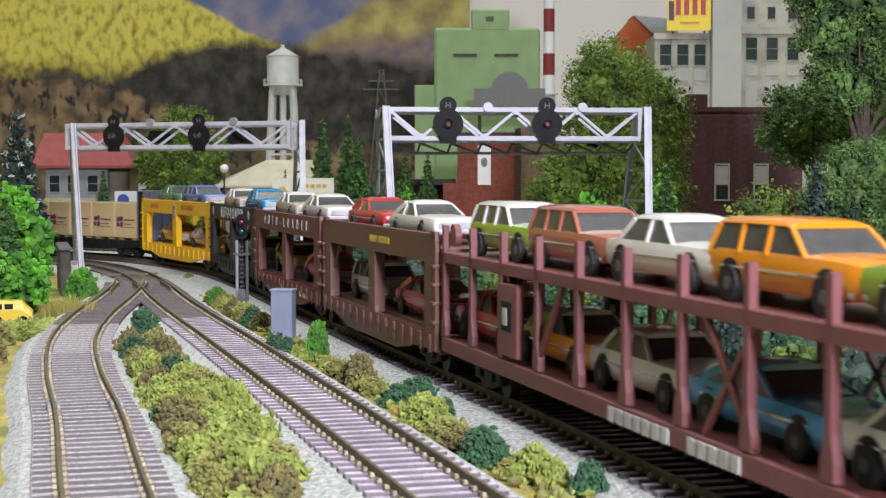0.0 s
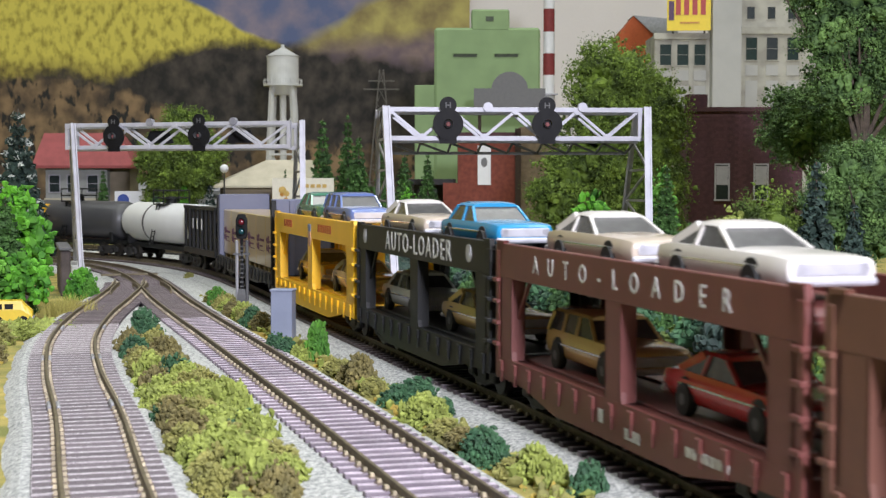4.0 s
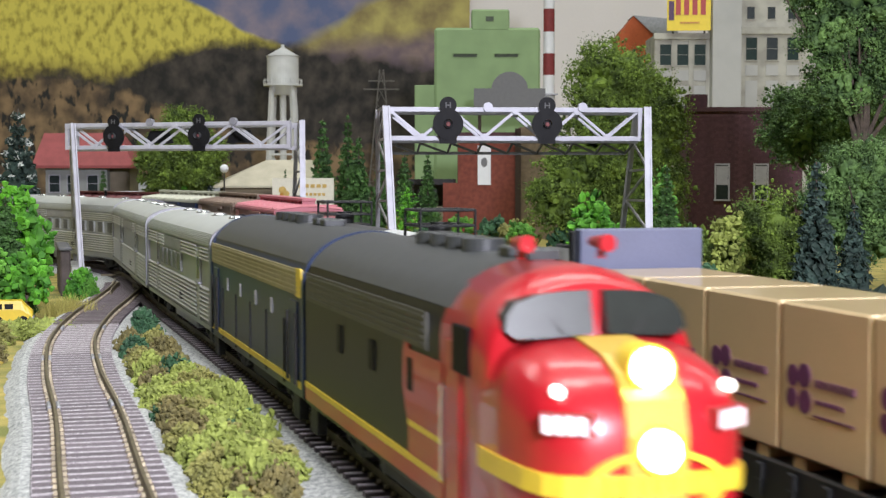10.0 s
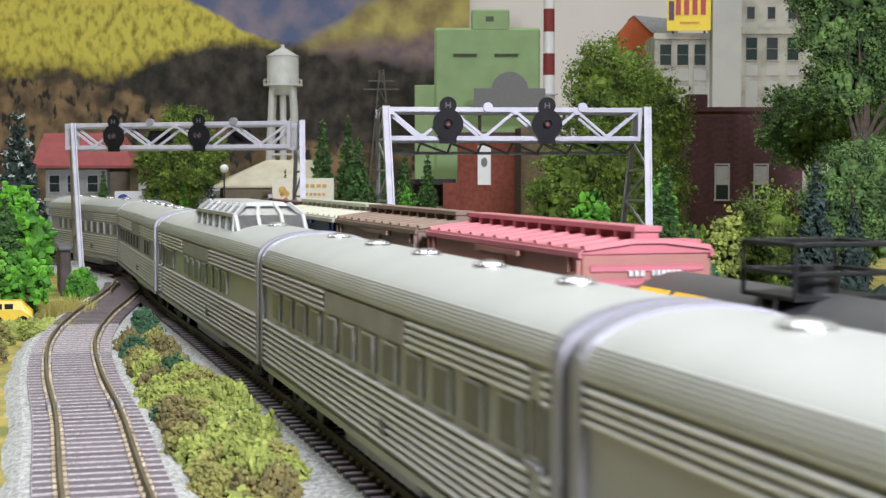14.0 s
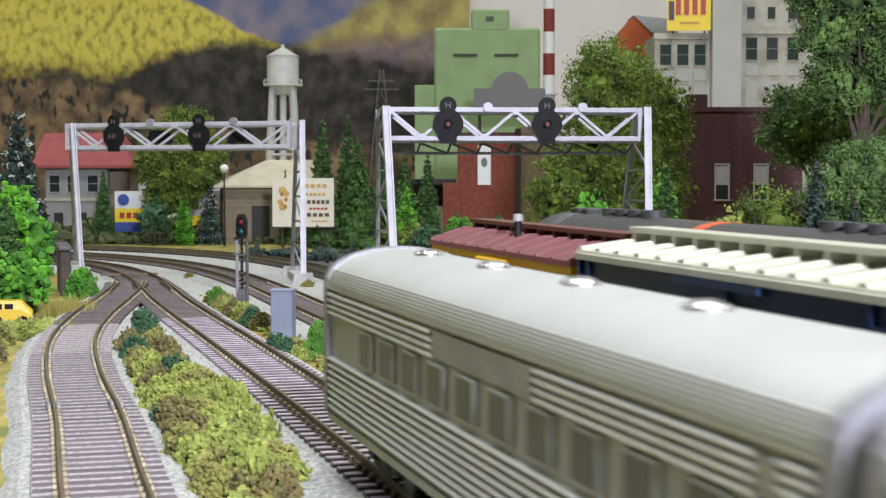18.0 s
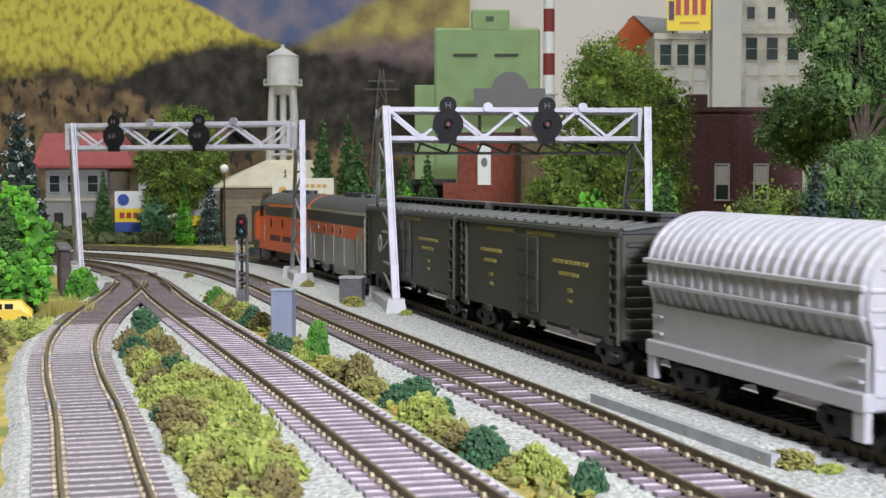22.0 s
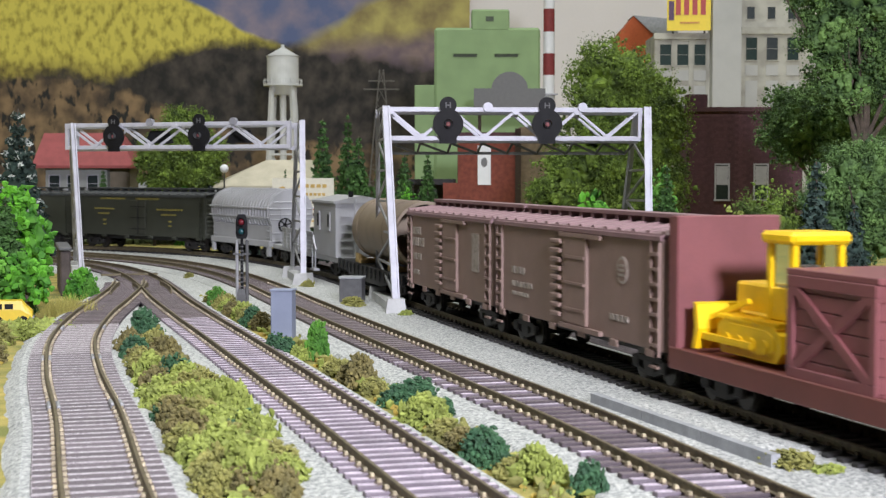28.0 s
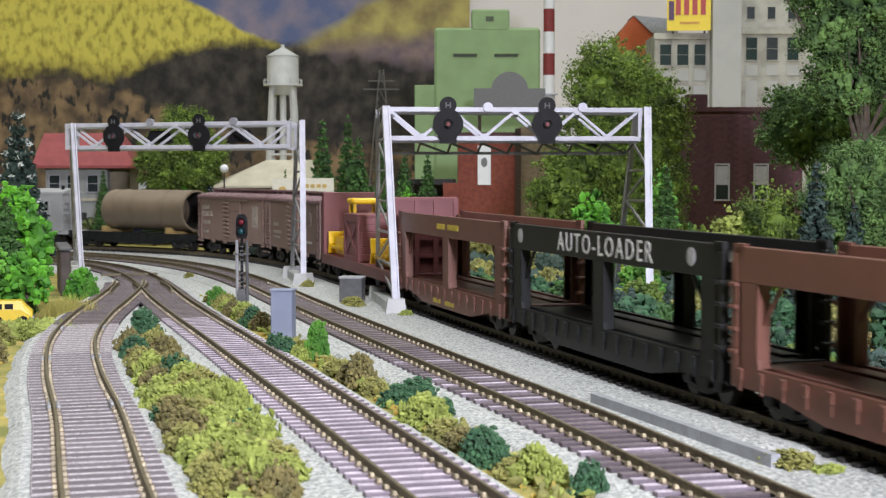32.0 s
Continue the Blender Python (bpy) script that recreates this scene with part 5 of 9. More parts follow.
tagged(new("ground_cover", lump_mesh("ground_cover", c, 2.6 + 2.4 * r.random(3600), NEEDLE_BLUE, r, False, 0.35)), "dark green ground cover behind the main track", "ground cover", kind="stuff")
b = thing("street_lamp", "slim street lamp with a white globe", "lamp", mm(-214, 1465, 0))
part("post", rod(bmesh.new(), (0, 0, -0.5), (0, 0, 72), 1.1, 0.7, 8), DARK, b)
part("globe", ball(bmesh.new(), (0, 0, 75), 4.2, 3), WHITE, b, "white glass globe", True)
# ---------------------------------------------------------------- trains: place of every car along its track
SPEED = {"A": ((0, -578.0), (6, 34.0), (9, 340.0), (32, 2686.0)), "B": ((0, -1620.0), (6, -421.0), (9, 178.0), (10, 379.0), (11, 583.0), (12, 780.0), (13, 985.0), (14.5, 1295.0), (17, 1822.0), (32, 4970.0)), "C": ((0, 3990.0), (15, 1970.0), (17, 1690.0), (19, 1370.0), (20, 1212.0), (21, 1075.0), (23, 812.0), (28, 142.0), (32, -394.0))}
TRACK_OF = {"A": 3, "B": 2, "C": 4}


def travel(train, t):
    ts, ss = zip(*SPEED[train])
    return float(np.interp(t, ts, ss))


def car_pose(train, middle, half, t):
    """Pose of a car whose middle lies at this distance from the train's mark: it stands on two pivots of the track; x points to the camera end."""
    k, s = TRACK_OF[train], travel(train, t) + middle
    a, b = on_track(k, s - half), on_track(k, s + half)
    c, d = (a + b) / 2, b - a
    return mm(c[0], c[1], HEAD, 0, 0, math.degrees(math.atan2(d[1], d[0])))


MOVES = []


def goes(ob, train, middle, half, local=None):
    MOVES.append((ob, train, middle, half, local))
    return ob


def motions():
    for ob, train, middle, half, local in MOVES:
        walk(ob, [(t, car_pose(train, middle, half, t) @ local if local is not None else car_pose(train, middle, half, t)) for t in [i * 0.5 for i in range(65)]])

# ---------------------------------------------------------------- rolling stock materials
OXIDE = mat("brown_red_plastic", (0.15, 0.044, 0.038), 0.45, var=0.1, scale=90, bump=0.05)
OXIDE_PINK = mat("dull_maroon_plastic", (0.20, 0.065, 0.07), 0.5, var=0.1, scale=90, bump=0.05)
BROWN = mat("warm_brown_plastic", (0.155, 0.064, 0.045), 0.45, var=0.1, scale=90, bump=0.05)
YELLOW = mat("yellow_plastic", (0.86, 0.49, 0.014), 0.35, var=0.05, scale=80, bump=0.04)
CAT_YELLOW = mat("machine_yellow_plastic", (0.88, 0.55, 0.008), 0.35, var=0.06, bump=0.04)
CARBLACK = mat("charcoal_plastic", (0.012, 0.0125, 0.013), 0.45, var=0.12, scale=90, bump=0.05, spec=0.25)
MARK_WHITE = mat("pale_lettering", (0.62, 0.62, 0.60), 0.6, bump=0)
MARK_FAINT = mat("worn_pale_lettering", (0.40, 0.34, 0.30), 0.7, var=0.3, scale=500, bump=0)
MARK_RED = mat("red_lettering", (0.42, 0.05, 0.01), 0.6, bump=0)
MARK_YELLOW = mat("yellow_lettering", (0.62, 0.47, 0.06), 0.6, bump=0)
MARK_GREEN = mat("olive_lettering", (0.30, 0.30, 0.08), 0.6, bump=0)
MARK_PURPLE = mat("purple_print", (0.12, 0.03, 0.09), 0.6, bump=0)
SHIELD_BLUE = mat("shield_blue", (0.12, 0.16, 0.28), 0.5, bump=0)
SHIELD_PINK = mat("shield_pink", (0.55, 0.30, 0.20), 0.5, bump=0)
STAINLESS = mat("brushed_silver_plastic", (0.36, 0.37, 0.365), 0.36, 0.2, var=0.06, scale=70, bump=0.03)
STAIN_ROOF = mat("silver_roof", (0.46, 0.475, 0.455), 0.45, 0.05, var=0.05, scale=60, bump=0.03)
# overhead highlights on the flutes put into a brighter copy of the silver
FLUTE = mat("highlight_flute_silver", (0.66, 0.665, 0.66), 0.3, 0.4, var=0.05, scale=70, bump=0.02)
WINDOW_GREY = mat("grey_coach_glazing", (0.085, 0.085, 0.08), 0.3, var=0.2, bump=0)
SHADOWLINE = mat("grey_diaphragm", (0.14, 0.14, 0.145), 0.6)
RED = mat("glossy_red_plastic", (0.44, 0.012, 0.02), 0.32, var=0.05, bump=0.02, coat=0.3)
WARBONNET_YELLOW = mat("nose_yellow", (0.84, 0.60, 0.05), 0.35, var=0.05, bump=0)
OLIVE_BLACK = mat("black_green_enamel", (0.009, 0.010, 0.009), 0.4, var=0.1, bump=0.03, spec=0.25)
ROOF_BLACK = mat("matt_black_roof", (0.048, 0.052, 0.054), 0.42, var=0.15, bump=0.06)
NAVY = mat("navy_enamel", (0.018, 0.034, 0.085), 0.35, var=0.08, bump=0.03, spec=0.25)
OLD_GOLD = mat("old_gold_band", (0.40, 0.345, 0.20), 0.5, var=0.1)
GRILLE = mat("grey_grille", (0.10, 0.098, 0.09), 0.5, 0.4, var=0.15)
ORANGE = mat("orange_enamel", (0.62, 0.10, 0.02), 0.4, var=0.05, bump=0.03)
BOX_BROWN = mat("mauve_brown_boxcar", (0.25, 0.165, 0.14), 0.6, var=0.1, scale=80, bump=0.06)
BOX_ROOF = mat("mauve_boxcar_roof", (0.22, 0.13, 0.14), 0.6, var=0.1, scale=80)
PINK = mat("faded_rose_red", (0.50, 0.155, 0.185), 0.5, var=0.08, scale=80)
PINK_SIDE = mat("faded_brown_pink", (0.36, 0.16, 0.13), 0.55, var=0.08, scale=80)
BOX_TAUPE = mat("taupe_boxcar", (0.22, 0.15, 0.11), 0.55, var=0.1, scale=80)
CREAM_ROOF = mat("cream_roof", (0.50, 0.50, 0.40), 0.55, var=0.08, scale=80)
REEFER = mat("dark_olive_reefer", (0.042, 0.045, 0.034), 0.5, var=0.12, scale=80, bump=0.06)
HOPPER = mat("bright_silver_plastic", (0.45, 0.45, 0.475), 0.38, 0.2, var=0.06, scale=80, bump=0.03)
PALE_GREY = mat("pale_grey_plastic", (0.39, 0.39, 0.405), 0.5, var=0.06, scale=80, bump=0.03)
PIPE = mat("dull_brown_pipe", (0.25, 0.19, 0.135), 0.55, var=0.15, scale=60, bump=0.1)
# bore coloured near black for the shade inside the pipe
PIPE_IN = mat("shaded_pipe_bore", (0.02, 0.016, 0.014), 0.8)
WOOD = mat("raw_wood", (0.48, 0.33, 0.13), 0.7, var=0.2, scale=200)
CARDBOARD = mat("tan_glossy_wrapping", (0.62, 0.46, 0.25), 0.3, var=0.06, scale=50, bump=0.03, coat=0.6)
BULKHEAD = mat("blue_grey_bulkhead", (0.12, 0.13, 0.20), 0.45, var=0.08, scale=60)
GLASS_DARK = mat("smoked_glass", (0.007, 0.007, 0.008), 0.5, var=0.1, bump=0, spec=0.08)
GLASS_GREY = mat("grey_car_glazing", (0.075, 0.075, 0.075), 0.2, var=0.2, bump=0)
TRIM_SILVER = mat("silver_trim_plastic", (0.50, 0.50, 0.54), 0.4, 0.15, var=0.1, bump=0)
CHROME = mat("bright_chrome", (0.75, 0.76, 0.78), 0.15, 0.9, var=0.05, bump=0)
TYRE = mat("black_tyre", (0.015, 0.015, 0.015), 0.7, bump=0.05)
HEADLIGHT = mat("lit_headlight", (1.0, 0.72, 0.34), 0.3, bump=0, var=0.0, emit=130)
SCREEN = mat("dark_green_windscreen", (0.03, 0.034, 0.03), 0.3, var=0.15, bump=0, spec=0.2)
PILOT_BLACK = mat("glossy_black_pilot", (0.010, 0.010, 0.011), 0.3, var=0.2, bump=0.03, spec=0.3)
NOSE_GOLD = mat("golden_nose_paint", (0.56, 0.37, 0.06), 0.4, var=0.06, bump=0)
CLASSLIGHT = mat("lit_class_light", (1.0, 0.93, 0.85), 0.3, bump=0, var=0.0, emit=5)
NUMBERBOARD = mat("dark_red_number_board", (0.22, 0.008, 0.01), 0.3, bump=0, var=0.0)
LITBARS = mat("lit_white_figures", (0.95, 0.85, 0.88), 0.4, bump=0, var=0.0, emit=0.5)
TANKW = mat("white_tank_plastic", (0.74, 0.75, 0.76), 0.35, var=0.04, scale=60, bump=0.02)
TANKK = mat("charcoal_tank_plastic", (0.06, 0.06, 0.065), 0.42, var=0.08, scale=60, bump=0.02)


def cached(fn):
    """Keeps the mesh that fn builds, so that alike parts share it."""
    store = {}

    def inner(*a):
        if a not in store:
            o = fn(*a)
            store[a] = o.data
            bpy.data.objects.remove(o)
        return store[a]
    return inner


@cached
def axle_mesh(r=5.0):
    bm = bmesh.new()
    for y in (-8.6, 8.6):
        rod(bm, (0, y - 1.1, 0), (0, y + 1.1, 0), r, n=20)
        rod(bm, (0, y - (1.5 if y > 0 else 0.2), 0), (0, y + (0.2 if y > 0 else 1.5), 0), r + 0.6, n=20)
    rod(bm, (0, -9, 0), (0, 9, 0), 1.0)
    return part("axle", bm, WHEEL)


@cached
def truck_mesh(material):
    bm = bmesh.new()
    for y in (-11.4, 11.4):
        for x in (-10, 10):
            box(bm, x - 2.4, y - 1, 3.6, x + 2.4, y + 1, 7.6, bev=0.4)
        beam(bm, (-10, y, 7.2), (10, y, 7.2), 1.4, 1.6)
        beam(bm, (-9, y, 4.2), (-3, y, 2.6), 1.3, 1.4)
        beam(bm, (9, y, 4.2), (3, y, 2.6), 1.3, 1.4)
        box(bm, -4, y - 0.8, 2.0, 4, y + 0.8, 7.0, bev=0.3)
        for x in (-2.4, -0.8, 0.8, 2.4):
            rod(bm, (x, y - 1.3 * (1 if y > 0 else -1), 2.8), (x, y - 1.3 * (1 if y > 0 else -1), 6.6), 0.6, n=6)
    box(bm, -3, -11, 4.5, 3, 11, 8.5)
    return part("truck", bm, material)


def truck(parent, x, material=DARK, base=10.0):
    t = share("truck", truck_mesh(material), parent, mm(x, 0, 0))
    for dx in (-base, base):
        share("wheelset", axle_mesh(5.0), t, mm(dx, 0, 5.0))
    return t


@cached
def coupler_mesh():
    bm = bx(-3, -1, 6.5, 2, 1, 8.5)
    box(bm, 2, -2, 6, 4.4, 2, 9.2, bev=0.5)
    return part("coupler", bm, DARK)


def running_gear(car, L, inset=22, material=DARK):
    for sx in (-1, 1):
        truck(car, sx * (L / 2 - inset), material)
        share("coupler", coupler_mesh(), car, mm(sx * (L / 2 + 0.5), 0, 0, 0, 0, 0 if sx > 0 else 180))


def bars(name, rows, y, material, parent, label=""):
    """Unreadable lettering: rows of (x0, x1, z0, z1) on the side at y."""
    for x0, x1, z0, z1 in rows:
        part(name, bx(x0, y - 0.16, z0, x1, y + 0.16, z1), material, parent, label)


# ---------------------------------------------------------------- model automobiles carried by the racks
def rounded(w, z0, z1, x, r=0.22):
    k = w * r
    return [(x, -w, z0 + 0.8), (x, -w, z1 - k * 0.7), (x, -w + k, z1), (x, w - k, z1), (x, w, z1 - k * 0.7), (x, w, z0 + 0.8), (x, w - k, z0), (x, -w + k, z0)]


def shell_ring(x, w, z0, z1):
    """Half-rounded cross-section of a car body: rocker, bulged side, shoulder and slightly crowned top."""
    h = z1 - z0
    half = [(0.88, z0), (0.96, z0 + 0.14 * h), (1.0, z0 + 0.5 * h), (0.975, z0 + 0.78 * h), (0.93, z1 - 0.25), (0.8, z1), (0.4, z1 + 0.3)]
    return [(x, -w * q, z) for q, z in half] + [(x, w * q, z) for q, z in reversed(half)]


@cached
def auto_body(style, paint):
    sec = {"sedan": [(-29.4, 8.0, 4.6, 8.4), (-28.6, 8.9, 3.8, 9.0), (-24, 9.4, 3.0, 9.5), (-18, 9.6, 2.8, 9.7), (8, 9.6, 2.8, 9.6), (22, 9.5, 2.9, 9.4), (27.5, 9.3, 3.3, 9.1), (29, 8.9, 3.8, 8.7), (29.6, 8.2, 4.6, 8.0)],
           "wagon": [(-27.4, 8.4, 4.4, 9.2), (-26.6, 9.2, 3.4, 9.9), (-22, 9.5, 2.9, 10.1), (6, 9.6, 2.8, 10.0), (12, 9.6, 2.8, 9.9), (22, 9.4, 3.0, 9.6), (26, 9.2, 3.4, 9.2), (27.2, 8.8, 4.0, 8.6), (27.7, 8.2, 4.6, 8.0)],
           "coupe": [(-30, 7.8, 5.0, 8.2), (-29, 9.0, 3.8, 8.9), (-24, 9.6, 3.0, 9.4), (-18, 9.8, 2.7, 9.7), (6, 9.8, 2.7, 9.5), (24, 9.7, 2.8, 9.1), (29.4, 9.5, 3.2, 8.8), (30.6, 9.2, 3.8, 8.5), (31, 8.6, 4.4, 7.9)]}[style]
    return part("body", loft([shell_ring(*q) for q in sec]), paint, smooth="angle")


def cabin_sections(style):
    if style == "wagon":
        return [(-26.4, 8.9), (-23.8, 7.6), (2, 7.5), (9.5, 8.8)]
    if style == "coupe":
        return [(-21, 8.9), (-12, 7.0), (-2, 6.9), (7.5, 8.8)]
    return [(-19, 8.9), (-13.5, 7.3), (1, 7.2), (8.5, 8.8)]


ROOF_Z = {"sedan": 14.2, "wagon": 14.8, "coupe": 13.6}


@cached
def auto_glass(style):
    (xa, wa), (xb, wb), (xc, wc), (xd, wd) = cabin_sections(style)
    zt = ROOF_Z[style]
    return part("glazing", loft([[(xa, -wa, 9.4), (xd, -wd, 9.2), (xd, wd, 9.2), (xa, wa, 9.4)], [(xb, -wb, zt), (xc, -wc, zt), (xc, wc, zt), (xb, wb, zt)]]), GLASS_GREY)


@cached
def auto_roof(style, paint):
    (xa, wa), (xb, wb), (xc, wc), (xd, wd) = cabin_sections(style)
    zt = ROOF_Z[style]
    def ring(x, w, z):
        return [(x, -w, z), (x, -w * 0.93, z + 0.7), (x, -w * 0.6, z + 1.15), (x, w * 0.6, z + 1.15), (x, w * 0.93, z + 0.7), (x, w, z)]
    bm = loft([ring(xb - 0.9, wb, zt - 0.5), ring(xb + 1.5, wb + 0.3, zt - 0.1), ring((xb + xc) / 2, wb + 0.4, zt), ring(xc - 1.5, wc + 0.3, zt - 0.1), ring(xc + 0.9, wc, zt - 0.5)])
    return part("roof", bm, paint, smooth="angle")


def pillar_lines(style):
    (xa, wa), (xb, wb), (xc, wc), (xd, wd) = cabin_sections(style)
    zt = ROOF_Z[style]
    out = []
    for s in (-1, 1):
        out += [((xa + 0.6, s * (wa - 0.3), 9.3), (xb + 0.6, s * (wb - 0.1), zt - 0.3), 1.2, 1.0 if style != "coupe" else 2.2), ((xd, s * wd, 9.2), (xc + 0.4, s * wc, zt - 0.3), 0.8, 0.7)]
        out += [((xm, s * (wa + 0.05), 9.3), (xm, s * (wb + 0.1), zt - 0.2), 0.9, 0.8) for xm in {"wagon": (-14, -4), "coupe": (-9,), "sedan": (-4,)}[style]]
    return out


@cached
def auto_pillar(style, paint, i):
    return part("pillar", beam(bmesh.new(), *pillar_lines(style)[i]), paint)


@cached
def auto_wheel():
    bm = bmesh.new()
    rod(bm, (0, -1.1, 0), (0, 1.1, 0), 3.5, n=18)
    return part("wheel", bm, TYRE)


@cached
def auto_hub():
    bm = bmesh.new()
    rod(bm, (0, -1.2, 0), (0, 1.2, 0), 1.3, n=14)
    return part("hubcap", bm, DARKGREY)


@cached
def auto_bumper():
    bm = bx(-0.8, -9.2, -0.8, 0.8, 9.2, 0.8, bev=0.5)
    return part("bumper", bm, TRIM_SILVER)


@cached
def auto_grille():
    return part("grille", bx(-0.4, -7.6, -1.3, 0.4, 7.6, 1.3, bev=0.3), TRIM_SILVER)


@cached
def auto_lamp():
    bm = bmesh.new()
    rod(bm, (-0.5, 0, 0), (0.5, 0, 0), 1.15, n=14)
    return part("headlight", bm, TRIM_SILVER)


@cached
def auto_arch():
    """Dark wheel opening in the body side."""
    bm = bmesh.new()
    rod(bm, (0, -0.4, 0), (0, 0.4, 0), 4.3, n=20)
    return part("wheel_arch", bm, TYRE)


@cached
def auto_trim():
    return part("side_trim", bx(-20, -0.2, -0.25, 20, 0.2, 0.25, bev=0.1), CHROME)


def automobile(style, paint, roof_paint, label, train, middle, half, x, z, flip=False, size=1.0):
    sc = Matrix.Diagonal((size, 1 + (size - 1) * 0.4, 1 + (size - 1) * 0.6, 1))
    a = thing("model_automobile", label if len(label.split()) > 7 else label + " on the rack car", "toy car", group="model automobiles on the rack cars")
    share("body", auto_body(style, paint), a, sc)
    share("glazing", auto_glass(style), a, sc)
    roof = share("roof", auto_roof(style, roof_paint), a, sc)
    for i in range(len(pillar_lines(style))):
        share("pillar", auto_pillar(style, roof_paint, i), roof, Matrix())
    for sy in (-1, 1):
        share("side_trim", auto_trim(), a, sc @ mm(0, sy * 9.6, 6.6))
    nose = {"sedan": 29.6, "wagon": 27.7, "coupe": 31.0}[style]
    tail = {"sedan": -29.2, "wagon": -27.2, "coupe": -29.8}[style]
    for sx in (nose, tail):
        share("bumper", auto_bumper(), a, sc @ mm(sx, 0, 4.3))
    share("grille", auto_grille(), a, sc @ mm(nose - 0.1, 0, 6.6))
    for sy in (-6.6, 6.6):
        share("headlight", auto_lamp(), a, sc @ mm(nose - 0.2, sy, 6.7))
    for wx in (-16.5, 17):
        for sy in (-8.9, 8.9):
            share("wheel_arch", auto_arch(), a, sc @ mm(wx, sy * 1.035, 4.0))
            w = share("wheel", auto_wheel(), a, sc @ mm(wx, sy * 1.03, 3.5))
            share("hubcap", auto_hub(), w, Matrix())
    goes(a, train, middle, half, mm(x, 0, z, 0, 0, 180 if flip else 0))
    return a


# ---------------------------------------------------------------- two-deck auto rack
def side_sill(L, depth, material, car, y):
    """Fish-belly side sill with stake pockets."""
    prof = [(-L / 2, 14), (L / 2, 14), (L / 2, 8.4), (L / 2 - 24, 8.0), (L / 2 - 48, depth), (-L / 2 + 48, depth), (-L / 2 + 24, 8.0), (-L / 2, 8.4)]
    bm = loft([[(x, yy, z) for x, z in prof] for yy in (y - 0.8, y + 0.8)])
    sill = part("side_sill", bm, material, car)
    yo = y + (0.8 if y > 0 else -0.8)
    n = int(L / 11)
    for i in range(n):
        x = -L / 2 + L * (i + 0.5) / n
        bm = bx(x - 1.3, min(yo, yo * 1.05), 10.2, x + 1.3, max(yo, yo * 1.05), 13.4, bev=0.25)
        box(bm, x - 0.5, min(yo, yo * 1.03), 7.4, x + 0.5, max(yo, yo * 1.03), 10.4)
        part("stake_pocket", bm, material, sill)
    return sill


def auto_rack(train, a, b, material, word, word_mat, label, marks=()):
    L = b - a - 5
    car = thing("auto_rack_car", label, "rail car", group="two-deck auto rack cars")
    half = L / 2 - 24
    goes(car, train, (a + b) / 2, half)
    running_gear(car, L)
    part("lower_deck", bx(-L / 2, -15.4, 11.2, L / 2, 15.4, 13.2), material, car)
    for y in (-4.6, 4.6):
        part("wheel_channel", bx(-L / 2 + 8, y * 1.9 - 2.6, 13.0, L / 2 - 8, y * 1.9 + 2.6, 14.0, bev=0.3), material, car)
    part("upper_deck", bx(-L / 2 + 1, -15.0, 39.4, L / 2 - 1, 15.0, 41.0), material, car)
    for y in (-16, 16):
        side_sill(L, 4.4, material, car, y)
        part("side_fascia", bx(-L / 2 + 1, y - 0.8, 36.4, L / 2 - 1, y + 0.8, 46, bev=0.25), material, car)
        for x, w in ((-L / 2 + 9, 9), (0, 9), (L / 2 - 9, 9)):
            bm = loft([[(x - w / 2 - 1, y - 0.7, 13.9), (x + w / 2 + 1, y - 0.7, 13.9), (x + w / 2 + 1, y + 0.7, 13.9), (x - w / 2 - 1, y + 0.7, 13.9)]] + [[(x - w / 2, y - 0.7, z), (x + w / 2, y - 0.7, z), (x + w / 2, y + 0.7, z), (x - w / 2, y + 0.7, z)] for z in (17, 36.5)])
            box(bm, x - w / 2 - 0.2, y - (0.7 if y < 0 else 3.2), 14, x - w / 2 + 0.8, y + (3.2 if y < 0 else 0.7), 36.4)
            box(bm, x + w / 2 - 0.8, y - (0.7 if y < 0 else 3.2), 14, x + w / 2 + 0.2, y + (3.2 if y < 0 else 0.7), 36.4)
            post = part("post", bm, material, car)
        for sx in (-1, 1):
            x = sx * (L / 2 - 1.6)
            bm = bx(x - 1.6, y - 1.0, 8.0, x + 1.6, y + 1.0, 44, bev=0.3)
            ep = part("end_post", bm, material, car)
            for z in (17, 23, 29, 35):
                bm = bx(x - 2.0, y - 1.9, z, x + 2.0, y + 1.9, z + 1.1, bev=0.2)
                part("rung", bm, material, ep)
            bm = loft([[(x - 2 * sx, y - 0.8, 40), (x + 2 * sx, y - 0.8, 40), (x + 2 * sx, y + 0.8, 40), (x - 2 * sx, y + 0.8, 40)], [(x - 5 * sx, y - 0.8, 46.6), (x + 1 * sx, y - 0.8, 46.6), (x + 1 * sx, y + 0.8, 46.6), (x - 5 * sx, y + 0.8, 46.6)]])
            part("end_bracket", bm, material, car)
    for sx in (-1, 1):
        x = sx * (L / 2 - 0.8)
        part("end_beam", bx(x - 0.8, -15.2, 36, x + 0.8, 15.2, 40, bev=0.2), material, car)
        part("buffer_beam", bx(x - 0.8, -15.2, 7, x + 0.8, 15.2, 13.4, bev=0.2), material, car)
        for y in (-1, 1):
            part("brace", beam(bmesh.new(), (x - sx * 2, y * 14.6, 14), (x - sx * 22, y * 14.6, 36), 0.9, 1.0), material, car)
    if word:
        size, spread, x, z = word[1:]
        letters("lettering", word[0], size, word_mat, car, mm(x, -16.85, z, 90), 0.1, spread, "painted word on the fascia")
    for name, rows, mt in marks:
        bars(name, rows, -16.85, mt, car)
    return car, (a + b) / 2, half, L


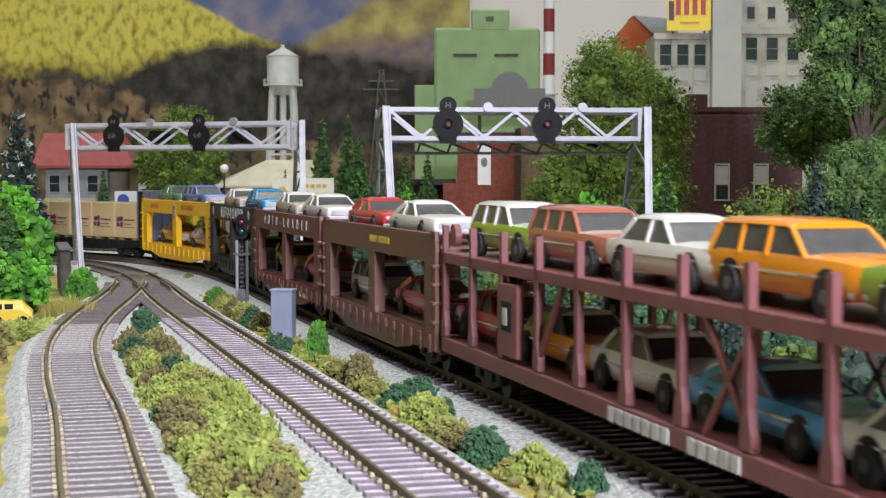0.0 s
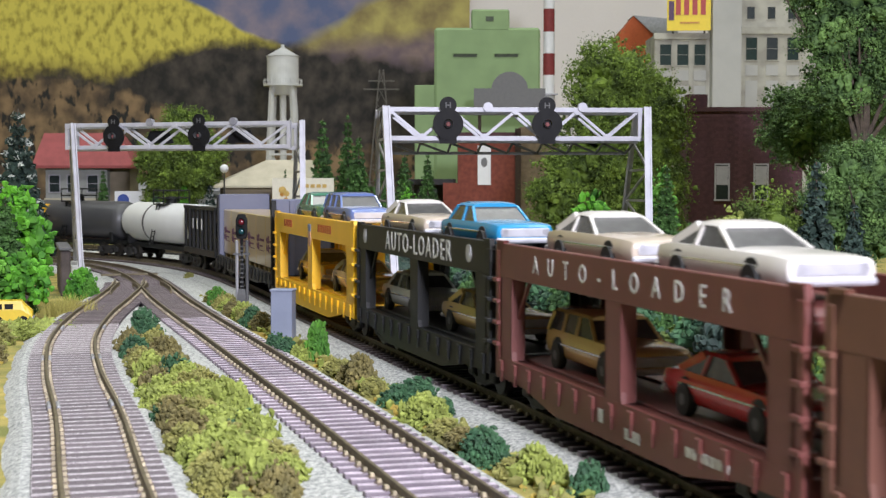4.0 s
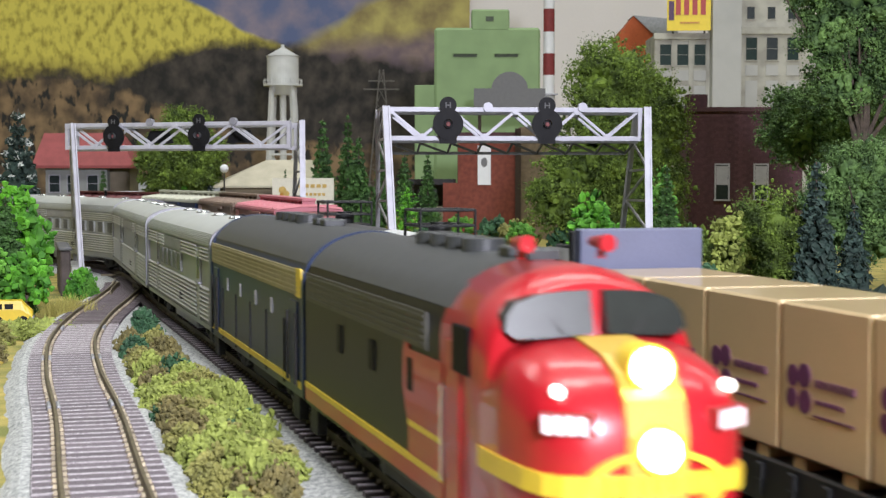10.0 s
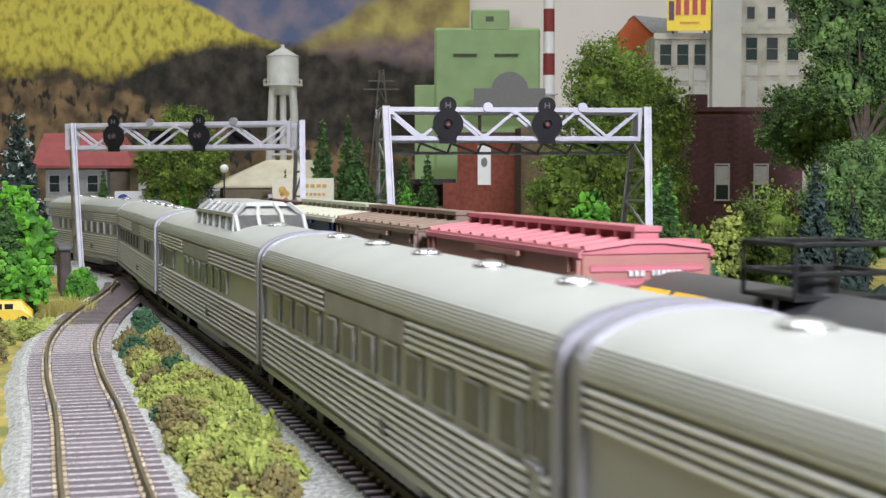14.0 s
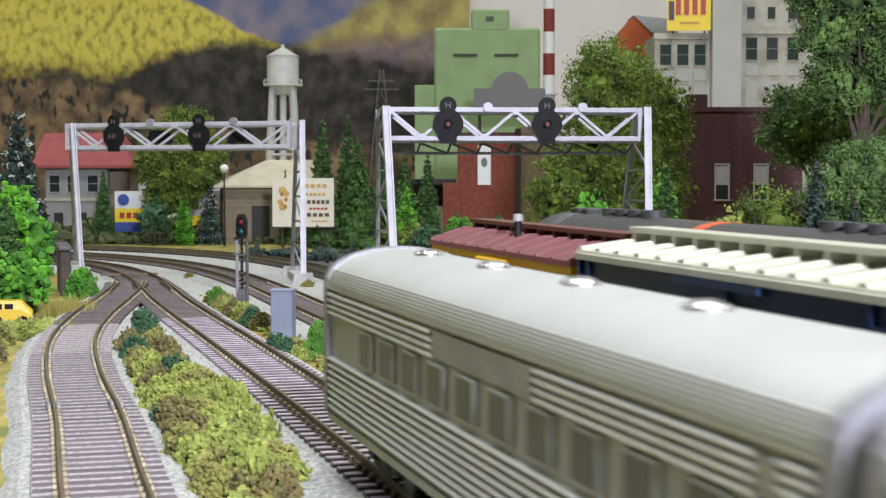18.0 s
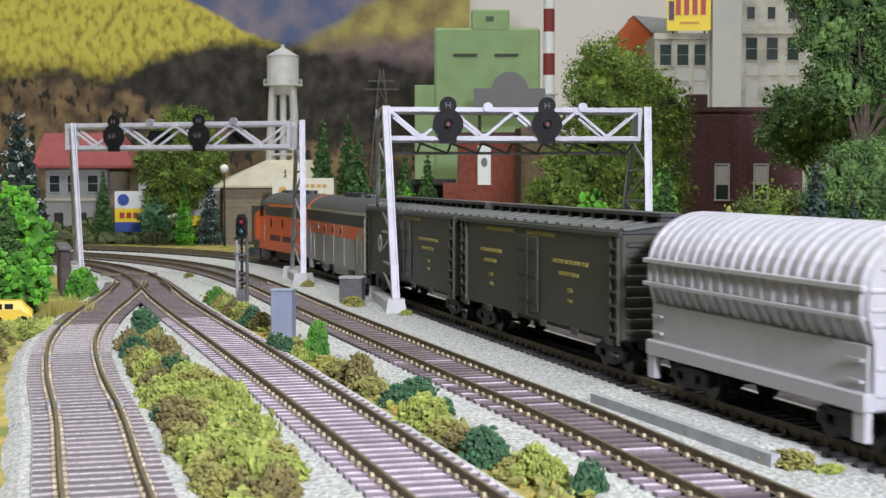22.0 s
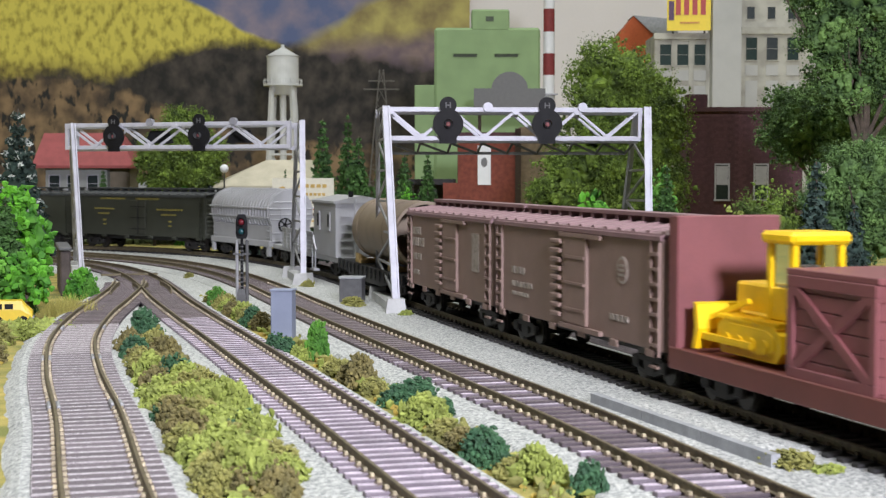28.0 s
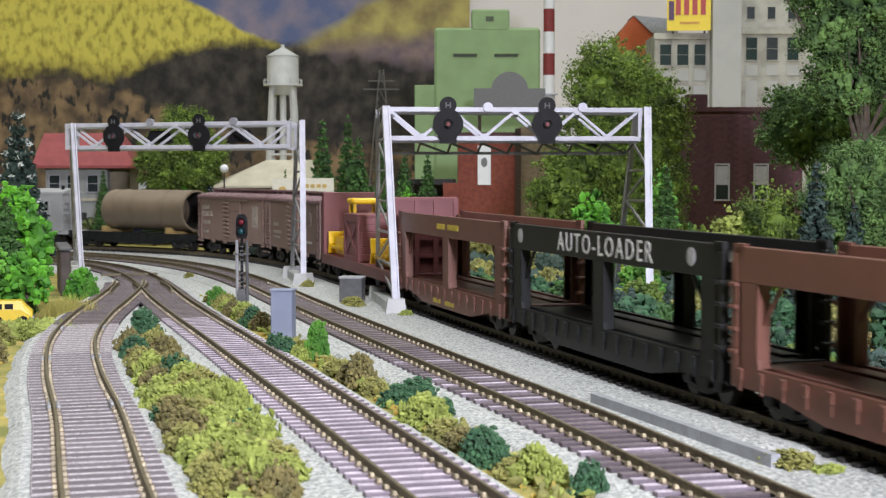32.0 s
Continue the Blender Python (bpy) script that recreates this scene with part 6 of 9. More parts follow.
def roundel(car, x, z, material, r=2.7):
    bm = bmesh.new()
    rod(bm, (x, -16.95, z), (x, -16.75, z), r, n=24)
    rod(bm, (x, -17.05, z), (x, -16.75, z), r * 0.45, n=12)
    return part("roundel", bm, material, car, "faded round emblem")


def shield(car, x, z, y=-17.0):
    pr = [(-2.6, 4.2), (-1.3, 4.7), (0, 4.2), (1.3, 4.7), (2.6, 4.2), (2.6, 1.4), (-2.6, 1.4)]
    part("emblem_top", loft([[(x + q, yy, z + w) for q, w in pr] for yy in (y - 0.12, y + 0.3)]), SHIELD_BLUE, car)
    pr = [(-2.6, 1.3), (2.6, 1.3), (2.6, -2.6), (1.6, -4.4), (0, -5.2), (-1.6, -4.4), (-2.6, -2.6)]
    part("emblem", loft([[(x + q, yy, z + w) for q, w in pr] for yy in (y - 0.12, y + 0.3)]), SHIELD_PINK, car)


def paint(name, col, rough=0.22):
    return mat(name, col, rough, var=0.04, scale=60, bump=0.0, coat=0.35)


P_WHITE, P_CREAM, P_RED, P_BLUE = paint("ivory_car_paint", (0.72, 0.69, 0.65)), paint("cream_car_paint", (0.55, 0.47, 0.38)), paint("red_car_paint", (0.50, 0.035, 0.04)), paint("sky_blue_car_paint", (0.03, 0.27, 0.52))
P_LIME, P_CORAL, P_ORANGE, P_TAN = paint("lime_car_paint", (0.30, 0.45, 0.05)), paint("coral_car_paint", (0.40, 0.13, 0.09)), paint("orange_car_paint", (0.75, 0.27, 0.015)), paint("tan_car_paint", (0.62, 0.41, 0.15))
P_SLATE, P_SEA, P_DARKRED, P_SILVERG, P_GOLD, P_LILAC = paint("slate_blue_car_paint", (0.13, 0.19, 0.42)), paint("sea_green_car_paint", (0.08, 0.24, 0.15)), paint("dark_red_car_paint", (0.46, 0.025, 0.025)), paint("pale_grey_car_paint", (0.60, 0.62, 0.62)), paint("gold_car_paint", (0.55, 0.33, 0.04)), paint("mauve_grey_car_paint", (0.33, 0.29, 0.27))
UP, LOW = 41.0, 14.0

# the open rack with slender posts
L = 296
a0, b0 = 704, 1004
car = thing("open_auto_rack", "maroon two-deck auto rack with slender posts and open sides", "rail car")
goes(car, "A", (a0 + b0) / 2, L / 2 - 34)
running_gear(car, L, 34)
part("lower_deck", bx(-L / 2, -15.4, 9.6, L / 2, 15.4, 13.0), OXIDE, car)
part("upper_deck", bx(-L / 2, -15.2, 38.6, L / 2, 15.2, 40.0), OXIDE, car)
for y in (-16, 16):
    part("side_sill", bx(-L / 2, y - 0.9, 9.0, L / 2, y + 0.9, 13.6, bev=0.3), OXIDE_PINK, car)
    part("upper_rail", bx(-L / 2, y - 0.9, 37.2, L / 2, y + 0.9, 40.6, bev=0.3), OXIDE_PINK, car)
    n = 10
    for i in range(n + 1):
        x = -L / 2 + 2 + (L - 4) * i / n
        bm = loft([[(x - w, y - d, z), (x + w, y - d, z), (x + w, y + d, z), (x - w, y + d, z)] for w, d, z in ((2.3, 0.9, 14), (2.3, 0.9, 17), (1.1, 0.9, 22), (1.1, 0.9, 49))])
        part("post", bm, OXIDE_PINK, car)
    for x0, x1 in ((40, 61), (61, 40), (-60, -40)):
        bm = bmesh.new()
        beam(bm, (x0, y, 14.5), (x1, y, 37.5), 1.3, 1.3)
        part("brace", bm, OXIDE, car)
    part("placard", bx(-L / 2 + 58, y - 1.1, 15, -L / 2 + 75, y + 1.1, 35, bev=0.3), OXIDE_PINK, car, "maroon panel with a small white and black notice")
    part("notice", bx(-L / 2 + 62, y - 1.3, 22, -L / 2 + 70.5, y + 1.3, 30), BLACK, car)
    part("notice_print", bx(-L / 2 + 63.4, y - 1.45, 23.6, -L / 2 + 67, y + 1.45, 28.4), MARK_WHITE, car)
bars("lettering", word_bars(-8, 26, 9.2, 12.6, 7), -17.0, MARK_WHITE, car, "faded white lettering")
bars("lettering", word_bars(34, 58, 9.2, 12.6, 5), -17.0, MARK_WHITE, car, "faded white lettering")
bm = rod(bmesh.new(), (-L / 2 + 8, -15.5, 46), (-L / 2 + 8, -13.5, 46), 3.5, n=24)
part("end_fin", bm, OXIDE_PINK, car)
mid, half = (a0 + b0) / 2, L / 2 - 34
for st, p1_, p2_, lb, x in (("wagon", P_LIME, P_WHITE, "lime green model station wagon with a white roof", -112), ("wagon", P_CORAL, P_CORAL, "coral model station wagon", -57), ("sedan", P_WHITE, P_WHITE, "ivory model sedan", 0), ("wagon", P_ORANGE, P_ORANGE, "orange model station wagon", 56), ("sedan", P_LIME, P_WHITE, "yellow-green model sedan", 114)):
    automobile(st, p1_, p2_, lb, "A", mid, half, x, 40.0, size=1.1)
for st, p1_, p2_, lb, x in (("sedan", P_RED, P_RED, "red model sedan", -118), ("sedan", P_ORANGE, P_LILAC, "orange model sedan with a grey roof", -58), ("sedan", P_WHITE, P_WHITE, "white model sedan", -2), ("coupe", P_BLUE, P_BLUE, "sky blue model coupe", 56), ("sedan", P_WHITE, P_WHITE, "white model sedan", 116)):
    automobile(st, p1_, p2_, lb, "A", mid, half, x - 9, 13.0, size=1.1)

# train A: loaded auto racks
car, mid, half, L = auto_rack("A", 530, 704, BROWN, None, None, "brown two-deck auto rack loaded with model cars", (("lettering", word_bars(-2, 9, 40, 42.4, 5, 0.62) + word_bars(11, 27, 40, 42.4, 7, 0.62), MARK_YELLOW),))
for st, p1_, p2_, lb, x, z in (("coupe", P_RED, P_RED, "red model coupe", -42, UP), ("coupe", P_WHITE, P_WHITE, "ivory model coupe", 26, UP), ("wagon", P_SILVERG, P_SILVERG, "pale grey model wagon", -38, LOW), ("coupe", P_DARKRED, P_DARKRED, "dark red model coupe", 34, LOW)):
    automobile(st, p1_, p2_, lb, "A", mid, half, x, z)
car, mid, half, L = auto_rack("A", 350, 530, OXIDE, ("AUTO-LOADER", 6.6, 3.1, 2, 41.2), MARK_WHITE, "red-brown two-deck auto rack lettered AUTO-LOADER", (("lettering", word_bars(8, 17, 6.6, 9.0, 4) + word_bars(40, 60, 8.6, 10.6, 7) + [(-8, -5, 8, 11)], MARK_WHITE),))
for st, p1_, p2_, lb, x, z in (("coupe", P_CREAM, P_WHITE, "cream model coupe with a pale roof", -38, UP), ("coupe", P_WHITE, P_WHITE, "ivory model coupe", 36, UP), ("wagon", P_TAN, P_TAN, "tan model wagon", -40, LOW), ("coupe", P_DARKRED, P_DARKRED, "red model coupe", 40, LOW)):
    automobile(st, p1_, p2_, lb, "A", mid, half, x, z)
car, mid, half, L = auto_rack("A", 184, 350, CARBLACK, ("AUTO-LOADER", 9.6, 1.27, 3, 41.0), MARK_WHITE, "black two-deck auto rack lettered AUTO-LOADER")
for x in (-L / 2 + 13, L / 2 - 20):
    roundel(car, x, 41.6, PALE_GREY)
for st, p1_, p2_, lb, x, z in (("coupe", P_CREAM, P_WHITE, "ivory model coupe", -44, UP), ("sedan", P_BLUE, P_BLUE, "sky blue model sedan", 34, UP), ("sedan", P_SILVERG, P_SILVERG, "pale grey model sedan", -44, LOW), ("coupe", P_TAN, P_TAN, "tan model coupe", 36, LOW)):
    automobile(st, p1_, p2_, lb, "A", mid, half, x, z)
car, mid, half, L = auto_rack("A", 7, 184, YELLOW, None, None, "yellow two-deck auto rack with a small shield emblem", (("lettering", word_bars(-60, -40, 39.8, 43.2, 5, 0.5) + word_bars(18, 46, 39.8, 43.2, 7, 0.5), MARK_RED),))
shield(car, 0, 38)
for st, p1_, p2_, lb, x, z in (("sedan", P_SEA, P_SEA, "sea green model sedan", -42, UP), ("wagon", P_SLATE, P_SLATE, "slate blue model wagon with chrome bumper", 20, UP), ("sedan", P_GOLD, P_LILAC, "gold model sedan", -38, LOW), ("coupe", P_LILAC, P_LILAC, "mauve-grey model coupe", 38, LOW)):
    automobile(st, p1_, p2_, lb, "A", mid, half, x, z)

# bulkhead flat car with printed containers
a0, b0 = -202, 0
L = b0 - a0 - 5
mid, half = (a0 + b0) / 2, L / 2 - 25
car = thing("bulkhead_flat_car", "black bulkhead flat car with blue-grey end walls", "rail car")
goes(car, "A", mid, half)
running_gear(car, L, 25)
part("deck", bx(-L / 2, -15.4, 10.5, L / 2, 15.4, 13.0), CARBLACK, car)
for y in (-16, 16):
    side_sill(L, 6.2, CARBLACK, car, y)
for sx in (-1, 1):
    x = sx * (L / 2 - 4)
    part("bulkhead", bx(x - 2.2, -16, 13, x + 2.2, 16, 52, bev=0.4), BULKHEAD, car, "tall blue-grey end wall")
    for y in (-15.6, -6, 6, 15.6):
        part("stiffener", bx(x + sx * 2.2 - 1.1, y - 1.4, 8, x + sx * 2.2 + 1.1, y + 1.4, 51.4, bev=0.3), BULKHEAD if abs(y) < 10 else CARBLACK, car)
for i in range(6):
    w = (L - 16) / 6
    x = -L / 2 + 8 + w * (i + 0.5)
    c = thing("wrapped_crate", "tan wrapped crate with purple printed marks", "crate", group="crates on the flat car")
    part("wrapping", bx(-w / 2 + 0.4, -13.4, 2.2, w / 2 - 0.4, 13.4, 29.5, bev=0.5), CARDBOARD, c)
    for sx in (-0.28, 0.28):
        part("skid", bx(sx * w - 2, -13, 0, sx * w + 2, 13, 2.2), WOOD, c)
    for q, zz, rr in ((-2.4, 16.6, 2.0), (1.6, 17.0, 2.2), (-2.8, 12.6, 1.8), (1.8, 12.4, 2.2)):
        part("printed_emblem", rod(bmesh.new(), (-w * 0.26 + q, -13.55, zz), (-w * 0.26 + q, -13.3, zz), rr, n=14), MARK_PURPLE, c, "purple rounded emblem")
    bars("lettering", word_bars(-w * 0.08, w * 0.36, 15.4, 16.8, 8, 0.6), -13.45, MARK_PURPLE, c)
    bars("lettering", word_bars(-w * 0.08, w * 0.24, 12.5, 13.3, 6, 0.7), -13.45, MARK_PURPLE, c)
    bars("lettering", [(-w * 0.10, w * 0.34, 10.2, 10.6)], -13.45, MARK_PURPLE, c)
    goes(c, "A", mid, half, mm(x, 0, 13.0))

# black open-top hopper
a0, b0 = -300, -202
L = b0 - a0 - 5
mid, half = (a0 + b0) / 2, L / 2 - 20
car = thing("open_hopper_car", "black ribbed open-top hopper car", "rail car")
goes(car, "A", mid, half)
running_gear(car, L, 18)
bm = loft([[(x, -16, 42), (x, 16, 42), (x, 16, z), (x, 9, z - 4), (x, -9, z - 4), (x, -16, z)] for x, z in ((-L / 2, 34), (-L / 2 + 14, 16), (L / 2 - 14, 16), (L / 2, 34))])
part("body", bm, CARBLACK, car)
part("load", bx(-L / 2 + 2, -14.5, 40, L / 2 - 2, 14.5, 42.6), ROOF_BLACK, car)
for y in (-16.6, 16.6):
    part("side_sill", bx(-L / 2, y - 0.8, 11, L / 2, y + 0.8, 15, bev=0.2), CARBLACK, car)
    part("top_rail", bx(-L / 2, y - 1, 41, L / 2, y + 1, 43.4, bev=0.3), CARBLACK, car)
    for i in range(8):
        x = -L / 2 + 3 + (L - 6) * i / 7
        part("rib", bx(x - 0.9, y - 0.8, 14, x + 0.9, y + 0.8, 42, bev=0.2), CARBLACK, car)
for i in range(3):
    bars("lettering", [(-18 + i * 13, -15.5 + i * 13, 28, 35)], -17.5, MARK_WHITE, car)


def tank_car(a, b, shell, band, label):
    L = b - a - 6
    car = thing("tank_car", label, "rail car", group="tank cars")
    goes(car, "A", (a + b) / 2, L / 2 - 22)
    running_gear(car, L, 20)
    part("underframe", bx(-L / 2, -8, 9, L / 2, 8, 12.5, bev=0.4), CARBLACK, car)
    bm = bmesh.new()
    rings = []
    for x, r in ((-L / 2 + 4, 2), (-L / 2 + 4.6, 8), (-L / 2 + 7, 12.6), (-L / 2 + 10, 14.5), (-L / 2 + 13, 15), (0, 15), (L / 2 - 13, 15), (L / 2 - 10, 14.5), (L / 2 - 7, 12.6), (L / 2 - 4.6, 8), (L / 2 - 4, 2)):
        rings.append([(x, r * math.sin(i * math.tau / 40), 28 + r * math.cos(i * math.tau / 40)) for i in range(40)])
    part("shell", loft(rings), shell, car, smooth=True)
    for x0, x1 in band:
        bm = bmesh.new()
        rod(bm, (x0, 0, 28), (x1, 0, 28), 15.15, n=40)
        part("band", bm, YELLOW if shell is TANKK else TANKK, car, "yellow painted band" if shell is TANKK else "black seam band")
    if shell is TANKK:
        for s in (-1, 1):
            for x0 in (-60, -42):
                arcs = [[(x0 + dx, s * rr * math.sin(q), 28 + rr * math.cos(q)) for dx, rr in ((0, 15.2), (15, 15.2), (15, 14.6), (0, 14.6))] for q in np.radians(np.arange(38, 79, 5))]
                part("side_panel", loft(arcs), YELLOW, car, "yellow painted panel")
    part("dome", rod(bmesh.new(), (0, 0, 42), (0, 0, 46.4), 4.2, n=20), CARBLACK, car)
    part("dome_lid", rod(bmesh.new(), (0, 0, 46.4), (0, 0, 48), 3.2, n=20), CARBLACK, car)
    part("walkway", bx(-10, -10, 41.9, 10, 10, 42.8, bev=0.2), CARBLACK, car)
    for y in (-10, 10):
        bm = bmesh.new()
        for x in (-10, 10):
            rod(bm, (x, y, 42), (x, y, 52.5), 0.5, n=6)
        for z in (47, 52.4):
            rod(bm, (-10, y, z), (10, y, z), 0.5, n=6)
        part("hand_rail", bm, CARBLACK, car)
        bm = bmesh.new()
        for x in (-3, 3):
            beam(bm, (x, y * 1.0, 42), (x, y * 1.65, 12), 0.7)
        for i in range(9):
            beam(bm, (-3, y * (1 + 0.65 * i / 9), 42 - i * 3.3), (3, y * (1 + 0.65 * i / 9), 42 - i * 3.3), 0.6)
        part("ladder", bm, CARBLACK, car)
    for x in (-10, 10):
        bm = bmesh.new()
        for z in (47, 52.4):
            rod(bm, (x, -10, z), (x, 10, z), 0.5, n=6)
        part("hand_rail", bm, CARBLACK, car)
    for x in (-L / 2 + 16, L / 2 - 16):
        part("saddle", bx(x - 2, -12, 11, x + 2, 12, 20, bev=0.5), CARBLACK, car)


tank_car(-450, -290, TANKW, ((-22, -19),), "white tank car with a black walkway and railings")
tank_car(-596, -443, TANKK, (), "charcoal tank car with yellow side panels and railings")


# ---------------------------------------------------------------- box cars
def box_car(train, a, b, side_mat, roof_mat, end_mat, label, marks=(), doors="slide", door_x=0.0, top=46.0, group="box cars", louvre=False, hgt=50.0):
    L = b - a - 6
    car = thing("box_car", label, "rail car", group=group)
    goes(car, train, (a + b) / 2, L / 2 - 22)
    running_gear(car, L, 20)
    part("underframe", bx(-L / 2 + 2, -8, 8, L / 2 - 2, 8, 12), DARK, car)
    part("body", bx(-L / 2, -16.6, 11.6, L / 2, 16.6, top, bev=0.4), side_mat, car)
    part("roof", loft([[(x, -17.4, top), (x, 17.4, top), (x, 17.0, top + 1.2), (x, 4, hgt - 1.2), (x, -4, hgt - 1.2), (x, -17.0, top + 1.2)] for x in (-L / 2 - 0.6, L / 2 + 0.6)]), roof_mat, car)
    for s in (-1, 1):
        part("eave", bx(-L / 2 - 0.6, s * 17.3 - 0.5, top - 1.0, L / 2 + 0.6, s * 17.3 + 0.5, top + 0.6, bev=0.15), roof_mat, car)
    n = int(L / 11)
    for i in range(n + 1):
        x = -L / 2 + L * i / n
        bm = loft([[(x - 2.0, y, z), (x + 2.0, y, z), (x + 0.9, y, z + 1.1), (x - 0.9, y, z + 1.1)] for y, z in ((-16.6, top + 0.9), (-4, hgt - 1.5), (4, hgt - 1.5), (16.6, top + 0.9))])
        part("roof_rib", bm, roof_mat, car)
    part("running_board", bx(-L / 2 - 1, -3.6, hgt + 1.2, L / 2 + 1, 3.6, hgt + 2.6, bev=0.15), roof_mat, car)
    for i in range(n + 1):
        x = -L / 2 + 1 + (L - 2) * i / n
        part("board_saddle", bx(x - 1.0, -3.2, hgt - 1.6, x + 1.0, 3.2, hgt + 1.3), roof_mat, car)
    for sx in (-1, 1):
        for j in range(9):
            z = 13.5 + j * 3.5
            part("end_corrugation", bx(sx * L / 2 - 0.7, -15, z, sx * L / 2 + 0.7, 15, z + 1.8, bev=0.4), end_mat, car)
        part("end_platform", bx(sx * (L / 2 - 5) - 4, 6, hgt - 1.6, sx * (L / 2 - 5) + 4, 15, hgt - 0.8), roof_mat, car)
    for y in (-17.1, 17.1):
        for sx in (-1, 1):
            lad = thing("ladder", "", "")
            for key in list(lad.keys()):
                del lad[key]
            lad.parent = car
            xx = sx * (L / 2 - 4.5)
            bm = bmesh.new()
            for dx in (-3, 3):
                box(bm, xx + dx - 0.35, y - 0.5, 10, xx + dx + 0.35, y + 0.5, top - 1)
            part("stile", bm, side_mat, lad)
            for j in range(7):
                part("rung", bx(xx - 3, y - 0.8, 13 + j * 4.6, xx + 3, y + 0.4, 13.9 + j * 4.6), side_mat, lad)
            part("stirrup", bx(xx - 3, y - 0.5, 6.4, xx + 3, y + 0.5, 7.2), side_mat, lad)
        if doors == "slide":
            dw = 22
            d = part("door", bx(door_x - dw / 2, y - 0.7, 13.4, door_x + dw / 2, y + 0.7, top - 2.4, bev=0.3), side_mat, car)
            for j in range(3):
                part("door_batten", bx(door_x - dw / 2 + 1, y - 1.1, 18 + j * 9, door_x + dw / 2 - 1, y + 1.1, 19 + j * 9), side_mat, d)
            part("door_track", bx(door_x - dw / 2 - 2, y - 1.2, top - 2.6, door_x + dw * 1.1, y + 1.2, top - 1.2), side_mat, car)
            part("door_track", bx(door_x - dw / 2 - 2, y - 1.2, 11.6, door_x + dw * 1.1, y + 1.2, 13.2), side_mat, car)
            if louvre:
                for j in range(9):
                    part("louvre", bx(door_x - dw / 2 - 10, y - 1.7, 15 + j * 3.2, door_x - dw / 2 - 1, y + 1.7, 16.7 + j * 3.2, bev=0.4), side_mat, car)
        else:
            for dx in (-5.2, 5.2):
                d = part("door", bx(door_x + dx - 5, y - 0.4, 14, door_x + dx + 5, y + 0.3, top - 4, bev=0.2), side_mat, car)
                for j in range(3):
                    part("hinge", bx(door_x + dx - 4.6, y - 0.9, 17 + j * 9.5, door_x + dx + 4.6, y + 0.2, 18.2 + j * 9.5), DARK, d)
            bm = bmesh.new()
            rod(bm, (door_x, y - 0.8, 13), (door_x, y - 0.8, top - 3), 0.5, n=6)
            part("lock_bar", bm, DARK, car)
        for i in range(6):
            x = -L / 2 + 8 + (L - 16) * i / 5
            part("sill_tab", bx(x - 3, y - 0.4, 9.6, x + 3, y + 0.4, 12, bev=0.2), side_mat, car)
    for name, rows, mt in marks:
        bars(name, rows, -16.75, mt, car)
    return car


box_car("A", -738, -598, PINK_SIDE, PINK, PINK, "faded red-pink box car with a ribbed roof", (("lettering", word_bars(-52, -30, 30, 33, 5), MARK_WHITE),))
c = bpy.data.objects["box_car"]
bm = bmesh.new()
for q in word_bars(-5, -0.5, 44.2, 45.6, 3) + word_bars(1, 9, 44.2, 45.6, 6):
    box(bm, 67.6, q[0], q[2] - 3.6, 68.1, q[1], q[3] - 3.6)
part("lettering", bm, MARK_WHITE, c, "white bars on the car end")
box_car("A", -870, -745, BOX_TAUPE, BOX_TAUPE, BOX_TAUPE, "taupe brown box car with a raised running board", (("hatch", [(-14, 2, 36.5, 42.5)], CARBLACK),))
box_car("A", -1011, -870, NAVY, CREAM_ROOF, CREAM_ROOF, "navy box car with a cream roof and ends", (("lettering", word_bars(-60, -34, 34, 36, 8) + word_bars(-60, -40, 30, 31.6, 6), MARK_WHITE),))

# caboose
a0, b0 = -1142, -1013
L = b0 - a0 - 6
car = thing("caboose", "yellow bay-window caboose with a dull pink roof", "caboose")
goes(car, "A", (a0 + b0) / 2, L / 2 - 20)
running_gear(car, L, 18)
part("body", bx(-L / 2 + 9, -15.6, 9.5, L / 2 - 9, 15.6, 43, bev=0.4), YELLOW, car)
part("roof", loft([[(x, -17.6, 42.6), (x, 17.6, 42.6), (x, 17.4, 44), (x, 6, 47.6), (x, -6, 47.6), (x, -17.4, 44)] for x in (-L / 2 - 1, L / 2 + 1)]), OXIDE_PINK, car)
for i in range(11):
    x = -L / 2 + L * i / 10
    bm = loft([[(x - 0.6, y, z), (x + 0.6, y, z), (x + 0.6, y, z + 0.8), (x - 0.6, y, z + 0.8)] for y, z in ((-17.4, 43.8), (-6, 47.4), (6, 47.4), (17.4, 43.8))])
    part("roof_rib", bm, OXIDE_PINK, car)
part("running_board", bx(-L / 2 - 2, -3.6, 49.4, L / 2 + 2, 3.6, 50.6), OXIDE, car)
for i in range(11):
    x = -L / 2 + 1 + (L - 2) * i / 10
    part("board_saddle", bx(x - 1, -3, 47, x + 1, 3, 49.5), OXIDE_PINK, car)
part("eave", bx(-L / 2, -17.0, 40.8, L / 2, -15.4, 43), YELLOW, car)
part("stove_pipe", rod(bmesh.new(), (-6, -7, 46), (-6, -7, 52.6), 1.1, n=12), CARBLACK, car)
part("pipe_cap", rod(bmesh.new(), (-6, -7, 51.6), (-6, -7, 53.6), 1.4, n=12), PALE_GREY, car, "pale cap of the stove pipe")
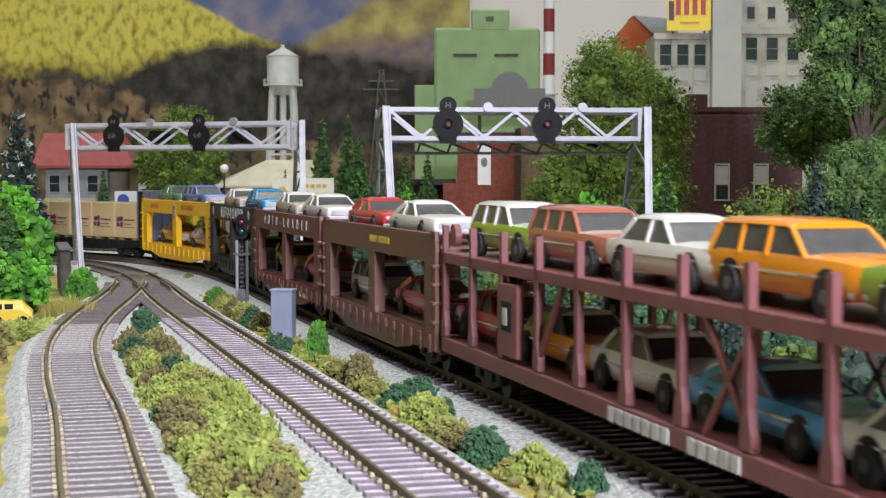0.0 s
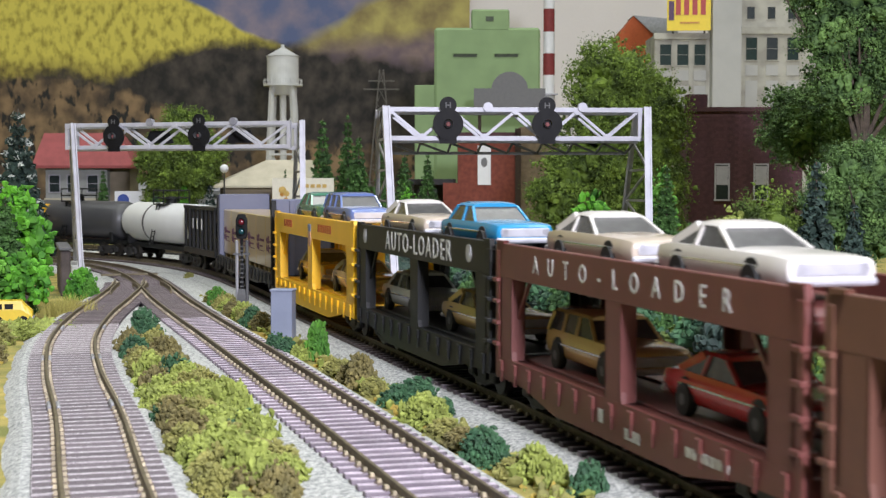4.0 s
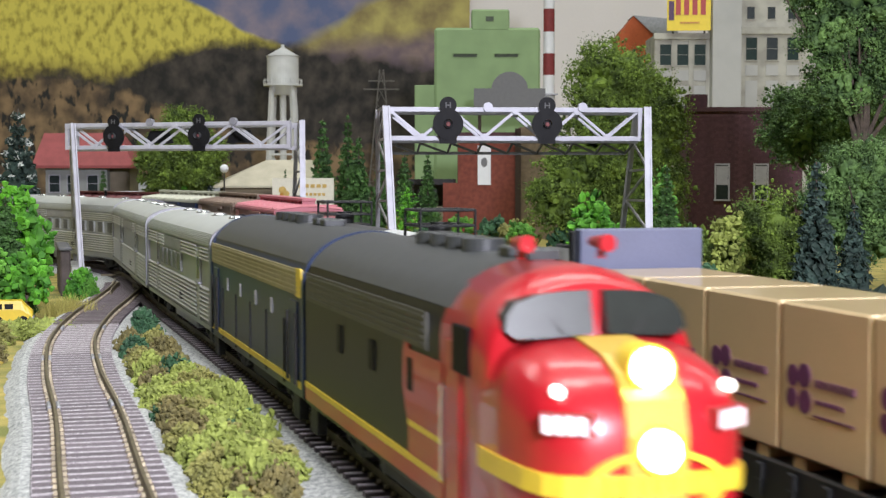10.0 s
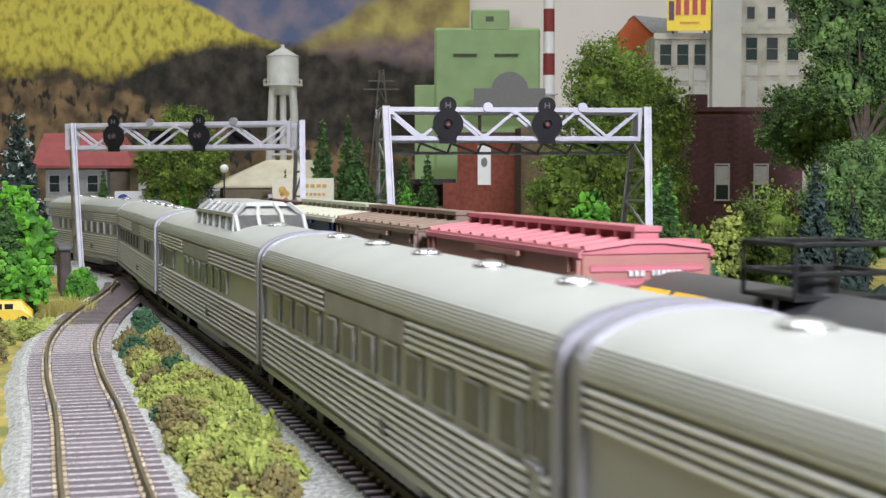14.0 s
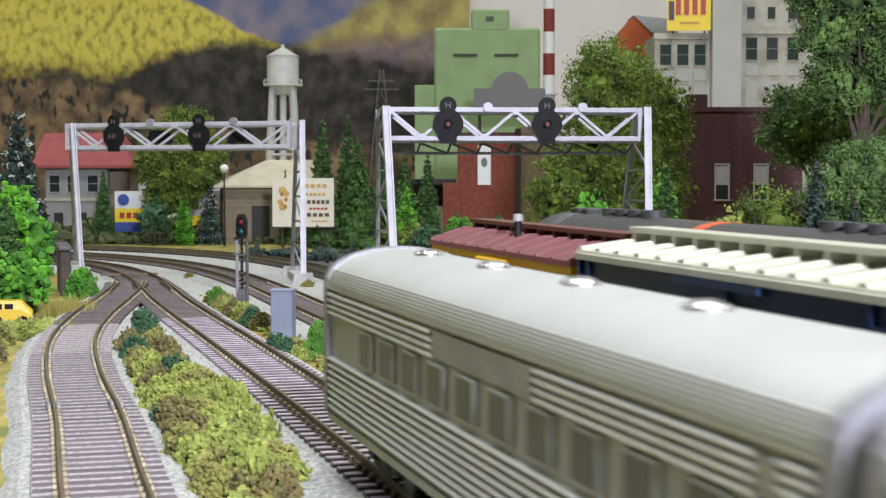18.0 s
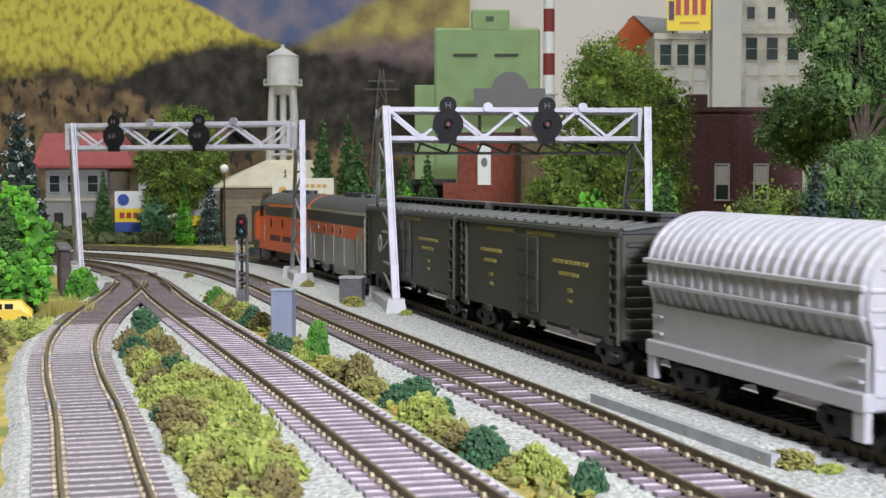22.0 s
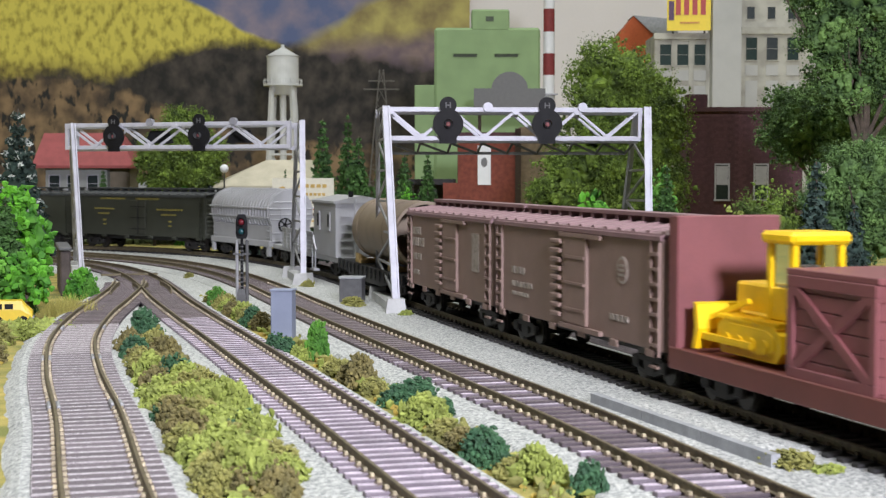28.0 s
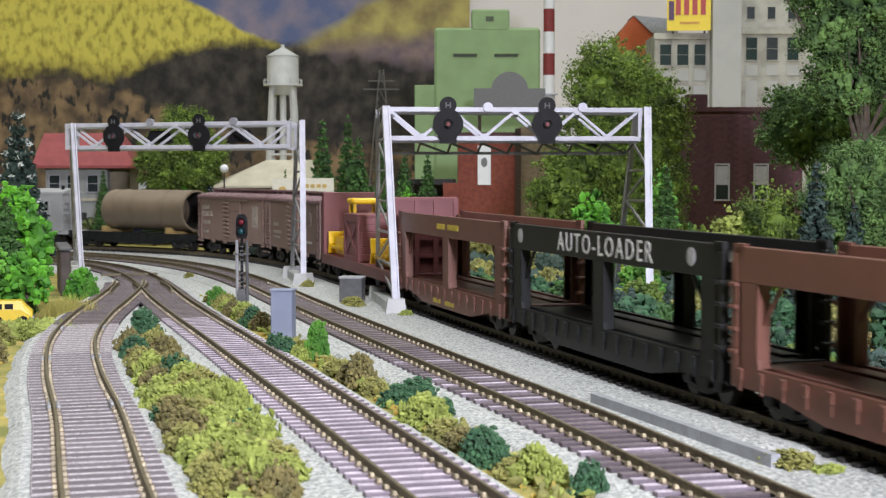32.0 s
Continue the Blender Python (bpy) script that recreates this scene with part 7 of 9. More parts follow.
for y in (-18.4, 18.4):
    part("bay", loft([[(x0, y * 0.86, 9.5), (x1, y * 0.86, 9.5), (x1, y * 0.86, 42.6), (x0, y * 0.86, 42.6)] if k == 0 else [(x0 + 3, y, 11), (x1 - 3, y, 11), (x1 - 3, y, 41), (x0 + 3, y, 41)] for k, (x0, x1) in ((0, (-14, 16)), (1, (-14, 16)))]), YELLOW, car, "bay window box")
    for x in (-8.2, -4.2, 6):
        part("window_pane", bx(x - (1.5 if x < 0 else 2.6), y - 0.25, 24, x + (1.5 if x < 0 else 2.6), y + 0.25, 34), GLASS_DARK, car)
for x in (-36, -20, 26, 38):
    part("window_pane", bx(x - 1.9, -15.85, 25, x + 1.9, -15.4, 33), GLASS_DARK, car)
    part("window_sill", bx(x - 2.6, -16.1, 23.8, x + 2.6, -15.4, 25), YELLOW, car)
part("notice_panel", bx(20, -15.9, 15, 44, -15.5, 27), WHITE, car, "white panel of small print")
for k_, w_ in ((0, 20), (1, 18), (2, 20), (3, 16)):
    bars("lettering", [(22, 22 + w_, 24.4 - 2.4 * k_, 25.4 - 2.4 * k_)], -16.0, INK, car, "line of small dark print")
for q in word_bars(-34, -17, 36, 40.4, 5, 0.6) + word_bars(20, 46, 35.6, 40.2, 7, 0.6) + word_bars(-36, -17, 14, 18.4, 7, 0.62):
    bars("lettering", [q], -15.75, MARK_RED, car, "red painted character bar")
shield(car, -28, 28, -15.9)
for sx in (-1, 1):
    part("end_platform", bx(sx * L / 2 - 6 * (sx > 0) - 3, -15, 8, sx * L / 2 + 6 * (sx < 0) + 3, 15, 10), CARBLACK, car)
    bm = bmesh.new()
    for y in (-14, -5, 5, 14):
        rod(bm, (sx * (L / 2 + 1), y, 9), (sx * (L / 2 + 1), y, 24), 0.5, n=6)
    rod(bm, (sx * (L / 2 + 1), -14, 23.6), (sx * (L / 2 + 1), 14, 23.6), 0.5, n=6)
    part("end_railing", bm, CARBLACK, car)
    for y in (-15, 15):
        part("step", bx(sx * (L / 2 - 2) - 3, y - 1.5, 1.8, sx * (L / 2 - 2) + 3, y + 1.5, 9), CARBLACK if sx < 0 else YELLOW, car)
for i in range(5):
    x = -30 + i * 15
    part("sill_bracket", bx(x - 3, -15.8, 6.5, x + 3, -15, 9.6, bev=0.3), YELLOW, car)


# ---------------------------------------------------------------- streamlined diesel units
def hood_profile(w=17.2, zb=9.0, side=37.5, top=50.6, n=16):
    pts = [(-w, zb), (-w, side)]
    for i in range(1, n):
        a = math.pi * i / n
        pts.append((-w * math.cos(a), side + (top - side) * math.sin(a)))
    return pts + [(w, side), (w, zb)]


def band(car, name, x0, x1, z0, z1, material, y=17.35, label=""):
    for s in (-1, 1):
        part(name, bx(x0, s * y - 0.18, z0, x1, s * y + 0.18, z1), material, car, label)


def diesel_details(car, L, roof_mat, under=DARK):
    for sx in (-1, 1):
        truck(car, sx * (L / 2 - 36), under, 13)
        share("coupler", coupler_mesh(), car, mm(sx * (L / 2 + 0.5), 0, 0, 0, 0, 0 if sx > 0 else 180))
    part("fuel_tank", bx(-22, -13, 2.5, 22, 13, 9.5, bev=1.2), under, car)
    for i in range(4):
        x = -28 + i * 11
        bm = rod(bmesh.new(), (x, 0, 50.2), (x, 0, 53), 4.2, n=20)
        part("roof_fan", bm, roof_mat, car)
    for x in (26, 36):
        part("exhaust", bx(x - 3, -3, 50.4, x + 3, 3, 52.6, bev=0.4), roof_mat, car)


def booster_unit(train, a, b, low, mid_band, top_band, roof_mat, label, stripe=None, portholes=False, end_mat=None):
    L = b - a - 4
    car = thing("diesel_booster_unit", label, "locomotive", group="streamlined diesel units")
    goes(car, train, (a + b) / 2, L / 2 - 36)
    diesel_details(car, L, roof_mat, STAINLESS if portholes else DARK)
    prof = hood_profile()
    part("hood", extrude_profile(prof, -L / 2, L / 2), low, car, smooth="angle")
    rp = [(y * 1.012, z + 0.25) for y, z in prof if z > 41.5]
    part("roof_panel", extrude_profile(rp, -L / 2 + 0.5, L / 2 - 0.5), roof_mat, car, smooth="angle")
    band(car, "upper_grille", -L / 2 + 1, L / 2 - 1, 34.5, 41.2, top_band)
    for s in (-1, 1):
        bm = bmesh.new()
        for j in range(5):
            box(bm, -L / 2 + 6, s * 17.5 - 0.25, 35.2 + j * 1.2, L / 2 - 6, s * 17.5 + 0.25, 35.7 + j * 1.2)
        part("grille_slats", bm, top_band, car)
        if mid_band is not None:
            part("side_band", bx(-L / 2 + 0.5, s * 17.35 - 0.18, 27, L / 2 - 0.5, s * 17.35 + 0.18, 34.3), mid_band, car)
        if stripe is not None:
            part("stripe", bx(-L / 2 + 0.5, s * 17.35 - 0.2, 11.2, L / 2 - 0.5, s * 17.35 + 0.2, 12.8), stripe, car, "thin painted stripe")
        if stripe is not None and not portholes:
            part("end_panel", bx(L / 2 - 8, s * 17.45 - 0.3, 34.2, L / 2 - 1.4, s * 17.45 + 0.3, 41.4), stripe, car, "yellow end panel of the grille band")
        if portholes:
            for x in (-48, -24, 0, 24):
                bm = rod(bmesh.new(), (x, s * 17.3, 30.6), (x, s * 17.8, 30.6), 2.6, n=20)
                pr = part("porthole", bm, CHROME, car)
                bm = rod(bmesh.new(), (x, s * 17.4, 30.6), (x, s * 18.0, 30.6), 2.0, n=20)
                part("pane", bm, GLASS_DARK, pr)
        else:
            for x in (-44, -18, 10, 36):
                part("side_window", bx(x - 1, s * 17.3 - 0.3, 27, x + 1, s * 17.3 + 0.3, 31), PALE_GREY, car)
        for x in (-L / 2 + 12, L / 2 - 12):
            d = part("side_door", bx(x - 4.5, s * 17.3 - 0.35, 11, x + 4.5, s * 17.3 + 0.35, 33, bev=0.2), low, car)
            for dx in (-5.6, 5.6):
                part("grab_rail", rod(bmesh.new(), (x + dx, s * 18.1, 12), (x + dx, s * 18.1, 30), 0.4, n=6), CHROME if portholes else DARK, d)
        for j in range(5):
            x = -L / 2 + 26 + j * (L - 52) / 4
            part("panel_seam", bx(x - 0.3, s * 17.3 - 0.25, 10, x + 0.3, s * 17.3 + 0.25, 27), DARK if not portholes else low, car)
        for x in (-L / 2 + 10, L / 2 - 10):
            part("step", bx(x - 4, s * 16 - 1.2, 3, x + 4, s * 16 + 1.2, 9), DULL_SILVER if portholes else DARK, car)
    for sx in (-1, 1):
        bm = loft([[(sx * (L / 2 - 0.2) + dx, y * 1.03, z + 0.4) for y, z in hood_profile()] for dx in ((-2.2, 1.6) if portholes else (-1.2, 1.2))])
        part("end_collar", bm, end_mat if end_mat and (sx > 0 or not portholes) else (mid_band or low), car)
        part("diaphragm", bx(sx * L / 2 - 2, -7, 10, sx * L / 2 + 2, 7, 42, bev=0.8), SHADOWLINE, car)
    return car


def cab_unit(train, a, b, nose_paint, side_paint, roof_paint, grille_paint, label, flip, warbonnet):
    """A bull-nosed cab unit; its nose points along +x, or along -x when turned round."""
    L = b - a - 4
    car = thing("diesel_cab_unit", label, "locomotive", group="streamlined diesel units")
    goes(car, train, (a + b) / 2, L / 2 - 36, mm(0, 0, 0, 0, 0, 180) if flip else None)
    diesel_details(car, L, roof_paint)
    xe, xn = L / 2 - 33, L / 2
    part("hood", extrude_profile(hood_profile(), -L / 2, xe), side_paint, car, smooth="angle")
    prof = hood_profile()
    part("roof_panel", extrude_profile([(y * 1.012, z + 0.25) for y, z in prof if z > 41.5], -L / 2 + 0.5, xe - 14), roof_paint, car, smooth="angle")
    # nose: rounded rings that shrink towards the front
    def ring(x, w, zb, zt, k):
        """k: how square the section is."""
        out = []
        for i in range(28):
            t = math.tau * (i + 0.5) / 28
            c, s = math.cos(t), math.sin(t)
            yy = math.copysign(abs(c) ** k, c) * w
            zz = (zb + zt) / 2 + math.copysign(abs(s) ** k, s) * (zt - zb) / 2
            out.append((x, yy, zz))
        return out
    cab = loft([[(x, y * sy, 9 + (z - 9) * sz) for y, z in hood_profile()] for x, sy, sz in ((xe - 16, 1.008, 1.008), (xe + 2, 1.008, 1.004), (xe + 6, 1.0, 0.985), (xe + 8.6, 0.99, 0.96), (xe + 10, 0.975, 0.93))])
    if not warbonnet:
        for f in cab.faces:
            f.material_index = 1 if f.calc_center_median().z > 33 else 0
    part("cab_shell", cab, (nose_paint, roof_paint), car, smooth=True)
    nose = loft([ring(xe + 6, 17.4, 9, 40.5, 0.48), ring(xe + 16, 17.2, 9, 40.0, 0.48), ring(xe + 24, 16.6, 9, 38.6, 0.5), ring(xe + 29, 15.4, 9.2, 36.4, 0.52), ring(xe + 32, 13.2, 9.8, 33.2, 0.56), ring(xe + 33.5, 9.5, 11, 29.5, 0.6), ring(xe + 34, 4, 14, 24, 0.7)])
    part("nose", nose, nose_paint, car, smooth=True)
    # windscreen in two raked panes, wrapped back at the outer ends
    for s in (-1, 1):
        wx = xe + 10.4
        outline = ((1.1, 40.8), (8.0, 40.3), (13.4, 40.2), (15.0, 41.4), (14.6, 43.6), (13.0, 45.6), (9.5, 46.8), (5.0, 47.3), (1.1, 47.4))
        bm = loft([[(wx + back - 0.26 * (z - 40.4) - 0.1 * y_, s * y_, z) for y_, z in outline] for back in (3.0, -1.5)])
        part("windscreen", bm, SCREEN, car, "dark raked windscreen pane")
        bm = bmesh.new()
        rod(bm, (wx + 2.2, s * 6, 40.8), (wx + 0.2, s * 9.5, 46), 0.25, n=5)
        part("wiper", bm, DARK, car)
        part("cab_window", bx(xe - 8, s * 17.35 - 0.4, 33, xe + 1, s * 17.35 + 0.4, 41, bev=0.3), GLASS_DARK, car)
        d = part("cab_door", bx(xe - 12, s * 17.4 - 0.2, 11, xe - 4, s * 17.4 + 0.2, 38, bev=0.1), nose_paint, car)
        part("grab_rail", rod(bmesh.new(), (xe - 13, s * 18.0, 14), (xe - 13, s * 18.0, 30), 0.28, n=6), CHROME, d)
        if warbonnet:
            hb = rod(bmesh.new(), (xe - 4, s * 7, 51.4), (xe - 4, s * 7, 53.5), 0.7, n=8)
            rod(hb, (xe - 8, s * 7, 54.0), (xe - 1, s * 7, 54.0), 0.8, 1.5, n=14)
            part("air_horn", hb, nose_paint, car)
        for x in (-44, -14, 16):
            part("side_window", bx(x - 2, s * 17.3 - 0.3, 26, x + 2, s * 17.3 + 0.3, 32), GLASS_DARK, car)
        part("upper_grille", bx(-L / 2 + 2, s * 17.35 - 0.2, 34.5, xe - (24 if warbonnet else 2), s * 17.35 + 0.2, 41.2), grille_paint, car)
        bm = bmesh.new()
        for j in range(5):
            box(bm, -L / 2 + 5, s * 17.5 - 0.25, 35.2 + j * 1.2, xe - 26, s * 17.5 + 0.25, 35.7 + j * 1.2)
        part("grille_slats", bm, grille_paint, car)
        for x in (xe - 14, -L / 2 + 10):
            part("step", bx(x - 4, s * 16 - 1.2, 3, x + 4, s * 16 + 1.2, 9), DARK, car)
        part("pilot_side", bx(xe - 8, s * 15 - 2, 2.5, xe + 22, s * 15 + 1.2, 9.6, bev=0.6), PILOT_BLACK, car)
    # pilot
    pil = loft([[(xe + 6, -16.8, 1.6), (xe + 6, 16.8, 1.6), (xe + 28, 15.2, 1.6), (xe + 35, 8.5, 1.6), (xe + 35, -8.5, 1.6), (xe + 28, -15.2, 1.6)], [(xe + 6, -17.3, 14.5), (xe + 6, 17.3, 14.5), (xe + 29.5, 15.8, 14.5), (xe + 34.6, 9.5, 14.5), (xe + 34.6, -9.5, 14.5), (xe + 29.5, -15.8, 14.5)]])
    part("pilot", pil, PILOT_BLACK, car, "black pilot below the nose")
    part("pilot_step", bx(xe + 33, -5.5, 1.5, xe + 36, -1.2, 4.5, bev=0.4), DARKGREY, car)
    part("pilot_step", bx(xe + 33, 1.2, 1.5, xe + 36, 5.5, 4.5, bev=0.4), DARKGREY, car)
    bm = bx(xe + 33, -3.2, 6.6, xe + 37, 3.2, 12.4, bev=0.6)
    part("coupler_pocket", bm, BLACK, car)
    if warbonnet:
        bm = loft([[(xe + 14, -4.6, 40.6), (xe + 14, 4.6, 40.6), (xe + 14, 4.6, 39), (xe + 14, -4.6, 39)], [(xe + 24.4, -4.6, 39.2), (xe + 24.4, 4.6, 39.2), (xe + 22, 4.6, 37), (xe + 22, -4.6, 37)], [(xe + 30, -4.6, 37.0), (xe + 30, 4.6, 37.0), (xe + 27, 4.6, 35), (xe + 27, -4.6, 35)], [(xe + 33.3, -4.6, 33.4), (xe + 33.3, 4.6, 33.4), (xe + 30, 4.6, 31), (xe + 30, -4.6, 31)], [(xe + 34.6, -4.6, 28.5), (xe + 34.6, 4.6, 28.5), (xe + 32, 4.6, 28), (xe + 32, -4.6, 28)], [(xe + 34.9, -4.6, 16), (xe + 34.9, 4.6, 16), (xe + 32, 4.6, 16), (xe + 32, -4.6, 16)]])
        part("nose_panel", bm, NOSE_GOLD, car, "yellow panel down the nose")
        # band round the nose, following its rounding, with an oval badge
        def at(yq):
            return xe + float(np.interp(abs(yq), (0, 4, 9.5, 13.2, 15.4, 16.6, 17.2, 17.5), (34.2, 34.2, 33.8, 32.3, 29.3, 24.3, 16, 4)))
        for s in (-1, 1):
            ys_ = [4, 6.7, 9.5, 11.3, 13.2, 14.3, 15.4, 16.0, 16.6, 16.9, 17.2, 17.45]
            bm = loft([[(at(q) + 0.4, s * (q + 0.3), z0), (at(q) + 0.4, s * (q + 0.3), z1), (at(q) - 1.5, s * (q - 0.8), z1), (at(q) - 1.5, s * (q - 0.8), z0)] for q, z0, z1 in [(q, 20.0, 23.2) for q in ys_]])
            part("nose_band", bm, WARBONNET_YELLOW, car, "yellow band round the nose")
        ov = []
        for kk, rr in ((0, 1.0), (1, 0.84)):
            ov.append([(at(10.8 * rr * math.cos(math.tau * i / 36)) + 0.75, 10.8 * rr * math.cos(math.tau * i / 36), 21.6 + 5.0 * rr * math.sin(math.tau * i / 36)) for i in range(36)])
        bm = bmesh.new()
        va, vb = [[bm.verts.new(p) for p in r_] for r_ in ov]
        for i in range(36):
            bm.faces.new((va[i], va[(i + 1) % 36], vb[(i + 1) % 36], vb[i]))
        r_ = bmesh.ops.extrude_face_region(bm, geom=bm.faces[:])
        for v in r_["geom"]:
            if isinstance(v, bmesh.types.BMVert):
                v.co.x -= 1.2
        bmesh.ops.recalc_face_normals(bm, faces=bm.faces)
        part("badge_ring", bm, WARBONNET_YELLOW, car, "yellow oval ring")
        bm = bmesh.new()
        for i in range(7):
            q = -7.2 + i * 2.4
            box(bm, at(q) + 0.2, q - 0.75, 20.4, at(q) + 0.95, q + 0.75, 23.0)
        part("badge_bars", bm, WARBONNET_YELLOW, car)
        for z, r in ((37.8, 2.9), (26.6, 2.9)):
            xx = xe + (31.6 if z > 30 else 35.0)
            part("headlight_rim", rod(bmesh.new(), (xx - 5, 0, z), (xx + 0.5, 0, z), r + 0.6, n=28), WARBONNET_YELLOW, car)
            part("headlight", ball(bmesh.new(), (xx + 0.4, 0, z), r, 3, (0.35, 1, 1)), HEADLIGHT, car, "lit warm white headlight", True)
        for s in (-1, 1):
            part("class_light", ball(bmesh.new(), (xe + 29.4, s * 13.2, 34.6), 1.05, 2, (0.7, 1, 1)), CLASSLIGHT, car, "small lit marker light", True)
            nb = part("number_board", bx(-2.4, -3.9, -1.7, 0.5, 3.9, 1.7, bev=0.3), NUMBERBOARD, car, "dark red number board with lit white bars")
            nb.matrix_basis = mm(xe + 31.6, s * 12.6, 30.2, 0, 0, s * 32)
            bm = bmesh.new()
            for q in word_bars(-3.4, 3.4, -1.3, 1.3, 4, 0.74):
                box(bm, 0.4, q[0], q[2], 0.62, q[1], q[3])
            part("number_bars", bm, LITBARS, nb)
            # warbonnet: red sweeps back from the cab, edged in yellow
            bm = loft([[(x, s * 17.4 - 0.15, z0), (x, s * 17.4 - 0.15, z1), (x, s * 17.4 + 0.15, z1), (x, s * 17.4 + 0.15, z0)] for x, z0, z1 in ((xe - 36, 20, 41), (xe - 38, 22, 36), (xe - 40, 26, 33))])
            part("red_sweep", bm, nose_paint, car)
            part("red_side", bx(xe - 36, s * 17.4 - 0.15, 10, xe - 14, s * 17.4 + 0.15, 33.5), nose_paint, car)
            part("lower_band", bx(-L / 2 + 1, s * 17.4 - 0.16, 10, xe - 30, s * 17.4 + 0.16, 13.2), nose_paint, car, "red lower band")
            part("stripe", bx(-L / 2 + 1, s * 17.45 - 0.2, 13.2, xe - 14, s * 17.45 + 0.2, 14.4), WARBONNET_YELLOW, car, "thin yellow stripe")
            part("stripe", bx(xe - 36, s * 17.45 - 0.2, 19.6, xe - 14, s * 17.45 + 0.2, 20.6), WARBONNET_YELLOW, car, "thin yellow stripe")
    else:
        for s in (-1, 1):
            part("side_panel", bx(-L / 2 + 0.5, s * 17.4 - 0.16, 10.5, xe + 2, s * 17.4 + 0.16, 34.2), nose_paint, car, "orange side panel")
        bars("lettering", word_bars(-40, -14, 16.4, 20.4, 7, 0.6) + word_bars(-8, 20, 16.4, 20.4, 7, 0.6), 17.7, DARK_BROWN, car)
        for sx in (-L / 2,):
            bm = loft([[(sx + dx, y * 1.03, z + 0.4) for y, z in hood_profile()] for dx in (-1.0, 1.4)])
            part("end_collar", bm, nose_paint, car)
    part("diaphragm", bx(-L / 2 - 1.6, -7, 10, -L / 2 + 1, 7, 42, bev=0.8), SHADOWLINE, car)
    return car


cab_unit("B", -143, 29, RED, OLIVE_BLACK, ROOF_BLACK, GRILLE, "red-nosed streamlined diesel with lit headlights and yellow band", False, True)
booster_unit("B", -308, -143, NAVY, None, OLD_GOLD, ROOF_BLACK, "navy diesel booster with an old-gold grille band", WARBONNET_YELLOW, False, NAVY)


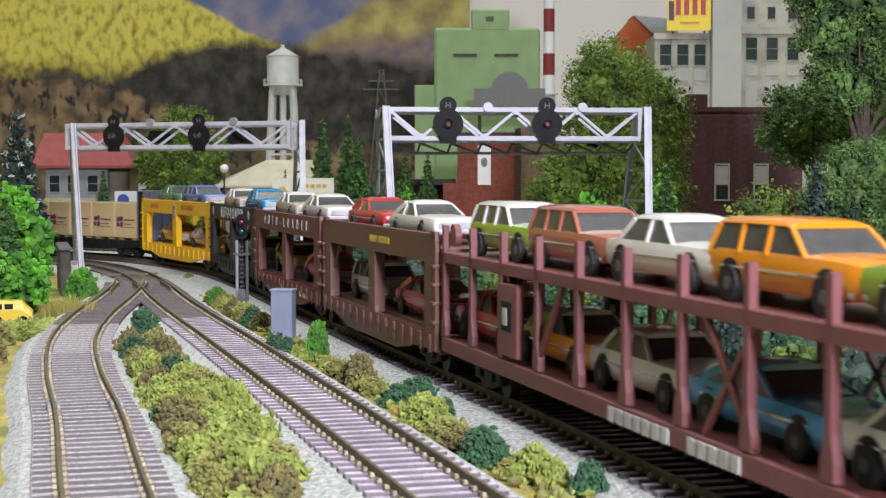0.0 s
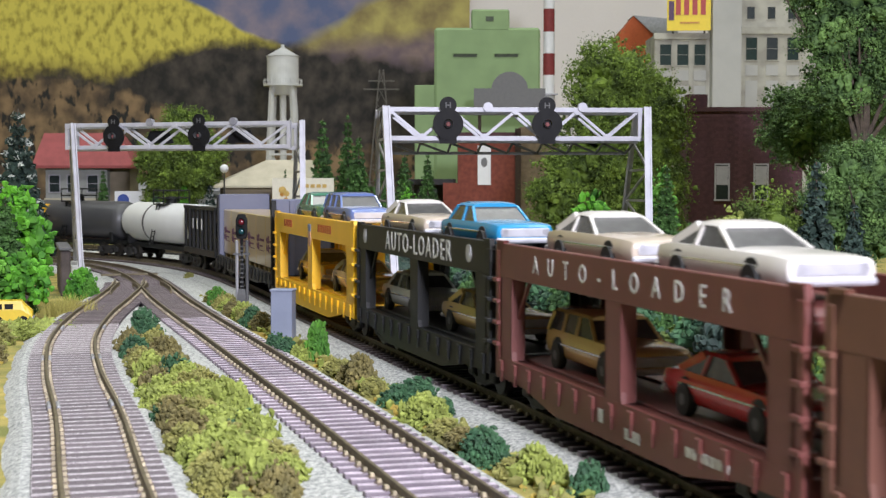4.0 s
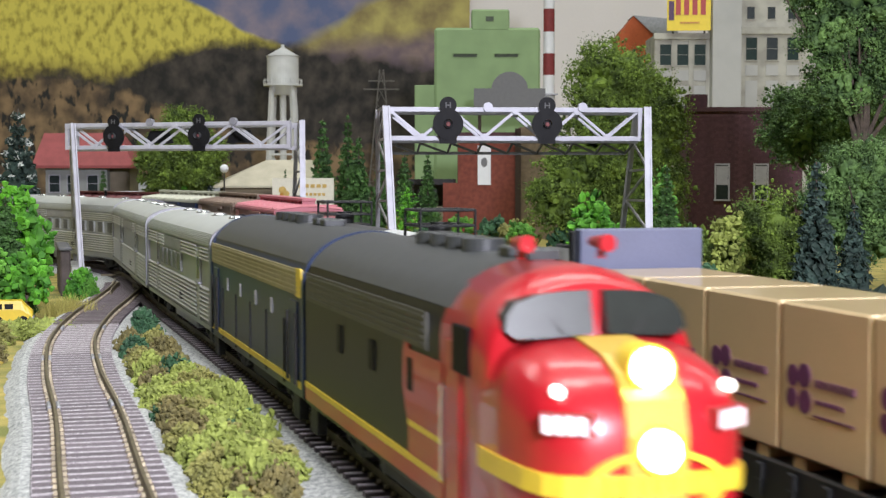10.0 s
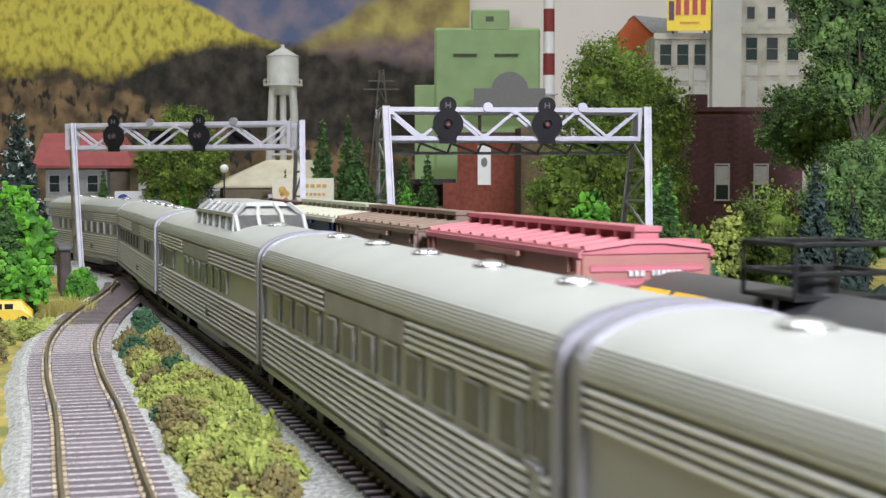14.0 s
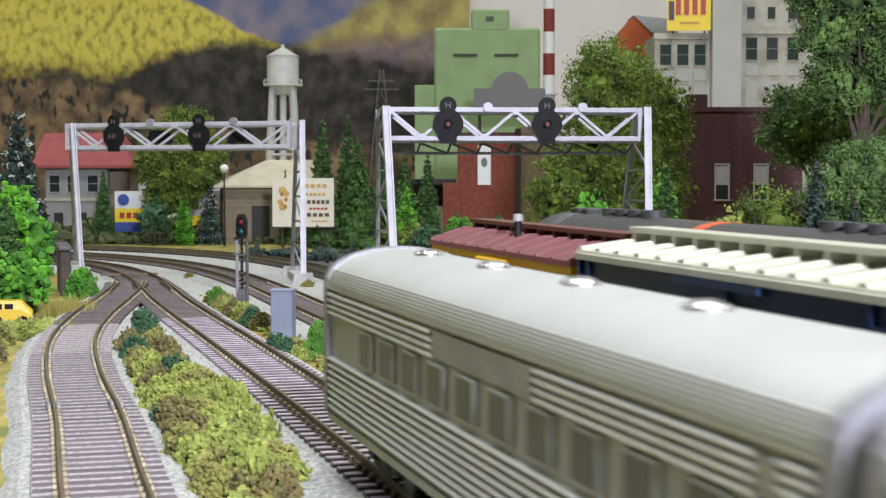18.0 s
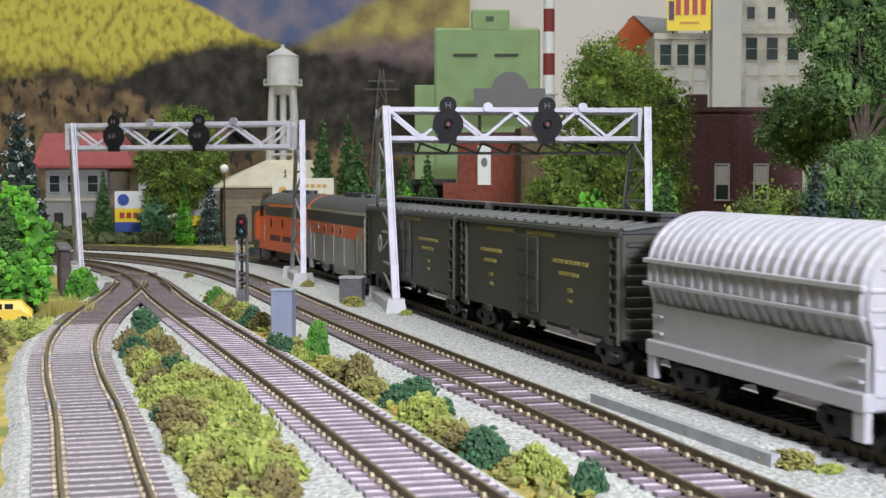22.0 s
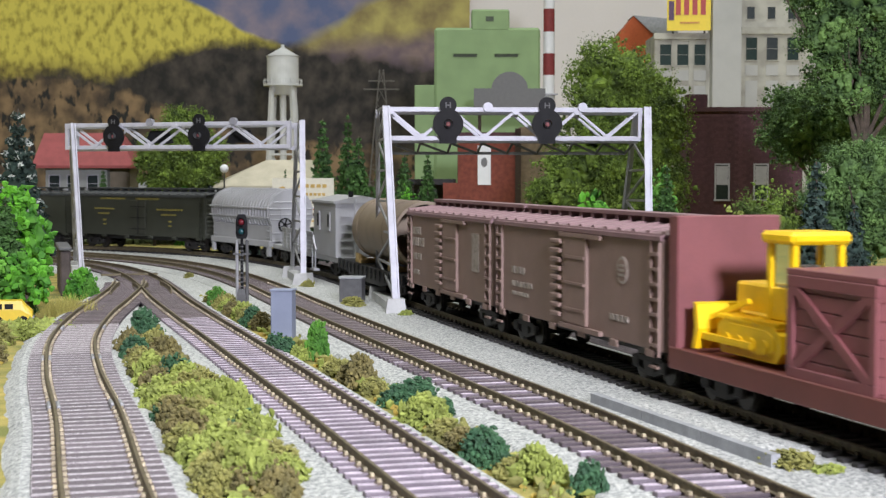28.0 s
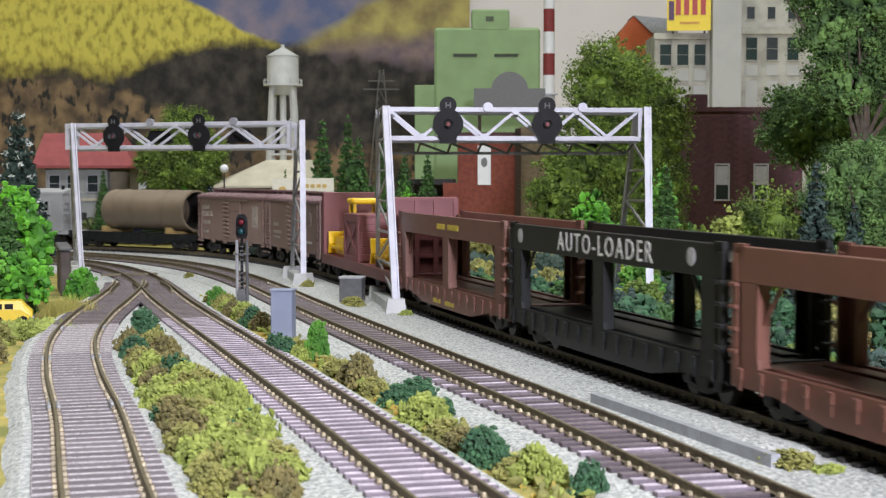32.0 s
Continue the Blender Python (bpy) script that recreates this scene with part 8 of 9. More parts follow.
# ---------------------------------------------------------------- fluted passenger cars
def coach(a, b, kind_, label):
    L = b - a - 5
    car = thing("passenger_car", label, "passenger car", group="silver passenger cars")
    goes(car, "B", (a + b) / 2, L / 2 - 36)
    for sx in (-1, 1):
        truck(car, sx * (L / 2 - 34), DARK, 12)
    W = 17.0
    prof = [(-W * 0.86, 7.6), (-W, 10.5), (-W, 39)]
    for i in range(1, 18):
        t = math.pi * i / 18
        prof.append((-W * math.cos(t), 39 + 9 * math.sin(t) ** 0.8))
    prof += [(W, 39), (W, 10.5), (W * 0.86, 7.6)]
    part("body", extrude_profile([(p[0] * 0.975, p[1]) for p in prof if p[1] <= 39.01], -L / 2, L / 2), STAINLESS, car)
    rp = [(y * 1.015, z) for y, z in prof if z >= 38.9]
    part("roof", extrude_profile(rp, -L / 2 + 0.4, L / 2 - 0.4), STAIN_ROOF, car, smooth="angle")
    for i in range(7):
        t = math.pi * (0.016 + 0.02 * i)
        for q in (-1, 1):
            y, z = W * math.cos(t) * 1.015, 39 + 9 * math.sin(t) ** 0.8
            part("roof_flute", bx(-L / 2 + 1, q * y - 0.3, z - 0.5, L / 2 - 1, q * y + 0.22, z + 0.1), STAIN_ROOF, car)
    for sx in (-1, 1):
        bm = loft([[(sx * (L / 2 - 1.2) + dx, y * 1.035, z + 0.5) for y, z in prof if z > 9] for dx in (-1.8, 1.8)])
        part("end_collar", bm, SILVER, car, "bright silver end collar")
        part("diaphragm", bx(sx * L / 2 - 1, -12, 9, sx * L / 2 + 2.4, 12, 43, bev=1), SHADOWLINE, car)
    for x in np.arange(-L / 2 + 30, L / 2 - 20, 44):
        bm = ball(bmesh.new(), (x, -1, 48.0), 3.2, 3, (1.15, 1, 0.42))
        part("roof_vent", bm, CHROME, car, "bright round roof vent", True)
    part("skirt_box", bx(-30, -13, 3.6, 34, 13, 8, bev=0.6), DULL_SILVER, car)
    # side layout: stretches with windows, doors or plain panels
    lay = {"baggage": [(-0.296, 4, "door"), (0.345, 7, "bagdoor")],
           "combine": [(-0.187, 13, "bagdoor"), (0.246, 13, "bagdoor")],
           "coach": [(-0.44, 3, "door")], "diner": [(0.46, 4, "door")], "dome": [(-0.44, 3, "door")], "rear": [(0.44, 3, "door")]}[kind_]
    wins = {"baggage": [-0.225, -0.15, -0.075, 0.0, 0.072], "combine": [], "coach": [-0.335, -0.264, -0.192, -0.115, -0.042, 0.03, 0.117, 0.30, 0.36], "diner": list(np.arange(-0.40, 0.42, 0.074)), "dome": [-0.38, -0.34, -0.30] + list(np.arange(-0.12, 0.30, 0.062)), "rear": list(np.arange(-0.32, 0.42, 0.078))}[kind_]
    wins = [w for w in wins if all(abs(w - d[0]) * L > d[1] + 6 for d in lay)]
    letterboard = {"baggage": (-0.18, 0.10), "combine": (-0.12, 0.155), "coach": (-0.05, 0.17), "diner": (-0.137, 0.17), "dome": (-0.16, 0.12), "rear": (-0.10, 0.14)}[kind_]
    for s in (-1, 1):
        cuts = sorted([(x * L - w / 2 - 1.0, x * L + w / 2 + 1.0) for x, w, _ in lay])
        spans, x0 = [], -L / 2 + 4
        for c0, c1 in cuts:
            spans.append((x0, c0))
            x0 = c1
        spans.append((x0, L / 2 - 4))
        for x0, x1 in spans:
            for j in range(8):
                z = 12.2 + j * 1.55
                part("lower_flute", loft([[(x, s * (W - 0.6), z - 0.2), (x, s * (W - 0.6), z + 0.85), (x, s * (W + 0.3), z + 0.8), (x, s * (W + 0.75), z + 0.45), (x, s * (W + 0.6), z + 0.05)] for x in (x0, x1)]), FLUTE, car)
            for j in range(4):
                z = 33.6 + j * 1.35
                lb0, lb1 = letterboard[0] * L, letterboard[1] * L
                for q0, q1 in ((x0, min(x1, lb0)), (max(x0, lb1), x1)):
                    if q1 - q0 > 2:
                        part("upper_flute", loft([[(x, s * (W - 0.6), z - 0.2), (x, s * (W - 0.6), z + 0.75), (x, s * (W + 0.3), z + 0.7), (x, s * (W + 0.7), z + 0.4), (x, s * (W + 0.55), z)] for x in (q0, q1)]), FLUTE, car)
        part("letterboard", bx(letterboard[0] * L + 1, s * W - 0.3, 33.8, letterboard[1] * L - 1, s * W + 0.3, 38.4), DULL_SILVER, car)
        for x in wins:
            w = part("window", bx(x * L - 5.0, s * W - 0.45, 25.2, x * L + 5.0, s * W + 0.45, 32.8, bev=0.2), STAINLESS, car)
            part("pane", bx(x * L - 4.2, s * W - 0.6, 25.8, x * L + 4.2, s * W + 0.6, 32.3), GLASS_DARK if kind_ == "coach" else WINDOW_GREY, w)
        for x, wd, nm in lay:
            d = part("door", bx(x * L - wd / 2 - 0.5, s * W - 0.3, 10.5, x * L + wd / 2 + 0.5, s * W + 0.3, 38, bev=0.2), STAINLESS, car)
            for q in ((-0.26, 0.26) if nm == "bagdoor" else (0,)):
                part("pane", bx(x * L + q * wd - 1.3, s * W - 0.5, 26, x * L + q * wd + 1.3, s * W + 0.5, 34), GLASS_GREY, d)
            part("threshold", bx(x * L - wd / 2 - 1, s * W - 1.0, 24.2, x * L + wd / 2 + 1, s * W + 1.0, 25.0), SILVER, d)
        part("vent_grille", bx(0.1 * L - 2.5, s * W - 0.7, 14.5, 0.1 * L + 2.5, s * W + 0.7, 17.5), SHADOWLINE, car)
        part("side_sill", bx(-L / 2 + 2, s * W * 0.98 - 0.5, 9.2, L / 2 - 2, s * W * 0.98 + 0.5, 10.8), STAINLESS, car)
    if kind_ == "dome":
        x0, x1 = -0.12 * L, 0.20 * L
        bm = loft([[(x0 - 10, -12.5, 44.5), (x1 + 10, -12.5, 44.5), (x1 + 10, 12.5, 44.5), (x0 - 10, 12.5, 44.5)], [(x0 - 3, -11.6, 51), (x1 + 3, -11.6, 51), (x1 + 3, 11.6, 51), (x0 - 3, 11.6, 51)], [(x0 + 3, -7.5, 54.6), (x1 - 3, -7.5, 54.6), (x1 - 3, 7.5, 54.6), (x0 + 3, 7.5, 54.6)]])
        dome = part("dome_glazing", bm, GLASS_GREY, car, "glazed observation dome")
        bm = loft([[(x0 + 1, -8.4, 54.0), (x1 - 1, -8.4, 54.0), (x1 - 1, 8.4, 54.0), (x0 + 1, 8.4, 54.0)], [(x0 + 4, -6, 55.4), (x1 - 4, -6, 55.4), (x1 - 4, 6, 55.4), (x0 + 4, 6, 55.4)]])
        part("dome_roof", bm, STAIN_ROOF, car)
        n = 6
        for s in (-1, 1):
            for i in range(n + 1):
                x = x0 - 3 + (x1 - x0 + 6) * i / n
                bm = bmesh.new()
                beam(bm, (x, s * 12.6, 44.5), (x, s * 11.8, 51), 1.2, 1.2)
                beam(bm, (x, s * 11.8, 51), (x * 0.92, s * 7.7, 54.8), 1.2, 1.2)
                part("dome_mullion", bm, STAIN_ROOF, car)
            for y_, z_ in ((12.6, 44.8), (11.9, 51)):
                part("dome_rail", bx(x0 - 8 if z_ < 50 else x0 - 3, s * y_ - 0.6, z_ - 0.6, x1 + 8 if z_ < 50 else x1 + 3, s * y_ + 0.6, z_ + 0.6), STAIN_ROOF, car)
        for sx, xx in ((-1, x0), (1, x1)):
            for y in (-11.6, -4, 4, 11.6):
                bm = bmesh.new()
                beam(bm, (xx + sx * 10, y, 44.8), (xx + sx * 3, y, 51), 1.1)
                beam(bm, (xx + sx * 3, y, 51), (xx - sx * 3, y * 0.66, 54.8), 1.1)
                part("dome_mullion", bm, STAIN_ROOF, car)
    return car


for a, b, k, lb in ((-516, -308, "baggage", "silver fluted baggage and mail car"), (-775, -516, "combine", "silver fluted baggage car with sliding doors"), (-1022, -775, "diner", "silver fluted dining car with small windows"), (-1289, -1022, "dome", "silver fluted dome car with a glazed observation dome"), (-1546, -1289, "coach", "silver fluted coach with dark square windows"), (-1772, -1546, "rear", "silver fluted rear coach with narrow windows")):
    coach(a, b, k, lb)

# ---------------------------------------------------------------- train C, leaving the camera
GREY_OLIVE = mat("silver_olive_enamel", (0.30, 0.295, 0.265), 0.34, 0.5, var=0.06, scale=80, bump=0.03)
DULL_YELLOW = mat("dull_yellow_lettering", (0.30, 0.25, 0.06), 0.6, bump=0)
cab_unit("C", -1526, -1366, ORANGE, ORANGE, ROOF_BLACK, GRILLE, "orange streamlined diesel with a black roof", True, False)
booster_unit("C", -1366, -1188, GREY_OLIVE, ORANGE, REEFER, ROOF_BLACK, "silver and orange diesel booster with portholes", None, True, TANKW)


def reefer_marks(L, many):
    q = []
    for cx, w in ((-0.27, 0.16), (0.24, 0.20)) if many else ((0.24, 0.20),):
        x = cx * L
        q += word_bars(x - w * L / 2, x + w * L / 2, 33.6, 35.0, 9) + word_bars(x - w * L / 3, x + w * L / 4, 29.4, 30.8, 6) + [(x - 2, x + 2, 23.8, 25.2), (x - 2, x + 2, 20.2, 21.4)]
    return q + word_bars(-0.30 * L, -0.10 * L, 42.4, 44.0, 12) + word_bars(-0.02 * L, 0.16 * L, 42.4, 44.0, 10)


for a, b in ((-1188, -1000), (-996, -816)):
    many = a > -1100
    c = box_car("C", a, b, REEFER, ROOF_BLACK, REEFER, "dark olive refrigerator car with dull yellow lettering" + ("" if many else " and ring emblem"), (("lettering", reefer_marks(b - a - 6, many), DULL_YELLOW),), "hinged", 0.0, group="refrigerator cars")
    if not many:
        bm = loft([[(-58 + rr * math.cos(q), yy, 28 + rr * math.sin(q)) for rr, yy in ((2.6, -17.0), (4.6, -17.0), (4.6, -16.5), (2.6, -16.5))] for q in [math.tau * i / 28 for i in range(29)]], closed_ends=False)
        part("ring_emblem", bm, MARK_WHITE, c, "white ring emblem")

# silver arched-roof car
a0, b0 = -799, -674
L = b0 - a0 - 5
car = thing("covered_hopper", "bright silver car with a ribbed arched roof and hand wheel", "rail car")
goes(car, "C", (a0 + b0) / 2, L / 2 - 20)
running_gear(car, L, 18)
part("body", bx(-L / 2 + 2, -16, 12, L / 2 - 2, 16, 26, bev=0.3), HOPPER, car)
part("sill", bx(-L / 2, -18, 10.5, L / 2, 18, 15, bev=0.4), HOPPER, car)
part("upper_body", loft([[(x, -14.5, 26), (x, -17.5, 33), (x, -17.5, 38), (x, 17.5, 38), (x, 17.5, 33), (x, 14.5, 26)] for x in (-L / 2 + 1, L / 2 - 1)]), HOPPER, car)
arch = [(-17.5, 38)] + [(-17.5 * math.cos(math.pi * i / 16), 38 + 15 * math.sin(math.pi * i / 16)) for i in range(1, 16)] + [(17.5, 38)]
part("roof", extrude_profile(arch, -L / 2 + 1, L / 2 - 1), HOPPER, car)
n = 20
for i in range(n + 1):
    x = -L / 2 + 2.5 + (L - 5) * i / n
    bm = bmesh.new()
    for p, q in zip(arch, arch[1:]):
        beam(bm, (x, p[0] * 1.012, 38 + (p[1] - 38) * 1.012), (x, q[0] * 1.012, 38 + (q[1] - 38) * 1.012), 1.3, 1.3)
    for s in (-1, 1):
        beam(bm, (x, s * 17.7, 38), (x, s * 17.7, 33), 1.2, 1.2)
        beam(bm, (x, s * 17.7, 33), (x, s * 15, 26.5), 1.2, 1.2)
    part("roof_rib", bm, HOPPER, car)
for s in (-1, 1):
    part("side_rail", bx(-L / 2, s * 18.4 - 0.8, 38.4, L / 2, s * 18.4 + 0.8, 39.8, bev=0.2), HOPPER, car)
    part("side_rail", bx(-L / 2, s * 18.4 - 0.8, 31.6, L / 2, s * 18.4 + 0.8, 32.8, bev=0.2), HOPPER, car)
    for x in (-L / 2 + 3, L / 2 - 3):
        part("stirrup", bx(x - 2.4, s * 16.5 - 1, 3.5, x + 2.4, s * 16.5 + 1, 11), HOPPER, car)
    for sx in (-1, 1):
        for z in (17, 22):
            part("grab_iron", bx(sx * (L / 2 - 6) - 3, s * 16.8 - 0.5, z, sx * (L / 2 - 6) + 3, s * 16.8 + 0.5, z + 0.8), HOPPER, car)
for sx in (-1, 1):
    x = sx * (L / 2 - 0.5)
    part("end_wall", loft([[(x - 0.6, y * 0.97, z) for y, z in [(-16, 12), (-16, 26), (-18, 33)] + arch + [(18, 33), (16, 26), (16, 12)]], [(x + 0.6, y * 0.97, z) for y, z in [(-16, 12), (-16, 26), (-18, 33)] + arch + [(18, 33), (16, 26), (16, 12)]]]), HOPPER, car)
    for z, w in ((14, 15), (20, 15), (30, 16), (33.6, 17), (38, 17), (43, 14)):
        part("end_rib", bx(x - 1.3, -w, z, x + 1.3, w, z + 1.2, bev=0.3), HOPPER, car)
    for y in (-8, 8):
        part("end_stay", bx(x - 1.2, y - 0.5, 26, x + 1.2, y + 0.5, 38), HOPPER, car)
    wheel = bmesh.new()
    for i in range(24):
        a1, a2 = math.tau * i / 24, math.tau * (i + 1) / 24
        beam(wheel, (x + sx * 2.6, -5.5 + 5 * math.cos(a1), 26.6 + 5 * math.sin(a1)), (x + sx * 2.6, -5.5 + 5 * math.cos(a2), 26.6 + 5 * math.sin(a2)), 0.9)
    for i in range(6):
        a1 = math.tau * i / 6
        beam(wheel, (x + sx * 2.6, -5.5, 26.6), (x + sx * 2.6, -5.5 + 5 * math.cos(a1 + 0.3), 26.6 + 5 * math.sin(a1 + 0.3)), 0.8)
    rod(wheel, (x, -5.5, 26.6), (x + sx * 3, -5.5, 26.6), 1.0)
    part("hand_wheel", wheel, BLACK, car, "black brake hand wheel")

# grey transfer caboose: low gondola sides and a small cabin
a0, b0 = -674, -470
L = b0 - a0 - 5
mid = (a0 + b0) / 2
car = thing("work_caboose", "pale grey work caboose with low sides and a small cabin", "rail car")
goes(car, "C", mid, L / 2 - 24)
running_gear(car, L, 24)
part("deck", bx(-L / 2, -15.6, 10, L / 2, 15.6, 13.2, bev=0.3), PALE_GREY, car)
cx0, cx1 = L / 2 - 65, L / 2 - 7
part("cabin", bx(cx0, -16.4, 13, cx1, 16.4, 47, bev=0.3), PALE_GREY, car)
part("cabin_roof", loft([[(x, -17.6, 46.6), (x, 17.6, 46.6), (x, 17.4, 48), (x, 0, 51.4), (x, -17.4, 48)] for x in (cx0 - 2, cx1 + 1.4)]), PALE_GREY, car)
for s in (-1, 1):
    for x in (cx0 + 15, cx0 + 42):
        w = part("window", bx(x - 3.4, s * 16.5 - 0.6, 30, x + 3.4, s * 16.5 + 0.6, 41, bev=0.2), PALE_GREY, car)
        part("pane", bx(x - 1.7, s * 16.5 - 0.75, 31.6, x + 1.7, s * 16.5 + 0.75, 39.6), GLASS_DARK, w)
        part("sill", bx(x - 4, s * 16.5 - 1.0, 29.2, x + 4, s * 16.5 + 1.0, 30.2), PALE_GREY, w)
    for i in range(7):
        x = -L / 2 + 38 + i * 12.4
        part("stake", bx(x - 0.9, s * 16 - 0.8, 12.4, x + 0.9, s * 16 + 0.8, 25.4, bev=0.2), PALE_GREY, car)
    for j in range(5):
        part("side_board", bx(-L / 2 + 36, s * 15.6 - 0.6, 13.2 + j * 2.5, cx0 - 4, s * 15.6 + 0.6, 15.5 + j * 2.5, bev=0.15), PALE_GREY, car)
    part("cap_rail", bx(-L / 2 + 36, s * 15.8 - 1, 25.4, cx0 - 4, s * 15.8 + 1, 26.8), PALE_GREY, car)
    st = part("stairs", bx(cx0 - 4, s * 16 - 2, 2, cx0 + 6, s * 16 + 2, 3.4), PALE_GREY, car)
    for dx in (-3, 5):
        part("stair_rail", rod(bmesh.new(), (cx0 + dx, s * 16.6, 3), (cx0 + dx, s * 16.6, 18), 0.5, n=6), PALE_GREY, st)
    hr = bmesh.new()
    for i in range(8):
        t0, t1 = i / 8, (i + 1) / 8
        beam(hr, (cx0 + 2.5 + 8 * t0 ** 2.2, s * 17.2, 25 - 9 * t0), (cx0 + 2.5 + 8 * t1 ** 2.2, s * 17.2, 25 - 9 * t1), 0.9)
    part("curved_handrail", hr, WHITE, car, "pale curved handrail")
part("tool_box", bx(-L / 2 + 14, -6, 13.2, -L / 2 + 34, 10, 19, bev=0.4), DARKGREY, car, "dark tool box on the deck")
part("end_door", bx(cx1 - 0.4, -2, 14, cx1 + 0.8, 10, 42, bev=0.3), PALE_GREY, car)
for j in range(5):
    part("ladder_rung", bx(cx1, -13, 18 + j * 5, cx1 + 1.2, -6, 18.8 + j * 5), PALE_GREY, car)
    part("louvre", bx(cx1 + 0.6, 0, 30 + j * 2.2, cx1 + 1.1, 8, 31.2 + j * 2.2), PALE_GREY, car)
part("stove_pipe", rod(bmesh.new(), (cx1 - 6, -5, 46), (cx1 - 6, -5, 54), 1.6, n=12), BLACK, car)
part("brake_staff", rod(bmesh.new(), (cx1 + 1.2, -4, 12), (cx1 + 1.2, -4, 49), 0.8, n=8), PALE_GREY, car)

# flat car with a big pipe
a0, b0 = -470, -298
L = b0 - a0 - 5
mid, half = (a0 + b0) / 2, L / 2 - 23
car = thing("depressed_flat_car", "black depressed-centre flat car with stake pockets", "rail car")
goes(car, "C", mid, half)
running_gear(car, L, 22)
part("deck", bx(-L / 2, -15.2, 9.8, L / 2, 15.2, 13.4, bev=0.3), CARBLACK, car)
for y in (-16, 16):
    side_sill(L, 5.0, CARBLACK, car, y)
for x in (-L * 0.25, L * 0.25):
    w = thing("timber_cradle", "raw timber cradle under the pipe", "cradle", group="timber cradles")
    part("beam", bx(-4, -15, 0, 4, 15, 2.6, bev=0.3), WOOD, w)
    for y in (-12, 12):
        part("chock", loft([[(-3.4, y - 3, 2.6), (3.4, y - 3, 2.6), (3.4, y + 3, 2.6), (-3.4, y + 3, 2.6)], [(-3.4, y - 3 if y < 0 else y + 2, 5.8), (3.4, y - 3 if y < 0 else y + 2, 5.8), (3.4, y - 2 if y < 0 else y + 3, 5.8), (-3.4, y - 2 if y < 0 else y + 3, 5.8)]]), WOOD, w)
    goes(w, "C", mid, half, mm(x + 6, 0, 13.4))
pipe = thing("large_pipe", "large dull brown steel pipe lying on the flat car", "pipe")
bm = bmesh.new()
rings = []
R, x0, x1 = 17.5, -43, 62
for x, r in ((x0, R), (x1, R), (x1, R - 1.6), (x0, R - 1.6)):
    rings.append([(x, r * math.cos(math.tau * i / 120), r * math.sin(math.tau * i / 120)) for i in range(120)])
rings.append(rings[0])
loft(rings, closed_ends=False, bm=bm)
for f in bm.faces:
    c = f.calc_center_median()
    if math.hypot(c.y, c.z) < R - 0.9:
        f.material_index = 1
part("tube", bm, (PIPE, PIPE_IN), pipe)
for x in (-30, 34):
    bm = loft([[(x + dx, (R + 0.25) * math.cos(math.tau * i / 120), (R + 0.25) * math.sin(math.tau * i / 120)) for i in range(120)] for dx in (-0.4, 0.4)])
    part("weld_seam", bm, PIPE, pipe)
goes(pipe, "C", mid, half, mm(6, 0, 13.4 + 2.4 + R))

for a, b, mk in ((-289, -146, word_bars(-60, -44, 36, 39.5, 4) + word_bars(-62, -38, 30.5, 34.5, 5) + [(-58, -52, 24, 27), (-50, -44, 24, 27), (40, 50, 24, 40), (-58, -48, 17, 19)]), (-146, 17, word_bars(-60, -44, 27, 29.5, 3) + word_bars(-60, -36, 22, 24, 6) + word_bars(-60, -40, 18.6, 20, 5) + word_bars(38, 54, 18, 20, 4))):
    c = box_car("C", a, b, BOX_BROWN, BOX_ROOF, BOX_BROWN, "mauve-brown box car with louvred side and sliding door", (("lettering", mk, MARK_FAINT),), "slide", 8.0, louvre=True)
part("emblem_disc", rod(bmesh.new(), (48, -16.9, 34.5), (48, -16.5, 34.5), 4.4, n=24), MARK_FAINT, c, "pale round emblem")
part("emblem_centre", rod(bmesh.new(), (48, -17.0, 34.5), (48, -16.6, 34.5), 3.5, n=24), BOX_BROWN, c)
for z in (32.6, 34.1, 35.6):
    part("emblem_bar", bx(45.6, -17.15, z, 50.4, -16.7, z + 0.8), MARK_FAINT, c)

# maroon bulkhead flat with machines
a0, b0 = 17, 222
L = b0 - a0 - 5
mid, half = (a0 + b0) / 2, L / 2 - 25
car = thing("bulkhead_flat_car", "maroon bulkhead flat car carrying machines", "rail car")
goes(car, "C", mid, half)
running_gear(car, L, 24)
part("deck", bx(-L / 2, -16.4, 9.6, L / 2, 16.4, 14, bev=0.3), OXIDE, car)
for y in (-16.4, 16.4):
    part("side_sill", bx(-L / 2, y - 0.8, 8, L / 2, y + 0.8, 14.4, bev=0.3), OXIDE, car)
for sx in (-1, 1):
    x = sx * (L / 2 - 3)
    part("bulkhead", bx(x - 2, -16.8, 14, x + 2, 16.8, 53, bev=0.4), OXIDE_PINK, car)
    for y in (-15.6, -5, 5, 15.6):
        part("stiffener", bx(x + sx * 2.6 - 0.9, y - 1.2, 9, x + sx * 2.6 + 0.9, y + 1.2, 52.6), OXIDE_PINK, car)
    for z in (22, 31, 41, 51):
        part("stiffener", bx(x + sx * 2.4 - 0.8, -16.6, z, x + sx * 2.4 + 0.8, 16.6, z + 1.4), OXIDE_PINK, car)


